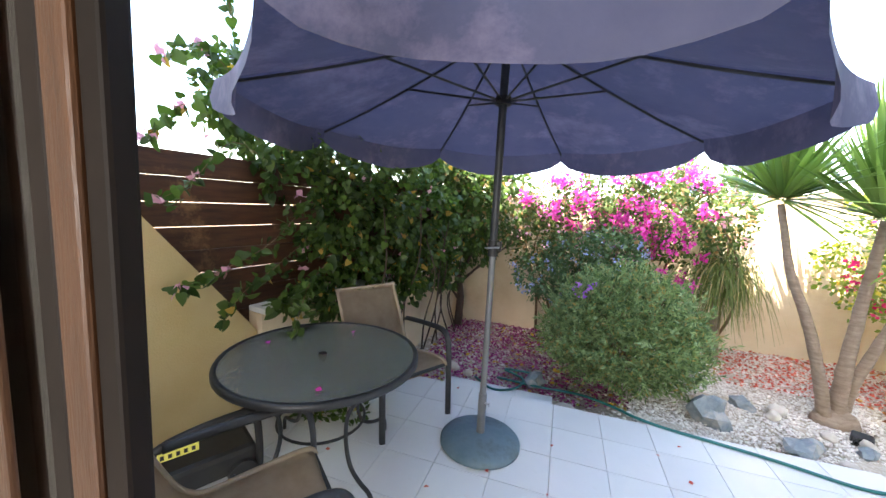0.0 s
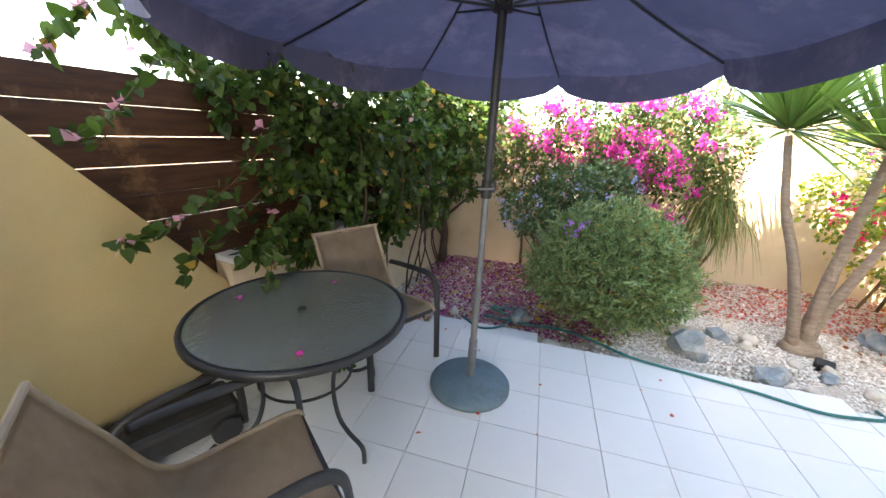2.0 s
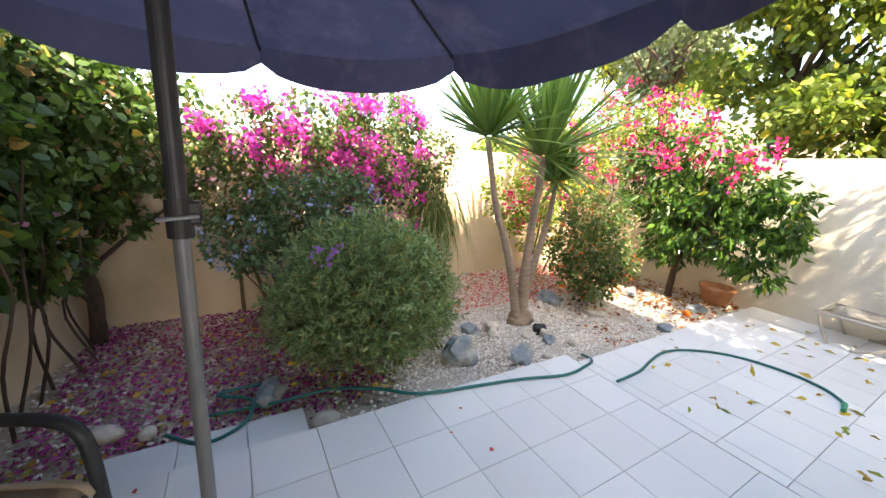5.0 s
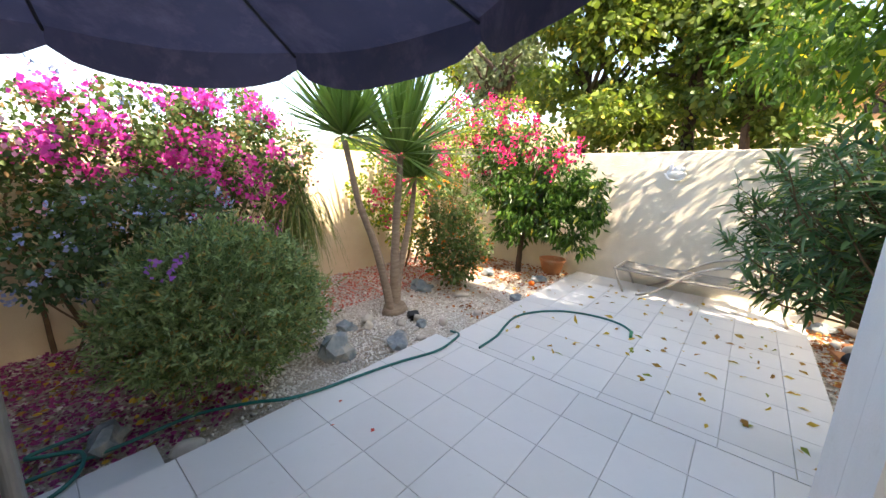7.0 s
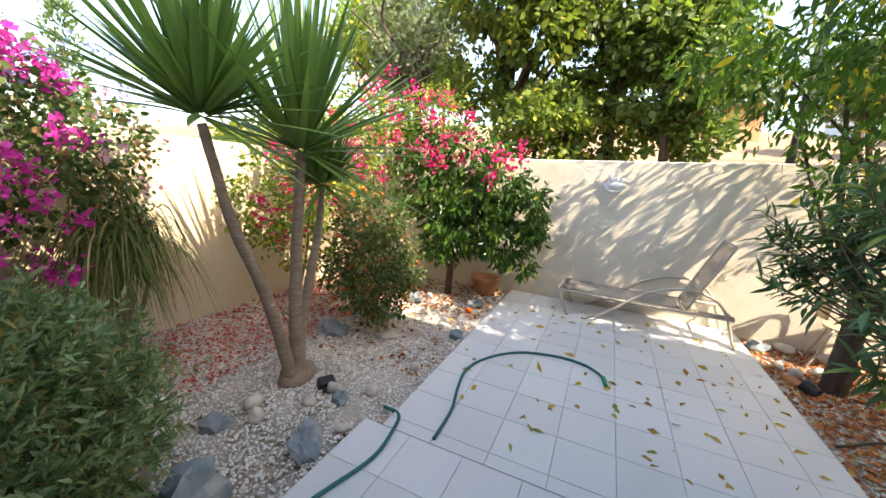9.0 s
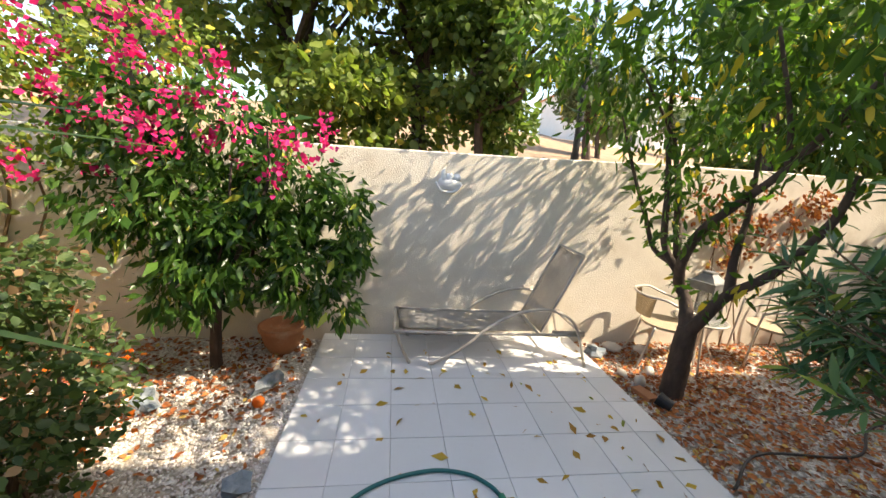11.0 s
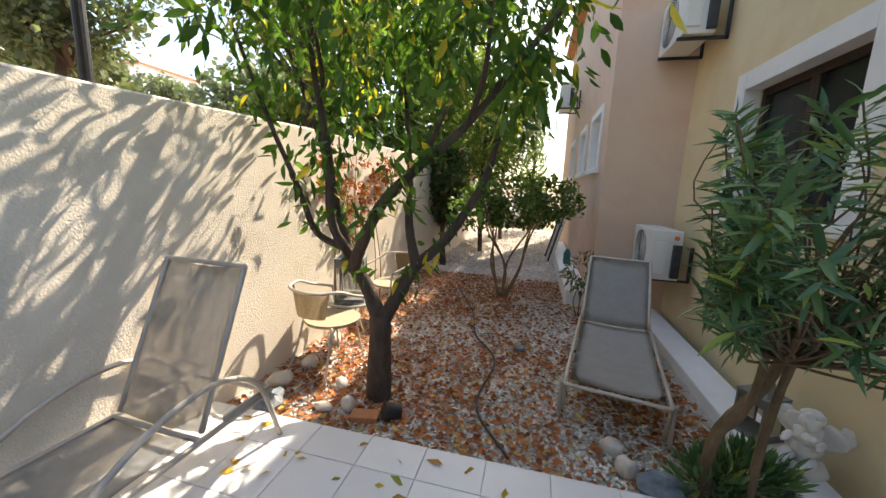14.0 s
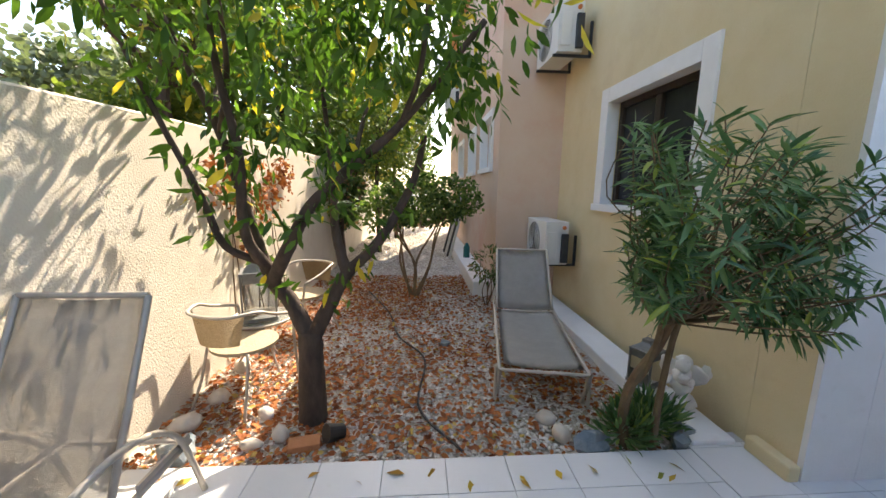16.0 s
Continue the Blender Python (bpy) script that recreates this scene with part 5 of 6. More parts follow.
tops += [(2.72 + rng.normal(0, 0.12), -1.08 + rng.normal(0, 0.10), rng.uniform(1.05, 1.5)) for _ in range(20)]
tops += [(1.98 + rng.normal(0, 0.14), -1.40 + rng.normal(0, 0.12), rng.uniform(1.05, 1.74)) for _ in range(24)]
tops += [(1.86 + rng.normal(0, 0.08), -1.18 + rng.normal(0, 0.10), rng.uniform(1.0, 1.6)) for _ in range(13)]
tops += [(2.02 + rng.normal(0, 0.10), -1.12 + rng.normal(0, 0.08), rng.uniform(0.92, 1.2)) for _ in range(9)]
tops = [(min(max(x, 1.76), 3.34 + 0.48 * y, 2.86 + 0.126 * y), min(max(y, -1.95), -0.92), z) for x, y, z in tops]
stems(b_, [(2.2, -1.66, 0.76)] * len(tops), tops, 0.007, 0.003, 0.05, n=4)
tagged(part("branching", b_, TWIG, ole, "several brown stems"), kind="stuff")
at_, way_ = [], []
for q in tops:
    q = np.array(q)
    d_ = q - np.array((2.2, -1.66, 0.7))
    d_ /= np.linalg.norm(d_)
    for k in range(26):
        h = rng.random()
        at_.append(q - d_ * h * 0.22 + rng.normal(0, 0.008, 3))
        a_ = rng.normal(0, 1, 3)
        a_ -= d_ * a_.dot(d_)
        a_ /= np.linalg.norm(a_)
        way_.append(a_ + d_ * (0.9 - 0.9 * h) + np.array((0, 0, -0.25 * h)))
v_, f_ = scatter(LONG, np.array(at_), np.array(way_), 0.108 * rng.uniform(0.55, 1.2, len(at_)), 0.88, roll=0.6)
sheet(v_, f_, "foliage", L_OLEANDER, ole, "narrow dark green leaves")
under = plant("low_shrub", 2.25, -1.85, "low dark green shrub at the foot of the oleander", "shrub")
at_, d_ = in_blobs([(2.14, -1.86, 0.06, 0.20, 0.13, 0.13), (2.32, -1.80, 0.04, 0.15, 0.12, 0.10)], 620, 0.2)
ok = at_[:, 2] > -0.05
v_, f_ = scatter(LONG, at_[ok], d_[ok] * 0.7 + np.array((0, 0, 0.6)), 0.10, 1.0)
sheet(v_, f_, "foliage", L_OLEANDER, under, "narrow upright leaves")
b_ = bmesh.new()
stems(b_, [(2.16 + 0.03 * k, -1.85, -0.11) for k in range(6)], [(2.04 + 0.07 * k, -1.85 + rng.uniform(-0.06, 0.06), rng.uniform(0.06, 0.14)) for k in range(6)], 0.006, 0.003, 0.01)
tagged(part("branching", b_, TWIG, under, "short woody stems"), kind="stuff")

# withered creeper on the boundary wall
creeper = plant("dry_creeper", 5.1, -3.4, "withered rust-brown creeper clinging to the boundary wall", "creeper")
b_ = bmesh.new()
roots = [(5.12, -3.0 - 0.22 * k, -0.08) for k in range(6)]
stems(b_, roots, [(5.13, r[1] + rng.uniform(-0.4, 0.6), rng.uniform(1.3, 1.9)) for r in roots], 0.008, 0.003, 0.03)
tagged(part("branching", b_, TWIG, creeper, "thin dry stems"), kind="stuff")
at_, d_ = in_blobs([(5.11, -3.0, 1.50, 0.035, 0.45, 0.30), (5.11, -3.6, 1.35, 0.035, 0.55, 0.42), (5.10, -4.2, 1.55, 0.04, 0.40, 0.30), (5.11, -3.3, 1.0, 0.03, 0.35, 0.25)], 1300, 0.1)
at_, d_ = ragged(at_, d_, 0.16, 0.6, 9.0)
v_, f_ = scatter(OVAL, at_, rng.normal(0, 0.5, at_.shape) + np.array((-0.3, 0, -0.8)), 0.045 * rng.uniform(0.6, 1.3, len(at_)), 1.1)
sheet(v_, f_, "dead_foliage", P_LEAF, creeper, "curled dry leaves", kind="stuff")

# side yard shrubs
rose = plant("rose_shrub", 3.6, -4.8, "sparse grey-green shrub on several thin stems in the gravel", "shrub")
b_ = bmesh.new()
stems(b_, [(3.62 + rng.uniform(-0.04, 0.04), -4.8, -0.1) for _ in range(7)], [(3.55 + rng.uniform(-0.55, 0.5), -4.9 + rng.uniform(-0.4, 0.4), rng.uniform(0.9, 1.5)) for _ in range(7)], 0.02, 0.008, 0.06)
tagged(part("branching", b_, TWIG, rose, "bare brown stems"), kind="stuff")
crown("foliage", rose, OVAL, L_TREE, [(3.5, -5.0, 1.28, 0.60, 0.45, 0.36), (3.1, -5.1, 1.30, 0.45, 0.4, 0.32), (4.0, -5.0, 1.15, 0.42, 0.35, 0.32)], 6800, 0.05, 1.0, keep=0.7, label="small grey-green leaves")
sm = plant("small_shrub", 2.62, -4.35, "small thin green shrub behind the sun lounger", "shrub")
b_ = bmesh.new()
stems(b_, [(2.66, -4.42, -0.1)] * 6, [(2.66 + rng.uniform(-0.25, 0.2), -4.42 + rng.uniform(-0.2, 0.2), rng.uniform(0.4, 0.7)) for _ in range(6)], 0.008, 0.003, 0.04)
tagged(part("branching", b_, TWIG, sm, "thin stems"), kind="stuff")
crown("foliage", sm, LANCE, L_SHRUB, [(2.62, -4.4, 0.50, 0.26, 0.22, 0.22)], 600, 0.07, 1.2, keep=0.8, label="small pointed leaves")
for x, y, h, rx, mat_, lab in ((4.45, -8.4, 4.6, 1.3, L_SUNLIT, "bright green tree against the boundary wall"), (4.2, -10.8, 5.0, 1.3, L_GREY, "grey-green tree at the end of the side yard"), (4.9, -6.6, 2.3, 0.45, L_SHRUB, "tall shrub against the boundary wall")):
    tr = plant("yard_tree", x, y, lab, "tree")
    b_ = bmesh.new()
    tube(b_, [(x, y, -0.15), (x + 0.05, y, h * 0.3), (x, y + 0.05, h * 0.65)], 0.06, 0.03, n=8, rough=0.2)
    stems(b_, [(x, y, h * 0.45)] * 8, [(x + rng.uniform(-0.7, 0.7) * rx, y + rng.uniform(-0.7, 0.7) * rx, h * rng.uniform(0.6, 0.95)) for _ in range(8)], 0.02, 0.006, 0.1)
    part("trunk", b_, BARK, tr, "dark trunk")
    crown("crown", tr, OVAL, mat_, [(x, y, h * 0.66, rx * 0.8, rx * 0.8, h * 0.30), (x + 0.25 * rx, y - 0.3, h * 0.5, rx * 0.7, rx * 0.7, h * 0.2), (x - 0.3 * rx, y + 0.2, h * 0.78, rx * 0.6, rx * 0.6, h * 0.2)], 10500, 0.075, 1.0, keep=0.72, cell=0.3, label="leafy crown")

# ---- beyond the walls ----
def bank_z(x, y):
    return 1.45 + 0.15 * (x - 5.5) - 0.25 * min(3, max(0, (-y - 3) / 6))


def far_tree(x, y, h, r, mat_, label, count=6000, leaf=0.14, z=None, trunk=0.12, low=0.42):
    tr = plant("tree", x, y, label, "tree")
    z = bank_z(x, y) - 0.1 if z is None else z
    b_ = bmesh.new()
    tube(b_, [(x, y, z - 0.2), (x + 0.1, y + 0.1, z + h * 0.3), (x - 0.1, y, z + h * 0.6)], trunk, trunk * 0.5, n=8, rough=0.2)
    stems(b_, [(x, y, z + h * 0.35)] * 9, [(x + rng.uniform(-0.7, 0.7) * r, y + rng.uniform(-0.7, 0.7) * r, z + h * rng.uniform(0.5, 0.9)) for _ in range(9)], trunk * 0.4, 0.02, 0.2)
    part("trunk", b_, BARK, tr, "brown trunk and limbs")
    bl = [(x + rng.uniform(-0.55, 0.55) * r, y + rng.uniform(-0.55, 0.55) * r, z + h * rng.uniform(low, 0.86), r * rng.uniform(0.4, 0.6), r * rng.uniform(0.4, 0.6), h * rng.uniform(0.12, 0.22)) for _ in range(9)]
    crown("crown", tr, OVAL, mat_, bl, count, leaf, 1.0, keep=0.7, cell=0.45, shell=0.4, label="uneven leafy crown")
    return tr


far_tree(6.9, 1.6, 3.6, 1.5, L_SUNLIT, "yellow-green leafy tree behind the end wall", 18000, 0.10, low=0.10)
far_tree(7.1, -0.1, 3.9, 1.4, L_SUNLIT, "broad-leaved green tree behind the end wall", 18000, 0.10, low=0.12)
far_tree(6.6, -0.9, 2.6, 1.1, L_TREE, "dark leafy tree leaning over the end wall", 12000, 0.09, low=0.16, trunk=0.08)
far_tree(7.2, 3.6, 4.0, 1.7, L_GREY, "silvery tree behind the end wall", 9000, 0.10)
far_tree(9.5, 6.0, 4.2, 2.0, L_BRIGHT, "sunlit tree behind the corner of the walls", 8000, 0.14)
far_tree(5.6, 6.2, 2.9, 1.5, L_BRIGHT, "sunlit shrub behind the corner of the walls", 7000, 0.12, z=-0.3)
far_tree(11.5, -5.0, 3.2, 1.3, L_GREY, "grey-green olive tree on the bank", 7000, 0.11)
far_tree(7.4, -6.2, 4.2, 1.9, L_SUNLIT, "leafy green tree behind the boundary wall", 17000, 0.11, low=0.16)
far_tree(6.6, -8.8, 5.0, 1.9, L_TREE, "dark tree behind the boundary wall", 17000, 0.11, low=0.12)
far_tree(6.4, -12.5, 6.0, 2.2, L_SUNLIT, "tall green tree behind the boundary wall", 14000, 0.13, low=0.12)
for x, y in ((18, -9), (22, -4), (26, -14), (24, 3), (30, -22), (20, 9), (14, -13)):
    far_tree(x, y, rng.uniform(3, 4.5), rng.uniform(1.8, 2.6), L_GREY if x % 4 else L_BRIGHT, "distant bushy tree on the bank", 3500, 0.25)
for x, y, h in ((2.6, 9.0, 6.0), (4.6, 11, 6.5), (-3.2, 8.5, 5.0), (3.4, -13.8, 7.0)):
    cy = plant("cypress_tree", x, y, "slim dark green cypress beyond the garden", "tree")
    b_ = bmesh.new()
    cyl(b_, (x, y, -0.35), (x, y, h * 0.6), 0.10, 0.03, n=8)
    part("trunk", b_, BARK, cy, "straight trunk")
    crown("crown", cy, LANCE, L_TREE, [(x, y, h * (0.16 + 0.15 * k), 0.52 - 0.07 * k, 0.52 - 0.07 * k, h * 0.13) for k in range(6)], 6000, 0.13, 1.2, keep=0.8, droop=-1.2, label="narrow upright crown")

# upper shoots of the vine, reaching over the fence
UB = [(-2.05, 0.75, 2.02, 0.22, 0.45, 0.26), (-1.90, 1.30, 2.02, 0.30, 0.50, 0.30), (-1.72, 1.95, 2.02, 0.34, 0.50, 0.30), (-1.45, 2.60, 2.08, 0.40, 0.45, 0.30), (-1.85, 1.55, 2.32, 0.28, 0.55, 0.20), (-0.95, 3.05, 1.98, 0.42, 0.28, 0.28)]
b_ = bmesh.new()
stems(b_, [(x, y, 1.5) for x, y, *_ in UB] * 2, [(x + rng.uniform(-0.15, 0.15), y + rng.uniform(-0.3, 0.3), z + h) for x, y, z, _, _, h in UB] * 2, 0.007, 0.003, 0.06)
tagged(part("upper_branching", b_, TWIG, vine, "thin brown stems"), kind="stuff")
crown("upper_foliage", vine, HEART, L_VINE, UB, 6500, 0.052, 0.95, shell=0.15, droop=0.7, cell=0.17, keep=0.6, label="broad green leaves")

# ---- loungers ----
def lounger(m, label, frame_mat, back_deg, arms=True, weave=None, W=0.30):
    """A tube-framed sun lounger: head end towards its own -y, foot end towards +y."""
    t = thing("sun_lounger", m, label, "sun lounger", group="sun loungers")
    H = 0.30
    b_ = bmesh.new()
    n = 10
    def cloth(pts, name, lab):
        k_ = bmesh.new()
        rows_ = [[k_.verts.new((-W + 0.03 + (2 * W - 0.06) * j / n, p[1], p[2] - 0.02 * math.sin(math.pi * j / n))) for j in range(n + 1)] for p in pts]
        for i in range(len(rows_) - 1):
            for j in range(n):
                k_.faces.new((rows_[i][j], rows_[i][j + 1], rows_[i + 1][j + 1], rows_[i + 1][j]))
        bmesh.ops.solidify(k_, geom=k_.faces[:], thickness=0.007)
        return part(name, k_, weave or MESH, t, lab, smooth=True)
    seat = smooth_line([(0, 0.62, H + 0.01), (0, 0.2, H), (0, -0.2, H), (0, -0.58, H + 0.005)], 4)
    cloth(seat, "seat_sling", "grey mesh seat")
    c_, s_ = math.cos(radians(back_deg)), math.sin(radians(back_deg))
    back = [(0, -0.62 - c_ * u * 0.76, H + 0.01 + s_ * u * 0.76) for u in np.linspace(0, 1, 9)]
    cloth(back, "back_sling", "grey mesh backrest")
    for sx in (-1, 1):
        b_ = bmesh.new()
        tube(b_, [(sx * W, 0.66, H - 0.01), (sx * W, 0.0, H - 0.015), (sx * W, -1.02, H - 0.01)], 0.014, n=8, steps=4)
        part("side_rail", b_, frame_mat, t, smooth=True)
        b_ = bmesh.new()
        tube(b_, [(sx * (W - 0.02), p[1], p[2]) for p in (back[0], back[4], back[8])], 0.013, n=8, steps=3)
        part("back_rail", b_, frame_mat, t, smooth=True)
        b_ = bmesh.new()
        q = [(0.40, 0.0), (0.52, 0.02), (0.30, 0.02), (0.10, 0.14), (-0.15, 0.36), (-0.42, 0.50), (-0.70, 0.52), (-0.92, 0.38), (-1.06, 0.0)] if arms else [(0.60, 0.0), (0.60, 0.15), (0.60, H - 0.02)]
        if arms:
            q = q[2:]
            q = [(0.36, 0.012)] + q
        tube(b_, [(sx * (W + 0.022), y, z) for y, z in q], 0.0135, n=8, steps=6)
        part("arm_leg" if arms else "leg", b_, frame_mat, t, "curved tube forming arm and legs" if arms else "", smooth=True)
        b_ = bmesh.new()
        tube(b_, [(sx * (W + 0.0), 0.64, H - 0.01), (sx * W, 0.60, 0.16), (sx * W, 0.52, 0.0)], 0.0135, n=8, steps=4)
        part("front_leg", b_, frame_mat, t, smooth=True)
        b_ = bmesh.new()
        if not arms:
            tube(b_, [(sx * W, -0.9, H - 0.02), (sx * W, -0.92, 0.0)], 0.0135, n=8, steps=2)
        box(b_, sx * W - 0.006, sx * W + 0.006, -1.02, -0.72, H + 0.005, H + 0.03)
        part("ratchet", b_, frame_mat, t, "toothed back support rail")
    for y in (0.66, -0.60, -1.02):
        b_ = bmesh.new()
        cyl(b_, (-W, y, H - 0.012), (W, y, H - 0.012), 0.0125, n=8)
        part("crossbar", b_, frame_mat, t)
    b_ = bmesh.new()
    cyl(b_, (-W + 0.02, back[8][1], back[8][2]), (W - 0.02, back[8][1], back[8][2]), 0.0125, n=8)
    part("head_bar", b_, frame_mat, t)
    return t


lounger(pose(4.885, -0.46, 0, 0, 0, -1), "taupe sun lounger with raised mesh back against the wall", ALU, 67, W=0.265)
lounger(pose(2.58, -2.80, -0.07, 0, 0, -10.5), "beige sun lounger with raised grey back on the gravel", ALU, 43, False, PALEMESH)


def bistro_chair(m, label):
    t = thing("bistro_chair", m, label, "chair", group="bistro set by the wall")
    b_ = bmesh.new()
    n = 14
    lo = [b_.verts.new((0.21 * math.cos(a), 0.08 + 0.20 * math.sin(a), 0.50)) for a in np.linspace(math.radians(38), math.radians(142), n)]
    hi = [b_.verts.new((0.25 * math.cos(a), 0.08 + 0.22 * math.sin(a), 0.70)) for a in np.linspace(math.radians(32), math.radians(148), n)]
    for i in range(n - 1):
        b_.faces.new((lo[i], lo[i + 1], hi[i + 1], hi[i]))
    bmesh.ops.solidify(b_, geom=b_.faces[:], thickness=0.012)
    part("backrest", b_, SLINGPALE, t, "woven wicker-look backrest", smooth=True)
    b_ = bmesh.new()
    bmesh.ops.create_cone(b_, cap_ends=True, segments=24, radius1=0.215, radius2=0.22, depth=0.025, matrix=Matrix.Translation((0, 0, 0.42)))
    part("seat", b_, SLINGPALE, t, "round woven seat")
    b_ = bmesh.new()
    tube(b_, [(-0.25, -0.20, 0.60), (-0.26, 0.0, 0.66), (-0.245, 0.13, 0.71), (-0.16, 0.27, 0.71), (0, 0.31, 0.71), (0.16, 0.27, 0.71), (0.245, 0.13, 0.71), (0.26, 0.0, 0.66), (0.25, -0.20, 0.60)], 0.011, n=8)
    part("top_rail", b_, ALU, t, smooth=True)
    for sx, sy in ((-1, -1), (1, -1), (-1, 1), (1, 1)):
        b_ = bmesh.new()
        if sy < 0:
            tube(b_, [(sx * 0.25, -0.20, 0.60), (sx * 0.235, -0.22, 0.4), (sx * 0.24, -0.25, 0.0)], 0.010, n=8, steps=4)
        else:
            tube(b_, [(sx * 0.17, 0.15, 0.42), (sx * 0.19, 0.20, 0.2), (sx * 0.22, 0.27, 0.0)], 0.010, n=8, steps=4)
        part("leg", b_, ALU, t, smooth=True)
    return t


SLINGPALE = material("woven_beige", (0.34, 0.27, 0.17), (0.46, 0.37, 0.25), 60, 0.8, bump=0.8, bump_scale=120)
bistro_chair(pose(4.78, -2.42, -0.07, 0, 0, -20), "pale tube bistro chair with woven seat by the wall")
bistro_chair(pose(4.74, -3.60, -0.07, 0, 0, 150), "pale tube bistro chair with woven seat by the wall")


def bistro_table(m):
    t = thing("bistro_table", m, "small round glass-topped table by the wall", "table")
    b_ = bmesh.new()
    cyl(b_, (0, 0, 0.445), (0, 0, 0.452), 0.235, n=32)
    part("glass_top", b_, RIPPLED, t, "clear glass top").visible_shadow = False
    b_ = bmesh.new()
    pts = [(0.24 * math.cos(a), 0.24 * math.sin(a), 0.448) for a in np.linspace(0, 2 * math.pi, 25)]
    tube(b_, pts, 0.011, n=6, steps=1)
    part("rim", b_, ALU, t, smooth=True)
    for k in range(3):
        a = 2 * math.pi * k / 3 + 0.4
        b_ = bmesh.new()
        tube(b_, [(0.22 * math.cos(a), 0.22 * math.sin(a), 0.44), (0.12 * math.cos(a), 0.12 * math.sin(a), 0.24), (0.23 * math.cos(a), 0.23 * math.sin(a), 0.0)], 0.009, n=6)
        part("leg", b_, ALU, t)
    return t


bistro_table(pose(4.84, -2.84, -0.07))


def lantern(m, label, s_=1.0):
    t = thing("lantern", m, label, "lantern", group="metal lanterns")
    w = 0.085 * s_
    h = 0.27 * s_
    def bar(nm, *q, mat=PEWTER, lab=""):
        k = bmesh.new()
        box(k, *q, 0.002)
        return part(nm, k, mat, t, lab)
    bar("base", -w - 0.012, w + 0.012, -w - 0.012, w + 0.012, 0, 0.025)
    bar("top_plate", -w - 0.01, w + 0.01, -w - 0.01, w + 0.01, h, h + 0.015)
    for sx in (-1, 1):
        for sy in (-1, 1):
            bar("post", sx * w - 0.007, sx * w + 0.007, sy * w - 0.007, sy * w + 0.007, 0.026, h - 0.001)
    for sy in (-1, 1):
        bar("lattice", -w + 0.01, w - 0.01, sy * w - 0.003, sy * w + 0.003, h - 0.05 * s_, h - 0.001)
        bar("lattice", sy * w - 0.003, sy * w + 0.003, -w + 0.01, w - 0.01, h - 0.05 * s_, h - 0.001)
        g = bar("pane", -w + 0.009, w - 0.009, sy * (w - 0.002) - 0.0015, sy * (w - 0.002) + 0.0015, 0.027, h - 0.052 * s_, mat=CLEAR)
    k = bmesh.new()
    bmesh.ops.create_cone(k, cap_ends=True, segments=4, radius1=w * 1.25, radius2=w * 0.55, depth=0.05 * s_, matrix=Matrix.Translation((0, 0, h + 0.016 + 0.025 * s_)) @ Matrix.Rotation(math.pi / 4, 4, "Z"))
    part("roof", k, PEWTER, t)
    bar("chimney", -w * 0.4, w * 0.4, -w * 0.4, w * 0.4, h + 0.016 + 0.05 * s_, h + 0.04 + 0.05 * s_)
    k = bmesh.new()
    tube(k, [(0.03 * math.cos(a), 0, h + 0.045 + 0.05 * s_ + 0.03 * math.sin(a)) for a in np.linspace(0, math.pi, 8)], 0.003, n=5, steps=1)
    part("ring", k, PEWTER, t)
    return t


lantern(pose(4.84, -2.84, 0.384, 0, 0, 20), "grey metal lantern on the small round table", 1.4)
lantern(pose(1.86, -2.32, 0.03, 0, 0, 25), "grey metal lantern on the white strip", 0.95)

# plaster figure: one plain mesh
b_ = bmesh.new()
LUMPS = (((0, 0, 0.035), (0.10, 0.085, 0.036)), ((0, 0, 0.12), (0.062, 0.060, 0.075)), ((0.005, 0, 0.205), (0.050, 0.056, 0.055)), ((0.018, 0.004, 0.285), (0.043, 0.040, 0.046)), ((0.0, 0.0, 0.315), (0.040, 0.042, 0.026)), ((-0.012, 0.028, 0.295), (0.024, 0.02, 0.028)), ((-0.012, -0.028, 0.298), (0.024, 0.02, 0.028)),
         ((0.075, 0.045, 0.085), (0.070, 0.026, 0.030)), ((0.075, -0.040, 0.095), (0.066, 0.026, 0.030)), ((0.125, 0.030, 0.055), (0.028, 0.022, 0.045)), ((0.120, -0.030, 0.060), (0.028, 0.022, 0.045)), ((0.045, 0.060, 0.195), (0.045, 0.018, 0.020)), ((0.080, 0.030, 0.225), (0.020, 0.030, 0.022)), ((0.045, -0.060, 0.175), (0.050, 0.018, 0.020)),
         ((-0.050, 0.075, 0.215), (0.013, 0.055, 0.060)), ((-0.058, 0.115, 0.245), (0.010, 0.030, 0.050)), ((-0.050, -0.075, 0.215), (0.013, 0.055, 0.060)), ((-0.058, -0.115, 0.245), (0.010, 0.030, 0.050)))
for c_, s_ in LUMPS:
    rounded(b_, c_, s_, 3, 0.20, c_[2] * 9 + c_[1] * 31)
solid("statue", b_, STATUE, "small white plaster cherub statue on the house strip", "statue", smooth=True, m=pose(1.80, -2.04, 0.022, 0, 0, 40) @ Matrix.Scale(1.05, 4))


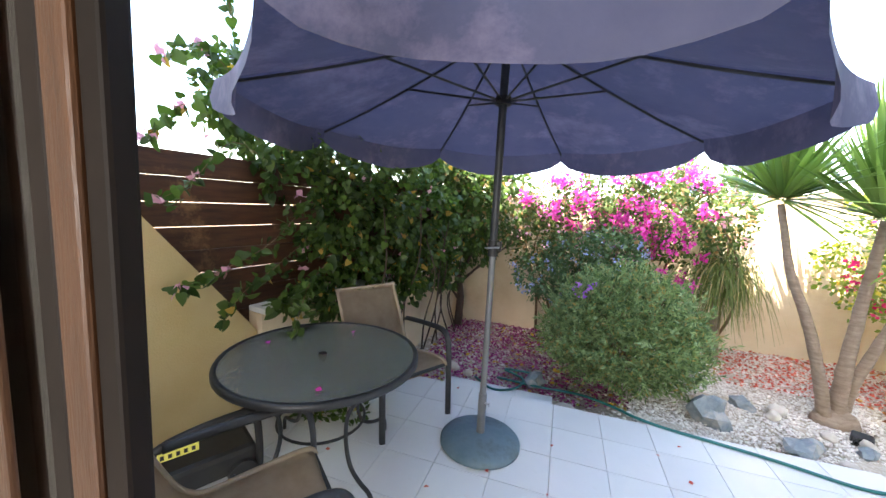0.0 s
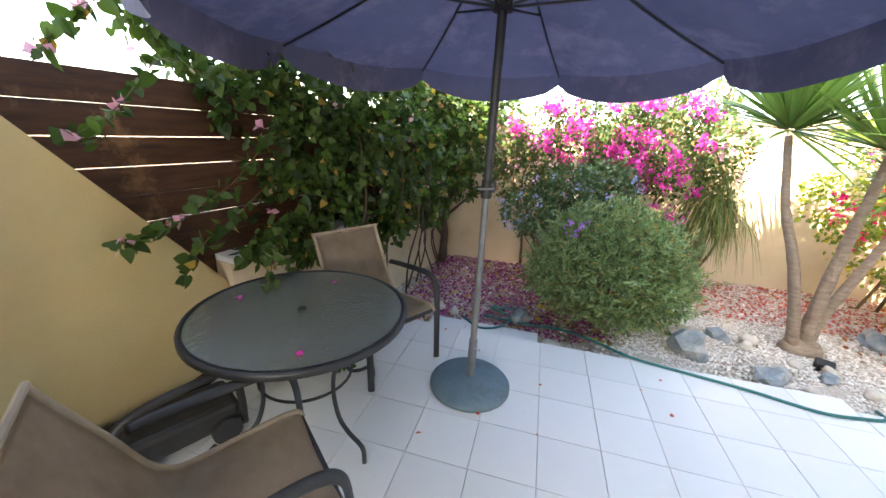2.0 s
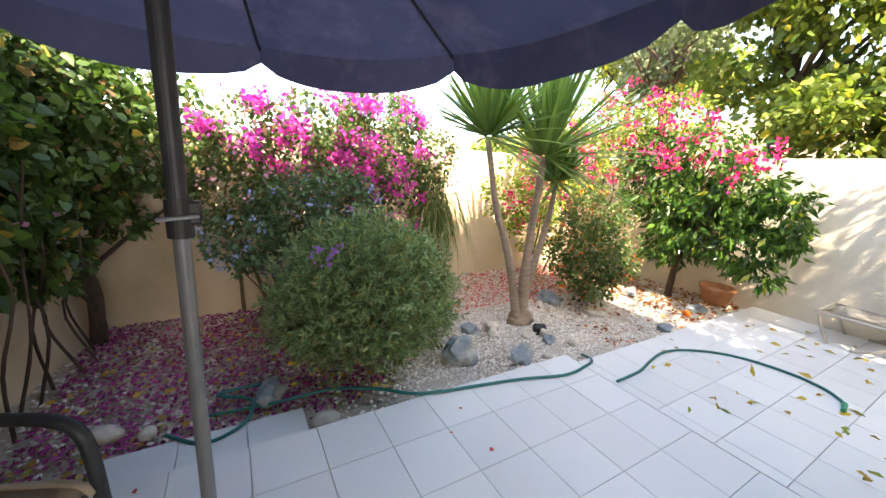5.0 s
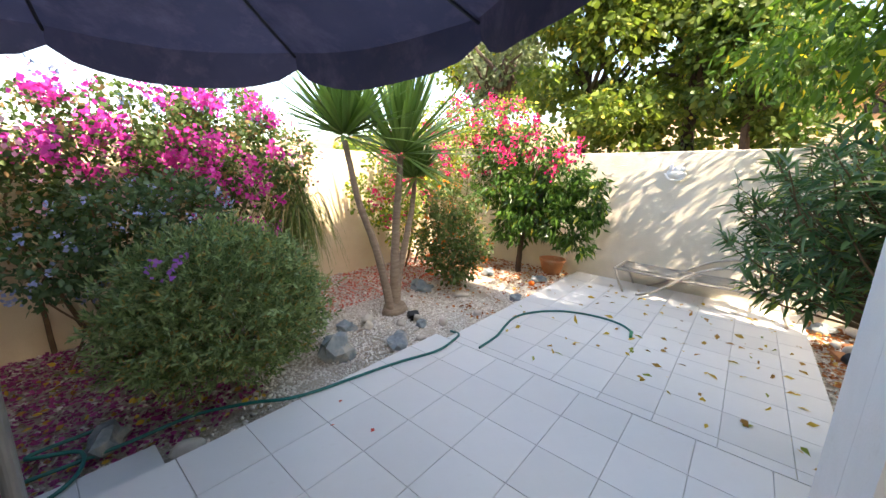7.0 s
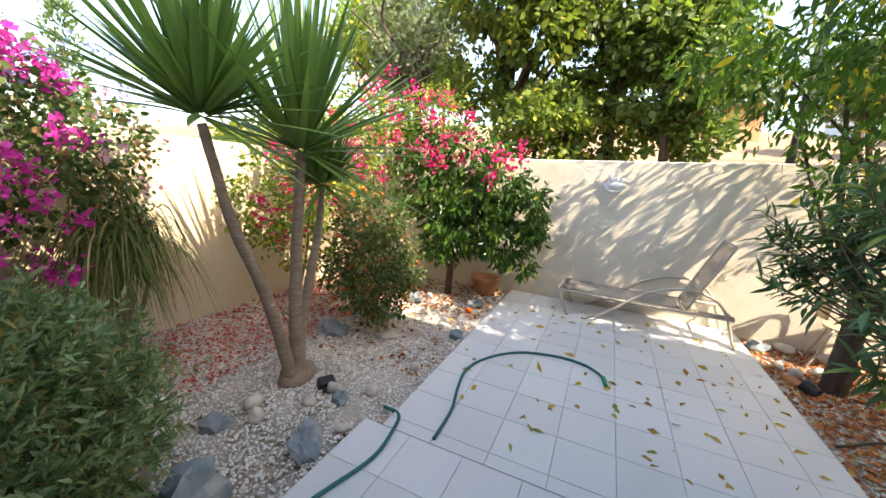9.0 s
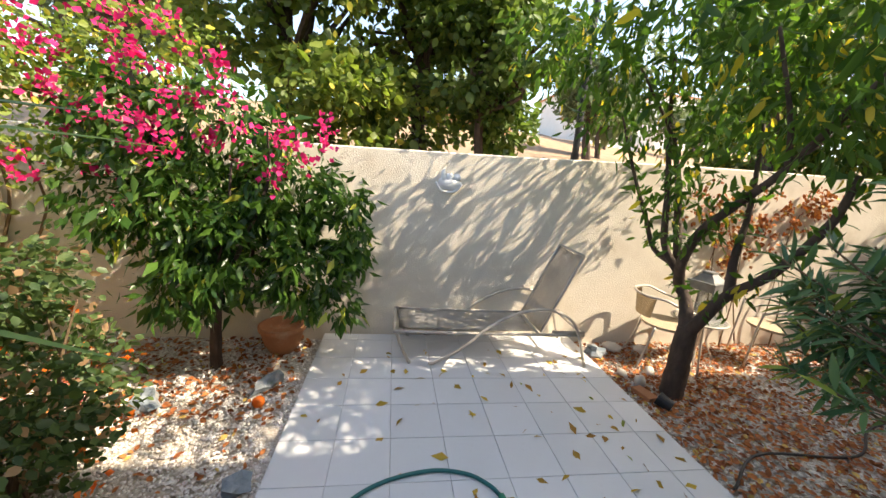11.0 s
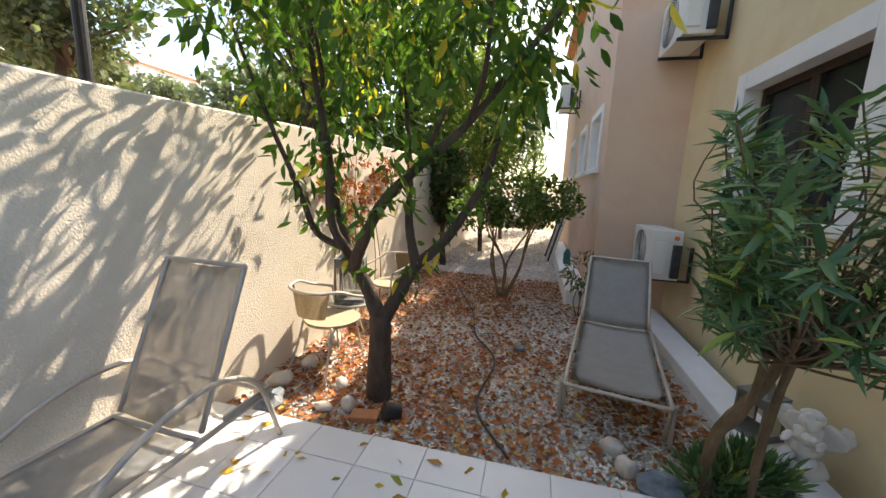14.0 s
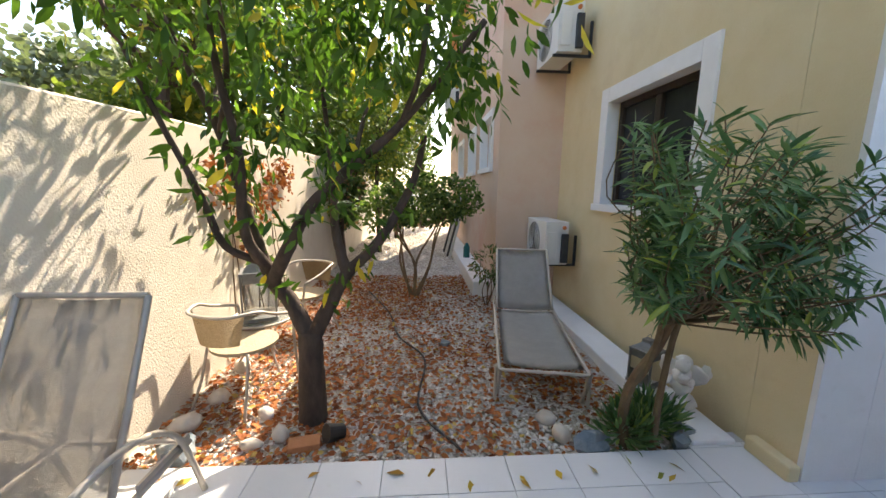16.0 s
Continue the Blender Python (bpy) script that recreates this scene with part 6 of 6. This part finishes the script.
def ac_unit(x, y, z, label):
    t = thing("air_conditioner", pose(x, y, z), label, "air conditioner", group="outdoor air conditioners")
    def bar(nm, *q, mat=ACWHITE, lab="", bv=0.008):
        k = bmesh.new()
        box(k, *q, bv)
        return part(nm, k, mat, t, lab)
    bar("case", 0.06, 0.34, -0.36, 0.36, 0.0, 0.52)
    k = bmesh.new()
    for i in range(9):
        r = 0.045 + 0.022 * i
        pts = [(0.345, -0.07 + r * math.cos(a), 0.26 + r * math.sin(a)) for a in np.linspace(0, 2 * math.pi, 29)]
        tube(k, pts, 0.003, n=4, steps=1)
    part("fan_grille", k, ACWHITE, t, "round wire fan grille")
    k = bmesh.new()
    cyl(k, (0.335, -0.07, 0.26), (0.343, -0.07, 0.26), 0.225, n=32)
    part("fan_opening", k, DARK, t, "dark fan opening")
    bar("side_cover", 0.20, 0.32, 0.361, 0.375, 0.06, 0.40, lab="plastic valve cover")
    bar("pipe_cover", 0.07, 0.15, 0.361, 0.41, 0.03, 0.38, mat=STEEL, lab="dark insulated pipes")
    k = bmesh.new()
    cyl(k, (0.12, 0.361, 0.45), (0.12, 0.385, 0.45), 0.022, n=16)
    part("cap", k, RUST, t, "orange cap")
    for sy in (-0.28, 0.28):
        bar("bracket", -0.078, 0.36, sy - 0.015, sy + 0.015, -0.03, -0.002, mat=STEEL, bv=0.002)
        bar("bracket", -0.078, -0.05, sy - 0.015, sy + 0.015, -0.03, 0.35, mat=STEEL, bv=0.002)
    return t


ac_unit(SIDE_X + 0.08, -4.46, 0.55, "white outdoor air conditioner low on the yellow wall")
ac_unit(SIDE_X + 0.08, -4.46, 2.95, "white outdoor air conditioner high on the yellow wall")
ac_unit(PINK_X + 0.08, -9.0, 3.25, "white outdoor air conditioner high on the salmon wall")

# wall ornament
b_ = bmesh.new()
rounded(b_, (-0.03, 0.0, -0.03), (0.035, 0.13, 0.07), 3, 0.15, 2)
rounded(b_, (-0.035, 0.07, 0.05), (0.03, 0.03, 0.075), 2, 0.1, 3)
rounded(b_, (-0.035, -0.08, 0.04), (0.025, 0.045, 0.04), 2, 0.2, 5)
rounded(b_, (-0.035, 0.0, 0.03), (0.03, 0.05, 0.05), 2, 0.2, 6)
tube(b_, [(-0.03, -0.14, -0.03), (-0.035, -0.08, -0.10), (-0.035, 0.0, -0.12), (-0.035, 0.09, -0.10), (-0.03, 0.15, -0.02)], 0.014, n=8)
solid("wall_ornament", b_, WHITE, "pale plaster bird-bath ornament on the end wall", "ornament", smooth=True, m=pose(WALL_X, -0.24, 1.545) @ Matrix.Diagonal((0.9, 0.85, 0.85, 1)))

# ---- small things on the terrace ----
b_ = bmesh.new()
HL = [(-0.55, 1.55, -0.14), (-0.15, 1.50, -0.13), (0.2, 1.45, -0.10), (0.45, 1.22, -0.03), (0.60, 1.035, 0.012), (0.78, 0.97, 0.012), (1.08, 0.915, 0.012), (1.4, 0.85, 0.012), (1.74, 0.755, 0.012), (1.98, 0.775, 0.012), (2.13, 0.83, 0.0), (2.2, 0.98, -0.04)]
tube(b_, HL, 0.011, n=8, steps=8)
solid("garden_hose", b_, HOSE, "green garden hose lying along the terrace edge", "hose", smooth=True)
t_ = thing("hose_end", pose(0, 0, 0), "loose length of green hose curled on the patio tiles", "hose")
b_ = bmesh.new()
tube(b_, [(2.03, 0.53, 0.012), (2.20, 0.535, 0.012), (2.36, 0.55, 0.012), (2.56, 0.60, 0.012), (2.80, 0.64, 0.012), (3.02, 0.60, 0.012), (3.25, 0.46, 0.012), (3.40, 0.27, 0.012), (3.47, 0.0, 0.012), (3.44, -0.2, 0.012), (3.36, -0.31, 0.012), (3.28, -0.36, 0.012)], 0.011, n=8, steps=8)
part("hose", b_, HOSE, t_, "dark green hose", smooth=True)
b_ = bmesh.new()
cyl(b_, (3.29, -0.355, 0.018), (3.17, -0.375, 0.018), 0.017, 0.014, n=12)
part("connector", b_, GREENP, t_, "green plastic connector")
b_ = bmesh.new()
tube(b_, [(-0.75, 1.45, -0.13), (-0.55, 1.30, -0.14), (-0.35, 1.38, -0.13), (-0.30, 1.60, -0.13), (-0.5, 1.75, -0.13), (-0.15, 1.75, -0.12)], 0.011, n=8, steps=8)
solid("coiled_hose", b_, HOSE, "dark hose coiled on the step and petals", "hose", smooth=True)
b_ = bmesh.new()
tube(b_, [(3.3, -1.75, -0.04), (3.55, -2.2, -0.04), (3.50, -2.9, -0.04), (3.75, -3.4, -0.04), (3.9, -4.1, -0.04), (4.25, -5.0, -0.04)], 0.009, n=6, steps=8)
solid("irrigation_pipe", b_, BLACKP, "thin black irrigation pipe on the gravel", "pipe", smooth=True)

# black machine stored under the sloping wall
mw = thing("lawn_mower", pose(-1.78, -0.66, 0, 0, 0, 62), "black folded garden machine against the sloping wall", "mower")
b_ = bmesh.new()
box(b_, -0.28, 0.28, -0.13, 0.13, 0.06, 0.20, 0.03)
part("body", b_, BLACKP, mw, "black plastic body", smooth=False)
b_ = bmesh.new()
tube(b_, [(-0.20, -0.16, 0.12), (-0.22, -0.17, 0.30), (-0.12, -0.17, 0.39), (0.15, -0.16, 0.42), (0.26, -0.14, 0.38), (0.29, -0.12, 0.2), (0.29, -0.12, 0.05)], 0.02, n=8)
part("handle", b_, BLACKP, mw, "black tube handle", smooth=True)
b_ = bmesh.new()
box(b_, -0.16, 0.0, -0.196, -0.188, 0.325, 0.365, 0.002)
part("label", b_, LABEL, mw, "yellow sticker with small print")
b_ = bmesh.new()
for k in range(5):
    box(b_, -0.15 + 0.03 * k, -0.135 + 0.03 * k, -0.199, -0.1965, 0.335, 0.355)
part("print_bar", b_, BLACKP, mw)
for sx in (-1, 1):
    for sy in (-1, 1):
        b_ = bmesh.new()
        cyl(b_, (sx * 0.2, sy * 0.12, 0.07), (sx * 0.2, sy * 0.16, 0.07), 0.07, n=20)
        part("wheel", b_, BLACKP, mw)
b_ = bmesh.new()
bmesh.ops.create_cone(b_, cap_ends=False, segments=24, radius1=0.07, radius2=0.09, depth=0.16, matrix=Matrix.Translation((0, 0, 0.08)))
bmesh.ops.create_cone(b_, cap_ends=True, segments=24, radius1=0.065, radius2=0.065, depth=0.01, matrix=Matrix.Translation((0, 0, 0.006)))
bmesh.ops.solidify(b_, geom=b_.faces[:], thickness=0.004)
solid("bucket", b_, GREENP, "small green plastic bucket by the sloping wall", "bucket", m=pose(-1.90, -0.80, 0))

# pot
b_ = bmesh.new()
prof = [(0.10, 0.0), (0.155, 0.10), (0.185, 0.22), (0.20, 0.23), (0.20, 0.265), (0.175, 0.265), (0.165, 0.20), (0.0, 0.19)]
rg = [[b_.verts.new((r * math.cos(2 * math.pi * k / 32), r * math.sin(2 * math.pi * k / 32), z)) for k in range(32)] for r, z in prof[:-1]]
for a_, c_ in zip(rg, rg[1:]):
    for k in range(32):
        b_.faces.new((a_[k], a_[(k + 1) % 32], c_[(k + 1) % 32], c_[k]))
b_.faces.new(rg[0][::-1]), b_.faces.new(rg[-1])
solid("plant_pot", b_, TERRA, "terracotta pot at the foot of the citrus tree", "pot", smooth=True, m=pose(4.97, 1.19, -0.08))

# solar lamp under the yucca
sl = thing("solar_lamp", pose(2.22, 1.52, -0.115, 0, 0, -30), "small black solar spot lamp under the yucca", "lamp")
b_ = bmesh.new()
box(b_, -0.06, 0.06, -0.04, 0.04, 0.04, 0.13, 0.015, Matrix.Rotation(0.35, 4, "X"))
part("head", b_, BLACKP, sl, "black plastic head")
b_ = bmesh.new()
box(b_, -0.045, 0.045, -0.093, -0.090, 0.045, 0.105, 0.002)
part("lens", b_, PANE, sl, "pale lens")
b_ = bmesh.new()
cyl(b_, (0, 0, -0.03), (0, 0, 0.05), 0.015, n=8)
part("spike", b_, BLACKP, sl)
sl2 = thing("solar_lamp", pose(4.06, -1.92, -0.07, 0, 0, 20), "small black garden spot lamp at the peach trunk", "lamp")
b_ = bmesh.new()
cyl(b_, (-0.05, 0, 0.05), (0.05, 0.03, 0.08), 0.045, 0.055, n=16)
box(b_, -0.02, 0.02, -0.02, 0.02, -0.03, 0.05)
part("head", b_, BLACKP, sl2)

# rocks
ROCKS = [(1.20, 1.34, 0.16, 0.10, 0.17, 0), (1.70, 1.19, 0.17, 0.10, 0.06, 0), (2.93, 2.05, 0.16, 0.10, 0.09, 0), (1.56, 1.75, 0.10, 0.07, 0.06, 0), (1.80, 1.74, 0.09, 0.07, 0.07, 1), (1.72, 1.62, 0.09, 0.06, 0.06, 1), (1.99, 1.45, 0.07, 0.06, 0.05, 1), (1.90, 1.08, 0.07, 0.05, 0.04, 1),
         (2.30, 1.16, 0.07, 0.06, 0.06, 1), (2.12, 1.30, 0.07, 0.06, 0.05, 0), (2.20, 1.42, 0.08, 0.05, 0.05, 1), (4.50, 2.22, 0.15, 0.10, 0.10, 1), (4.15, 1.82, 0.12, 0.09, 0.09, 0), (4.39, 1.13, 0.06, 0.18, 0.07, 0), (3.48, 1.0, 0.08, 0.08, 0.06, 0), (0.10, 1.22, 0.12, 0.09, 0.07, 1),
         (-0.2, 1.62, 0.13, 0.09, 0.10, 0), (2.75, 1.05, 0.07, 0.06, 0.05, 1), (3.1, 1.55, 0.15, 0.08, 0.05, 1), (-1.05, 1.62, 0.12, 0.09, 0.08, 1), (-0.85, 1.55, 0.07, 0.06, 0.06, 1), (4.88, -1.80, 0.12, 0.09, 0.09, 0), (4.38, -1.93, 0.09, 0.06, 0.08, 1), (4.52, -1.86, 0.10, 0.05, 0.05, 1),
         (5.0, -2.05, 0.12, 0.10, 0.08, 1), (4.95, -2.35, 0.10, 0.09, 0.07, 1), (4.55, -2.15, 0.09, 0.06, 0.06, 1), (2.52, -1.76, 0.13, 0.07, 0.10, 0), (1.98, -1.77, 0.12, 0.07, 0.09, 0), (2.68, -1.86, 0.09, 0.07, 0.08, 1), (2.72, -2.02, 0.09, 0.07, 0.07, 1), (3.3, -3.2, 0.06, 0.05, 0.05, 0), (3.35, -4.6, 0.09, 0.05, 0.05, 1), (5.0, -2.8, 0.12, 0.09, 0.08, 1)]
for k, (x, y, a_, c_, h_, dark) in enumerate(ROCKS):
    b_ = bmesh.new()
    rounded(b_, (0, 0, 0), (a_ * (0.72 if dark else 0.92), c_ * (0.72 if dark else 0.92), h_ * (0.7 if dark else 0.85)), 3 if dark else 2, 0.42 if not dark else 0.12, k * 3.1)
    solid("rock", b_, ROCKPALE if dark else ROCKBLUE, "smooth pale river stone in the gravel" if dark else "rough blue-grey rock in the gravel", "rock", "garden rocks", smooth=bool(dark), m=pose(x, y, bed_z(x, y) + h_ * 0.45, 0, 0, (k * 47) % 180))

# boards and bottle by the salmon wall
for k in range(4):
    b_ = bmesh.new()
    box(b_, -0.02, 0.02, -0.06, 0.06, 0, 1.2 + 0.1 * k, 0.004)
    solid("plank", b_, PLANKS if k % 2 == 0 else BLACKP, "pale plank leaning on the salmon wall" if k % 2 == 0 else "black plank leaning on the salmon wall", "plank", "leaning planks", m=pose(PINK_X + 0.40 + 0.02 * k, -7.6 - 0.28 * k, 0.16 if k < 0 else -0.06, 0, -14, 0))
b_ = bmesh.new()
cyl(b_, (0, 0, 0), (0, 0, 0.2), 0.06, n=16)
cyl(b_, (0, 0, 0.2), (0, 0, 0.27), 0.055, 0.02, n=16)
solid("bottle", b_, HOSE, "blue-green plastic bottle on the plinth", "bottle", smooth=False, m=pose(PINK_X + 0.16, -6.6, 0.162))

# lamp post, poles and buildings beyond the wall
lp = thing("street_lamp", pose(7.2, -2.45, 0.8), "black street lamp post behind the wall", "lamp post")
b_ = bmesh.new()
cyl(b_, (0, 0, 0), (0, 0, 1.25), 0.075, 0.06, n=12)
cyl(b_, (0, 0, 1.25), (0, 0, 4.2), 0.05, 0.045, n=12)
part("post", b_, BLACKP, lp, "black iron post")
up = thing("utility_pole", pose(24, 11, 1.5), "grey wooden utility pole in the distance", "pole")
b_ = bmesh.new()
cyl(b_, (0, 0, 0), (0, 0, 9), 0.14, 0.09, n=10)
part("post", b_, PLANKS, up)
b_ = bmesh.new()
box(b_, -0.9, 0.9, -0.05, 0.05, 8.2, 8.35)
part("crossarm", b_, PLANKS, up)


def far_house(x, y, w, d_, h, mat_, label):
    z = bank_z(x, y) - 0.3
    t = thing("house", pose(x, y, z), label, "house")
    b_ = bmesh.new()
    box(b_, 0, d_, -w / 2, w / 2, 0, h)
    part("wall", b_, mat_, t)
    b_ = bmesh.new()
    box(b_, -0.25, d_ + 0.25, -w / 2 - 0.25, w / 2 + 0.25, h + 0.002, h + 0.18)
    part("roof", b_, ROOFTILE, t)
    for k in range(max(2, int(w / 2.6))):
        yk = -w / 2 + (k + 0.5) * w / max(2, int(w / 2.6))
        b_ = bmesh.new()
        box(b_, -0.03, 0.0 - 0.002, yk - 0.45, yk + 0.45, h * 0.35, h * 0.72)
        part("window", b_, DARK, t, "dark window")
    return t


far_house(22, -1.5, 9, 6, 1.7, FARHOUSE, "low ochre house on the bank")
far_house(30, -17, 4.5, 5, 3.0, FARWHITE, "pale pink house among trees")
far_house(45, -24, 9, 8, 6.0, FARWHITE, "white distant apartment house")
far_house(48, -38, 8, 8, 7.0, FARWHITE, "white distant apartment house")
b_ = bmesh.new()
box(b_, -0.9, 0.9, -2.1, 2.1, 0.25, 0.85, 0.12)
box(b_, -0.75, 0.75, -1.2, 1.3, 0.86, 1.45, 0.2)
car = solid("car", b_, ACWHITE, "white car parked beyond the side yard", "car", m=pose(3.6, -19, -0.3))
for sx in (-0.8, 0.8):
    for sy in (-1.3, 1.3):
        b_ = bmesh.new()
        cyl(b_, (sx - 0.1, sy, 0.32), (sx + 0.1, sy, 0.32), 0.32, n=20)
        part("wheel", b_, BLACKP, car)

# ---- gravel, petals and leaves: countless small pieces ----
ICO = bmesh.new()
bmesh.ops.create_icosphere(ICO, subdivisions=1, radius=1)
ICO_V = np.array([v.co[:] for v in ICO.verts])
ICO_F = np.array([[v.index for v in f.verts] for f in ICO.faces])
ICO.free()


def gravel(name, at, size, label):
    n = len(at)
    sc = size * rng.uniform(0.5, 1.4, (n, 1)) * np.stack([rng.uniform(0.8, 1.4, n), rng.uniform(0.7, 1.1, n), rng.uniform(0.4, 0.7, n)], -1)
    a = rng.uniform(0, 2 * math.pi, n)
    v = ICO_V[None] * sc[:, None, :] * rng.uniform(0.8, 1.2, (n, len(ICO_V), 1))
    c, s = np.cos(a)[:, None], np.sin(a)[:, None]
    v = np.stack([v[..., 0] * c - v[..., 1] * s, v[..., 0] * s + v[..., 1] * c, v[..., 2]], -1) + at[:, None, :]
    f = ICO_F[None] + (np.arange(n) * len(ICO_V))[:, None, None]
    return sheet(v.reshape(-1, 3), f.reshape(-1, 3), name, PEBBLE, None, label, "gravel", "stuff")


def spots(x0, x1, y0, y1, n, lift=0.0):
    x, y = rng.uniform(x0, x1, n), rng.uniform(y0, y1, n)
    z = np.array([bed_z(a, b) for a, b in zip(x, y)]) + lift
    return np.stack([x, y, z], -1)


def not_paved(p):
    x, y = p[:, 0], p[:, 1]
    paved = ((y < 1.0) & (x < 2.02) & (y > -1.8)) | ((y < 0.88) & (y > -1.67)) | ((x > -1.05) & (x < 0.02) & (y < 1.42) & (y > 0)) | ((y < -1.6) & (x < SIDE_X + 0.44))
    return p[~paved]


g = not_paved(spots(0.6, 5.18, 0.86, 3.38, 36000))
gravel("gravel", g, 0.0100, "loose white gravel in the flower bed")
g = not_paved(spots(-1.7, 0.8, 0.99, 3.38, 2600))
gravel("gravel", g, 0.016, "loose white gravel under fallen petals")
g = not_paved(spots(1.9, 5.12, -6.5, -1.66, 36000))
gravel("gravel", g, 0.0112, "loose white gravel in the side yard")
g = not_paved(spots(1.9, 5.18, -13.5, -6.5, 7000))
gravel("gravel", g, 0.02, "loose white gravel in the side yard")


def litter(name, at, shape, size, mat_, label, wide=1.0, tilt=0.22):
    way = np.stack([rng.normal(size=len(at)), rng.normal(size=len(at)), rng.normal(0, tilt, len(at))], -1)
    v, f = scatter(shape, at, way, size * rng.uniform(0.6, 1.3, len(at)), wide, roll=0.5)
    return sheet(v, f, name, mat_, None, label, "fallen leaves", "stuff")


litter("fallen_petals", not_paved(spots(-1.45, 0.6, 1.3, 3.35, 5200, 0.012)), PETAL, 0.034, P_PURPLE, "purple fallen bracts covering the bed")
litter("fallen_petals", not_paved(spots(1.6, 4.6, 2.2, 3.35, 2600, 0.014)), PETAL, 0.032, P_RED, "red fallen petals along the wall foot")
litter("fallen_leaves", not_paved(np.vstack([spots(2.6, 5.15, 0.95, 3.3, 700, 0.014), spots(4.0, 5.15, 0.95, 3.3, 1000, 0.014)])), OVAL, 0.05, P_LEAF, "dry brown leaves on the gravel", 0.8)
yl = spots(1.95, 5.15, -6.0, -1.7, 17000, 0.016)
dens = np.array([noise.noise(Vector((p[0] * 0.9, p[1] * 0.9, 3.3))) for p in yl])
edge_ = np.clip((yl[:, 0] - 3.4) / 1.4, 0, 1) * 0.35 + np.clip((-yl[:, 1] - 2.6) / 2, 0, 1) * 0.2
litter("fallen_leaves", not_paved(yl[dens + edge_ > rng.uniform(-0.35, 0.45, len(yl))]), OVAL, 0.046, P_LEAF, "rust brown fallen leaves on the side yard gravel", 0.8)
pt = np.stack([rng.uniform(2.2, 5.0, 190), rng.uniform(-1.6, 0.75, 190), np.full(190, 0.006)], -1)
pt = pt[rng.random(190) < np.clip(0.95 - 0.45 * (pt[:, 1] + 1.0), 0.06, 1)]
litter("patio_leaves", pt, LANCE, 0.085, P_YELLOW, "yellow and brown leaves dropped on the patio tiles", 1.9, 0.12)
pt = np.stack([rng.uniform(-1.6, 1.9, 16), rng.uniform(-1.0, 0.9, 16), np.full(16, 0.005)], -1)
litter("patio_petals", pt, PETAL, 0.028, P_RED, "a few dry petals on the terrace tiles", 1.0, 0.1)
litter("table_petals", np.array([(-1.05, -0.62, 0.690), (-1.62, -0.30, 0.690), (-1.30, 0.10, 0.690)]), PETAL, 0.035, F_MAGENTA, "pink petals lying on the glass table", 1.0, 0.08)

litter("fallen_leaves", not_paved(spots(-1.45, 0.6, 1.3, 3.2, 420, 0.018)), OVAL, 0.045, P_YELLOW, "yellow and green leaves among the purple petals", 0.9)
b_ = bmesh.new()
rounded(b_, (0, 0, 0), (0.042, 0.042, 0.040), 3, 0.03, 1)
solid("orange", b_, F_ORANGE, "fallen orange fruit on the gravel", "fruit", smooth=True, m=pose(4.16, 1.12, -0.03))
b_ = bmesh.new()
box(b_, -0.09, 0.09, -0.05, 0.05, 0, 0.055, 0.006)
solid("brick", b_, TERRA, "weathered brick at the foot of the peach tree", "brick", m=pose(4.22, -1.86, -0.075, 0, 0, 12))
mp_ = plant("low_yellow_flower", -1.55, 0.05, "low green plant with yellow flowers at the terrace edge", "plant")
at_, d_ = in_blobs([(-1.62, 0.10, 0.10, 0.20, 0.10, 0.10), (-1.35, 0.16, 0.08, 0.12, 0.08, 0.08)], 260, 0.3)
at_[:, 2] = np.maximum(at_[:, 2], 0.012)
v_, f_ = scatter(OVAL, at_, d_ + np.array((0, 0, 0.4)), 0.05, 1.1)
sheet(v_, f_, "foliage", L_VINE, mp_, "small green leaves", kind="stuff")
blossoms("blossom", mp_, P_YELLOW, at_[:26] + np.array((0, 0, 0.03)), 6, 0.012, 0.03, "yellow flowers")

# ---- tiles, piece by piece ----
TILE_MESH = {}


def tile_mesh(w, d):
    key = (round(w, 3), round(d, 3))
    if key not in TILE_MESH:
        k = bmesh.new()
        g_ = 0.0016
        vs = []
        for inset, z in ((g_, -0.011), (g_, -0.0015), (g_ + 0.002, 0.0)):
            vs.append([k.verts.new((x, y, z)) for x, y in ((inset, inset), (w - inset, inset), (w - inset, d - inset), (inset, d - inset))])
        k.faces.new(vs[2])
        for a_, c_ in zip(vs, vs[1:]):
            for i in range(4):
                k.faces.new((a_[i], a_[(i + 1) % 4], c_[(i + 1) % 4], c_[i]))
        TILE_MESH[key] = mesh_of("tile", k, TILE)
    return TILE_MESH[key]


def lay(parent, xs, ys, z=0.0):
    for x0, x1 in zip(xs, xs[1:]):
        for y0, y1 in zip(ys, ys[1:]):
            ob = new("tile", tile_mesh(x1 - x0, y1 - y0))
            ob.location = (x0, y0, z + 0.0006 * (rng.random() - 0.5))
            ob.parent = parent


def lines(a, b, start, step=S):
    out = [a]
    k = math.ceil((a - start) / step + 1e-6)
    while start + k * step < b - 0.02:
        if start + k * step > a + 0.02:
            out.append(start + k * step)
        k += 1
    return out + [b]


lay(floor_near, lines(-2.03, 6 * S, 0.0), lines(-1.70, 0.99, 0.0))
lay(floor_far, lines(6 * S + 0.004, WALL_X - 0.012, 3.74, 0.328), lines(-1.66, 0.865, 0.215, 0.328))
lay(floor_step, [-1.02, -0.68, -0.34, -0.01], [0.994, 1.40], -0.147)
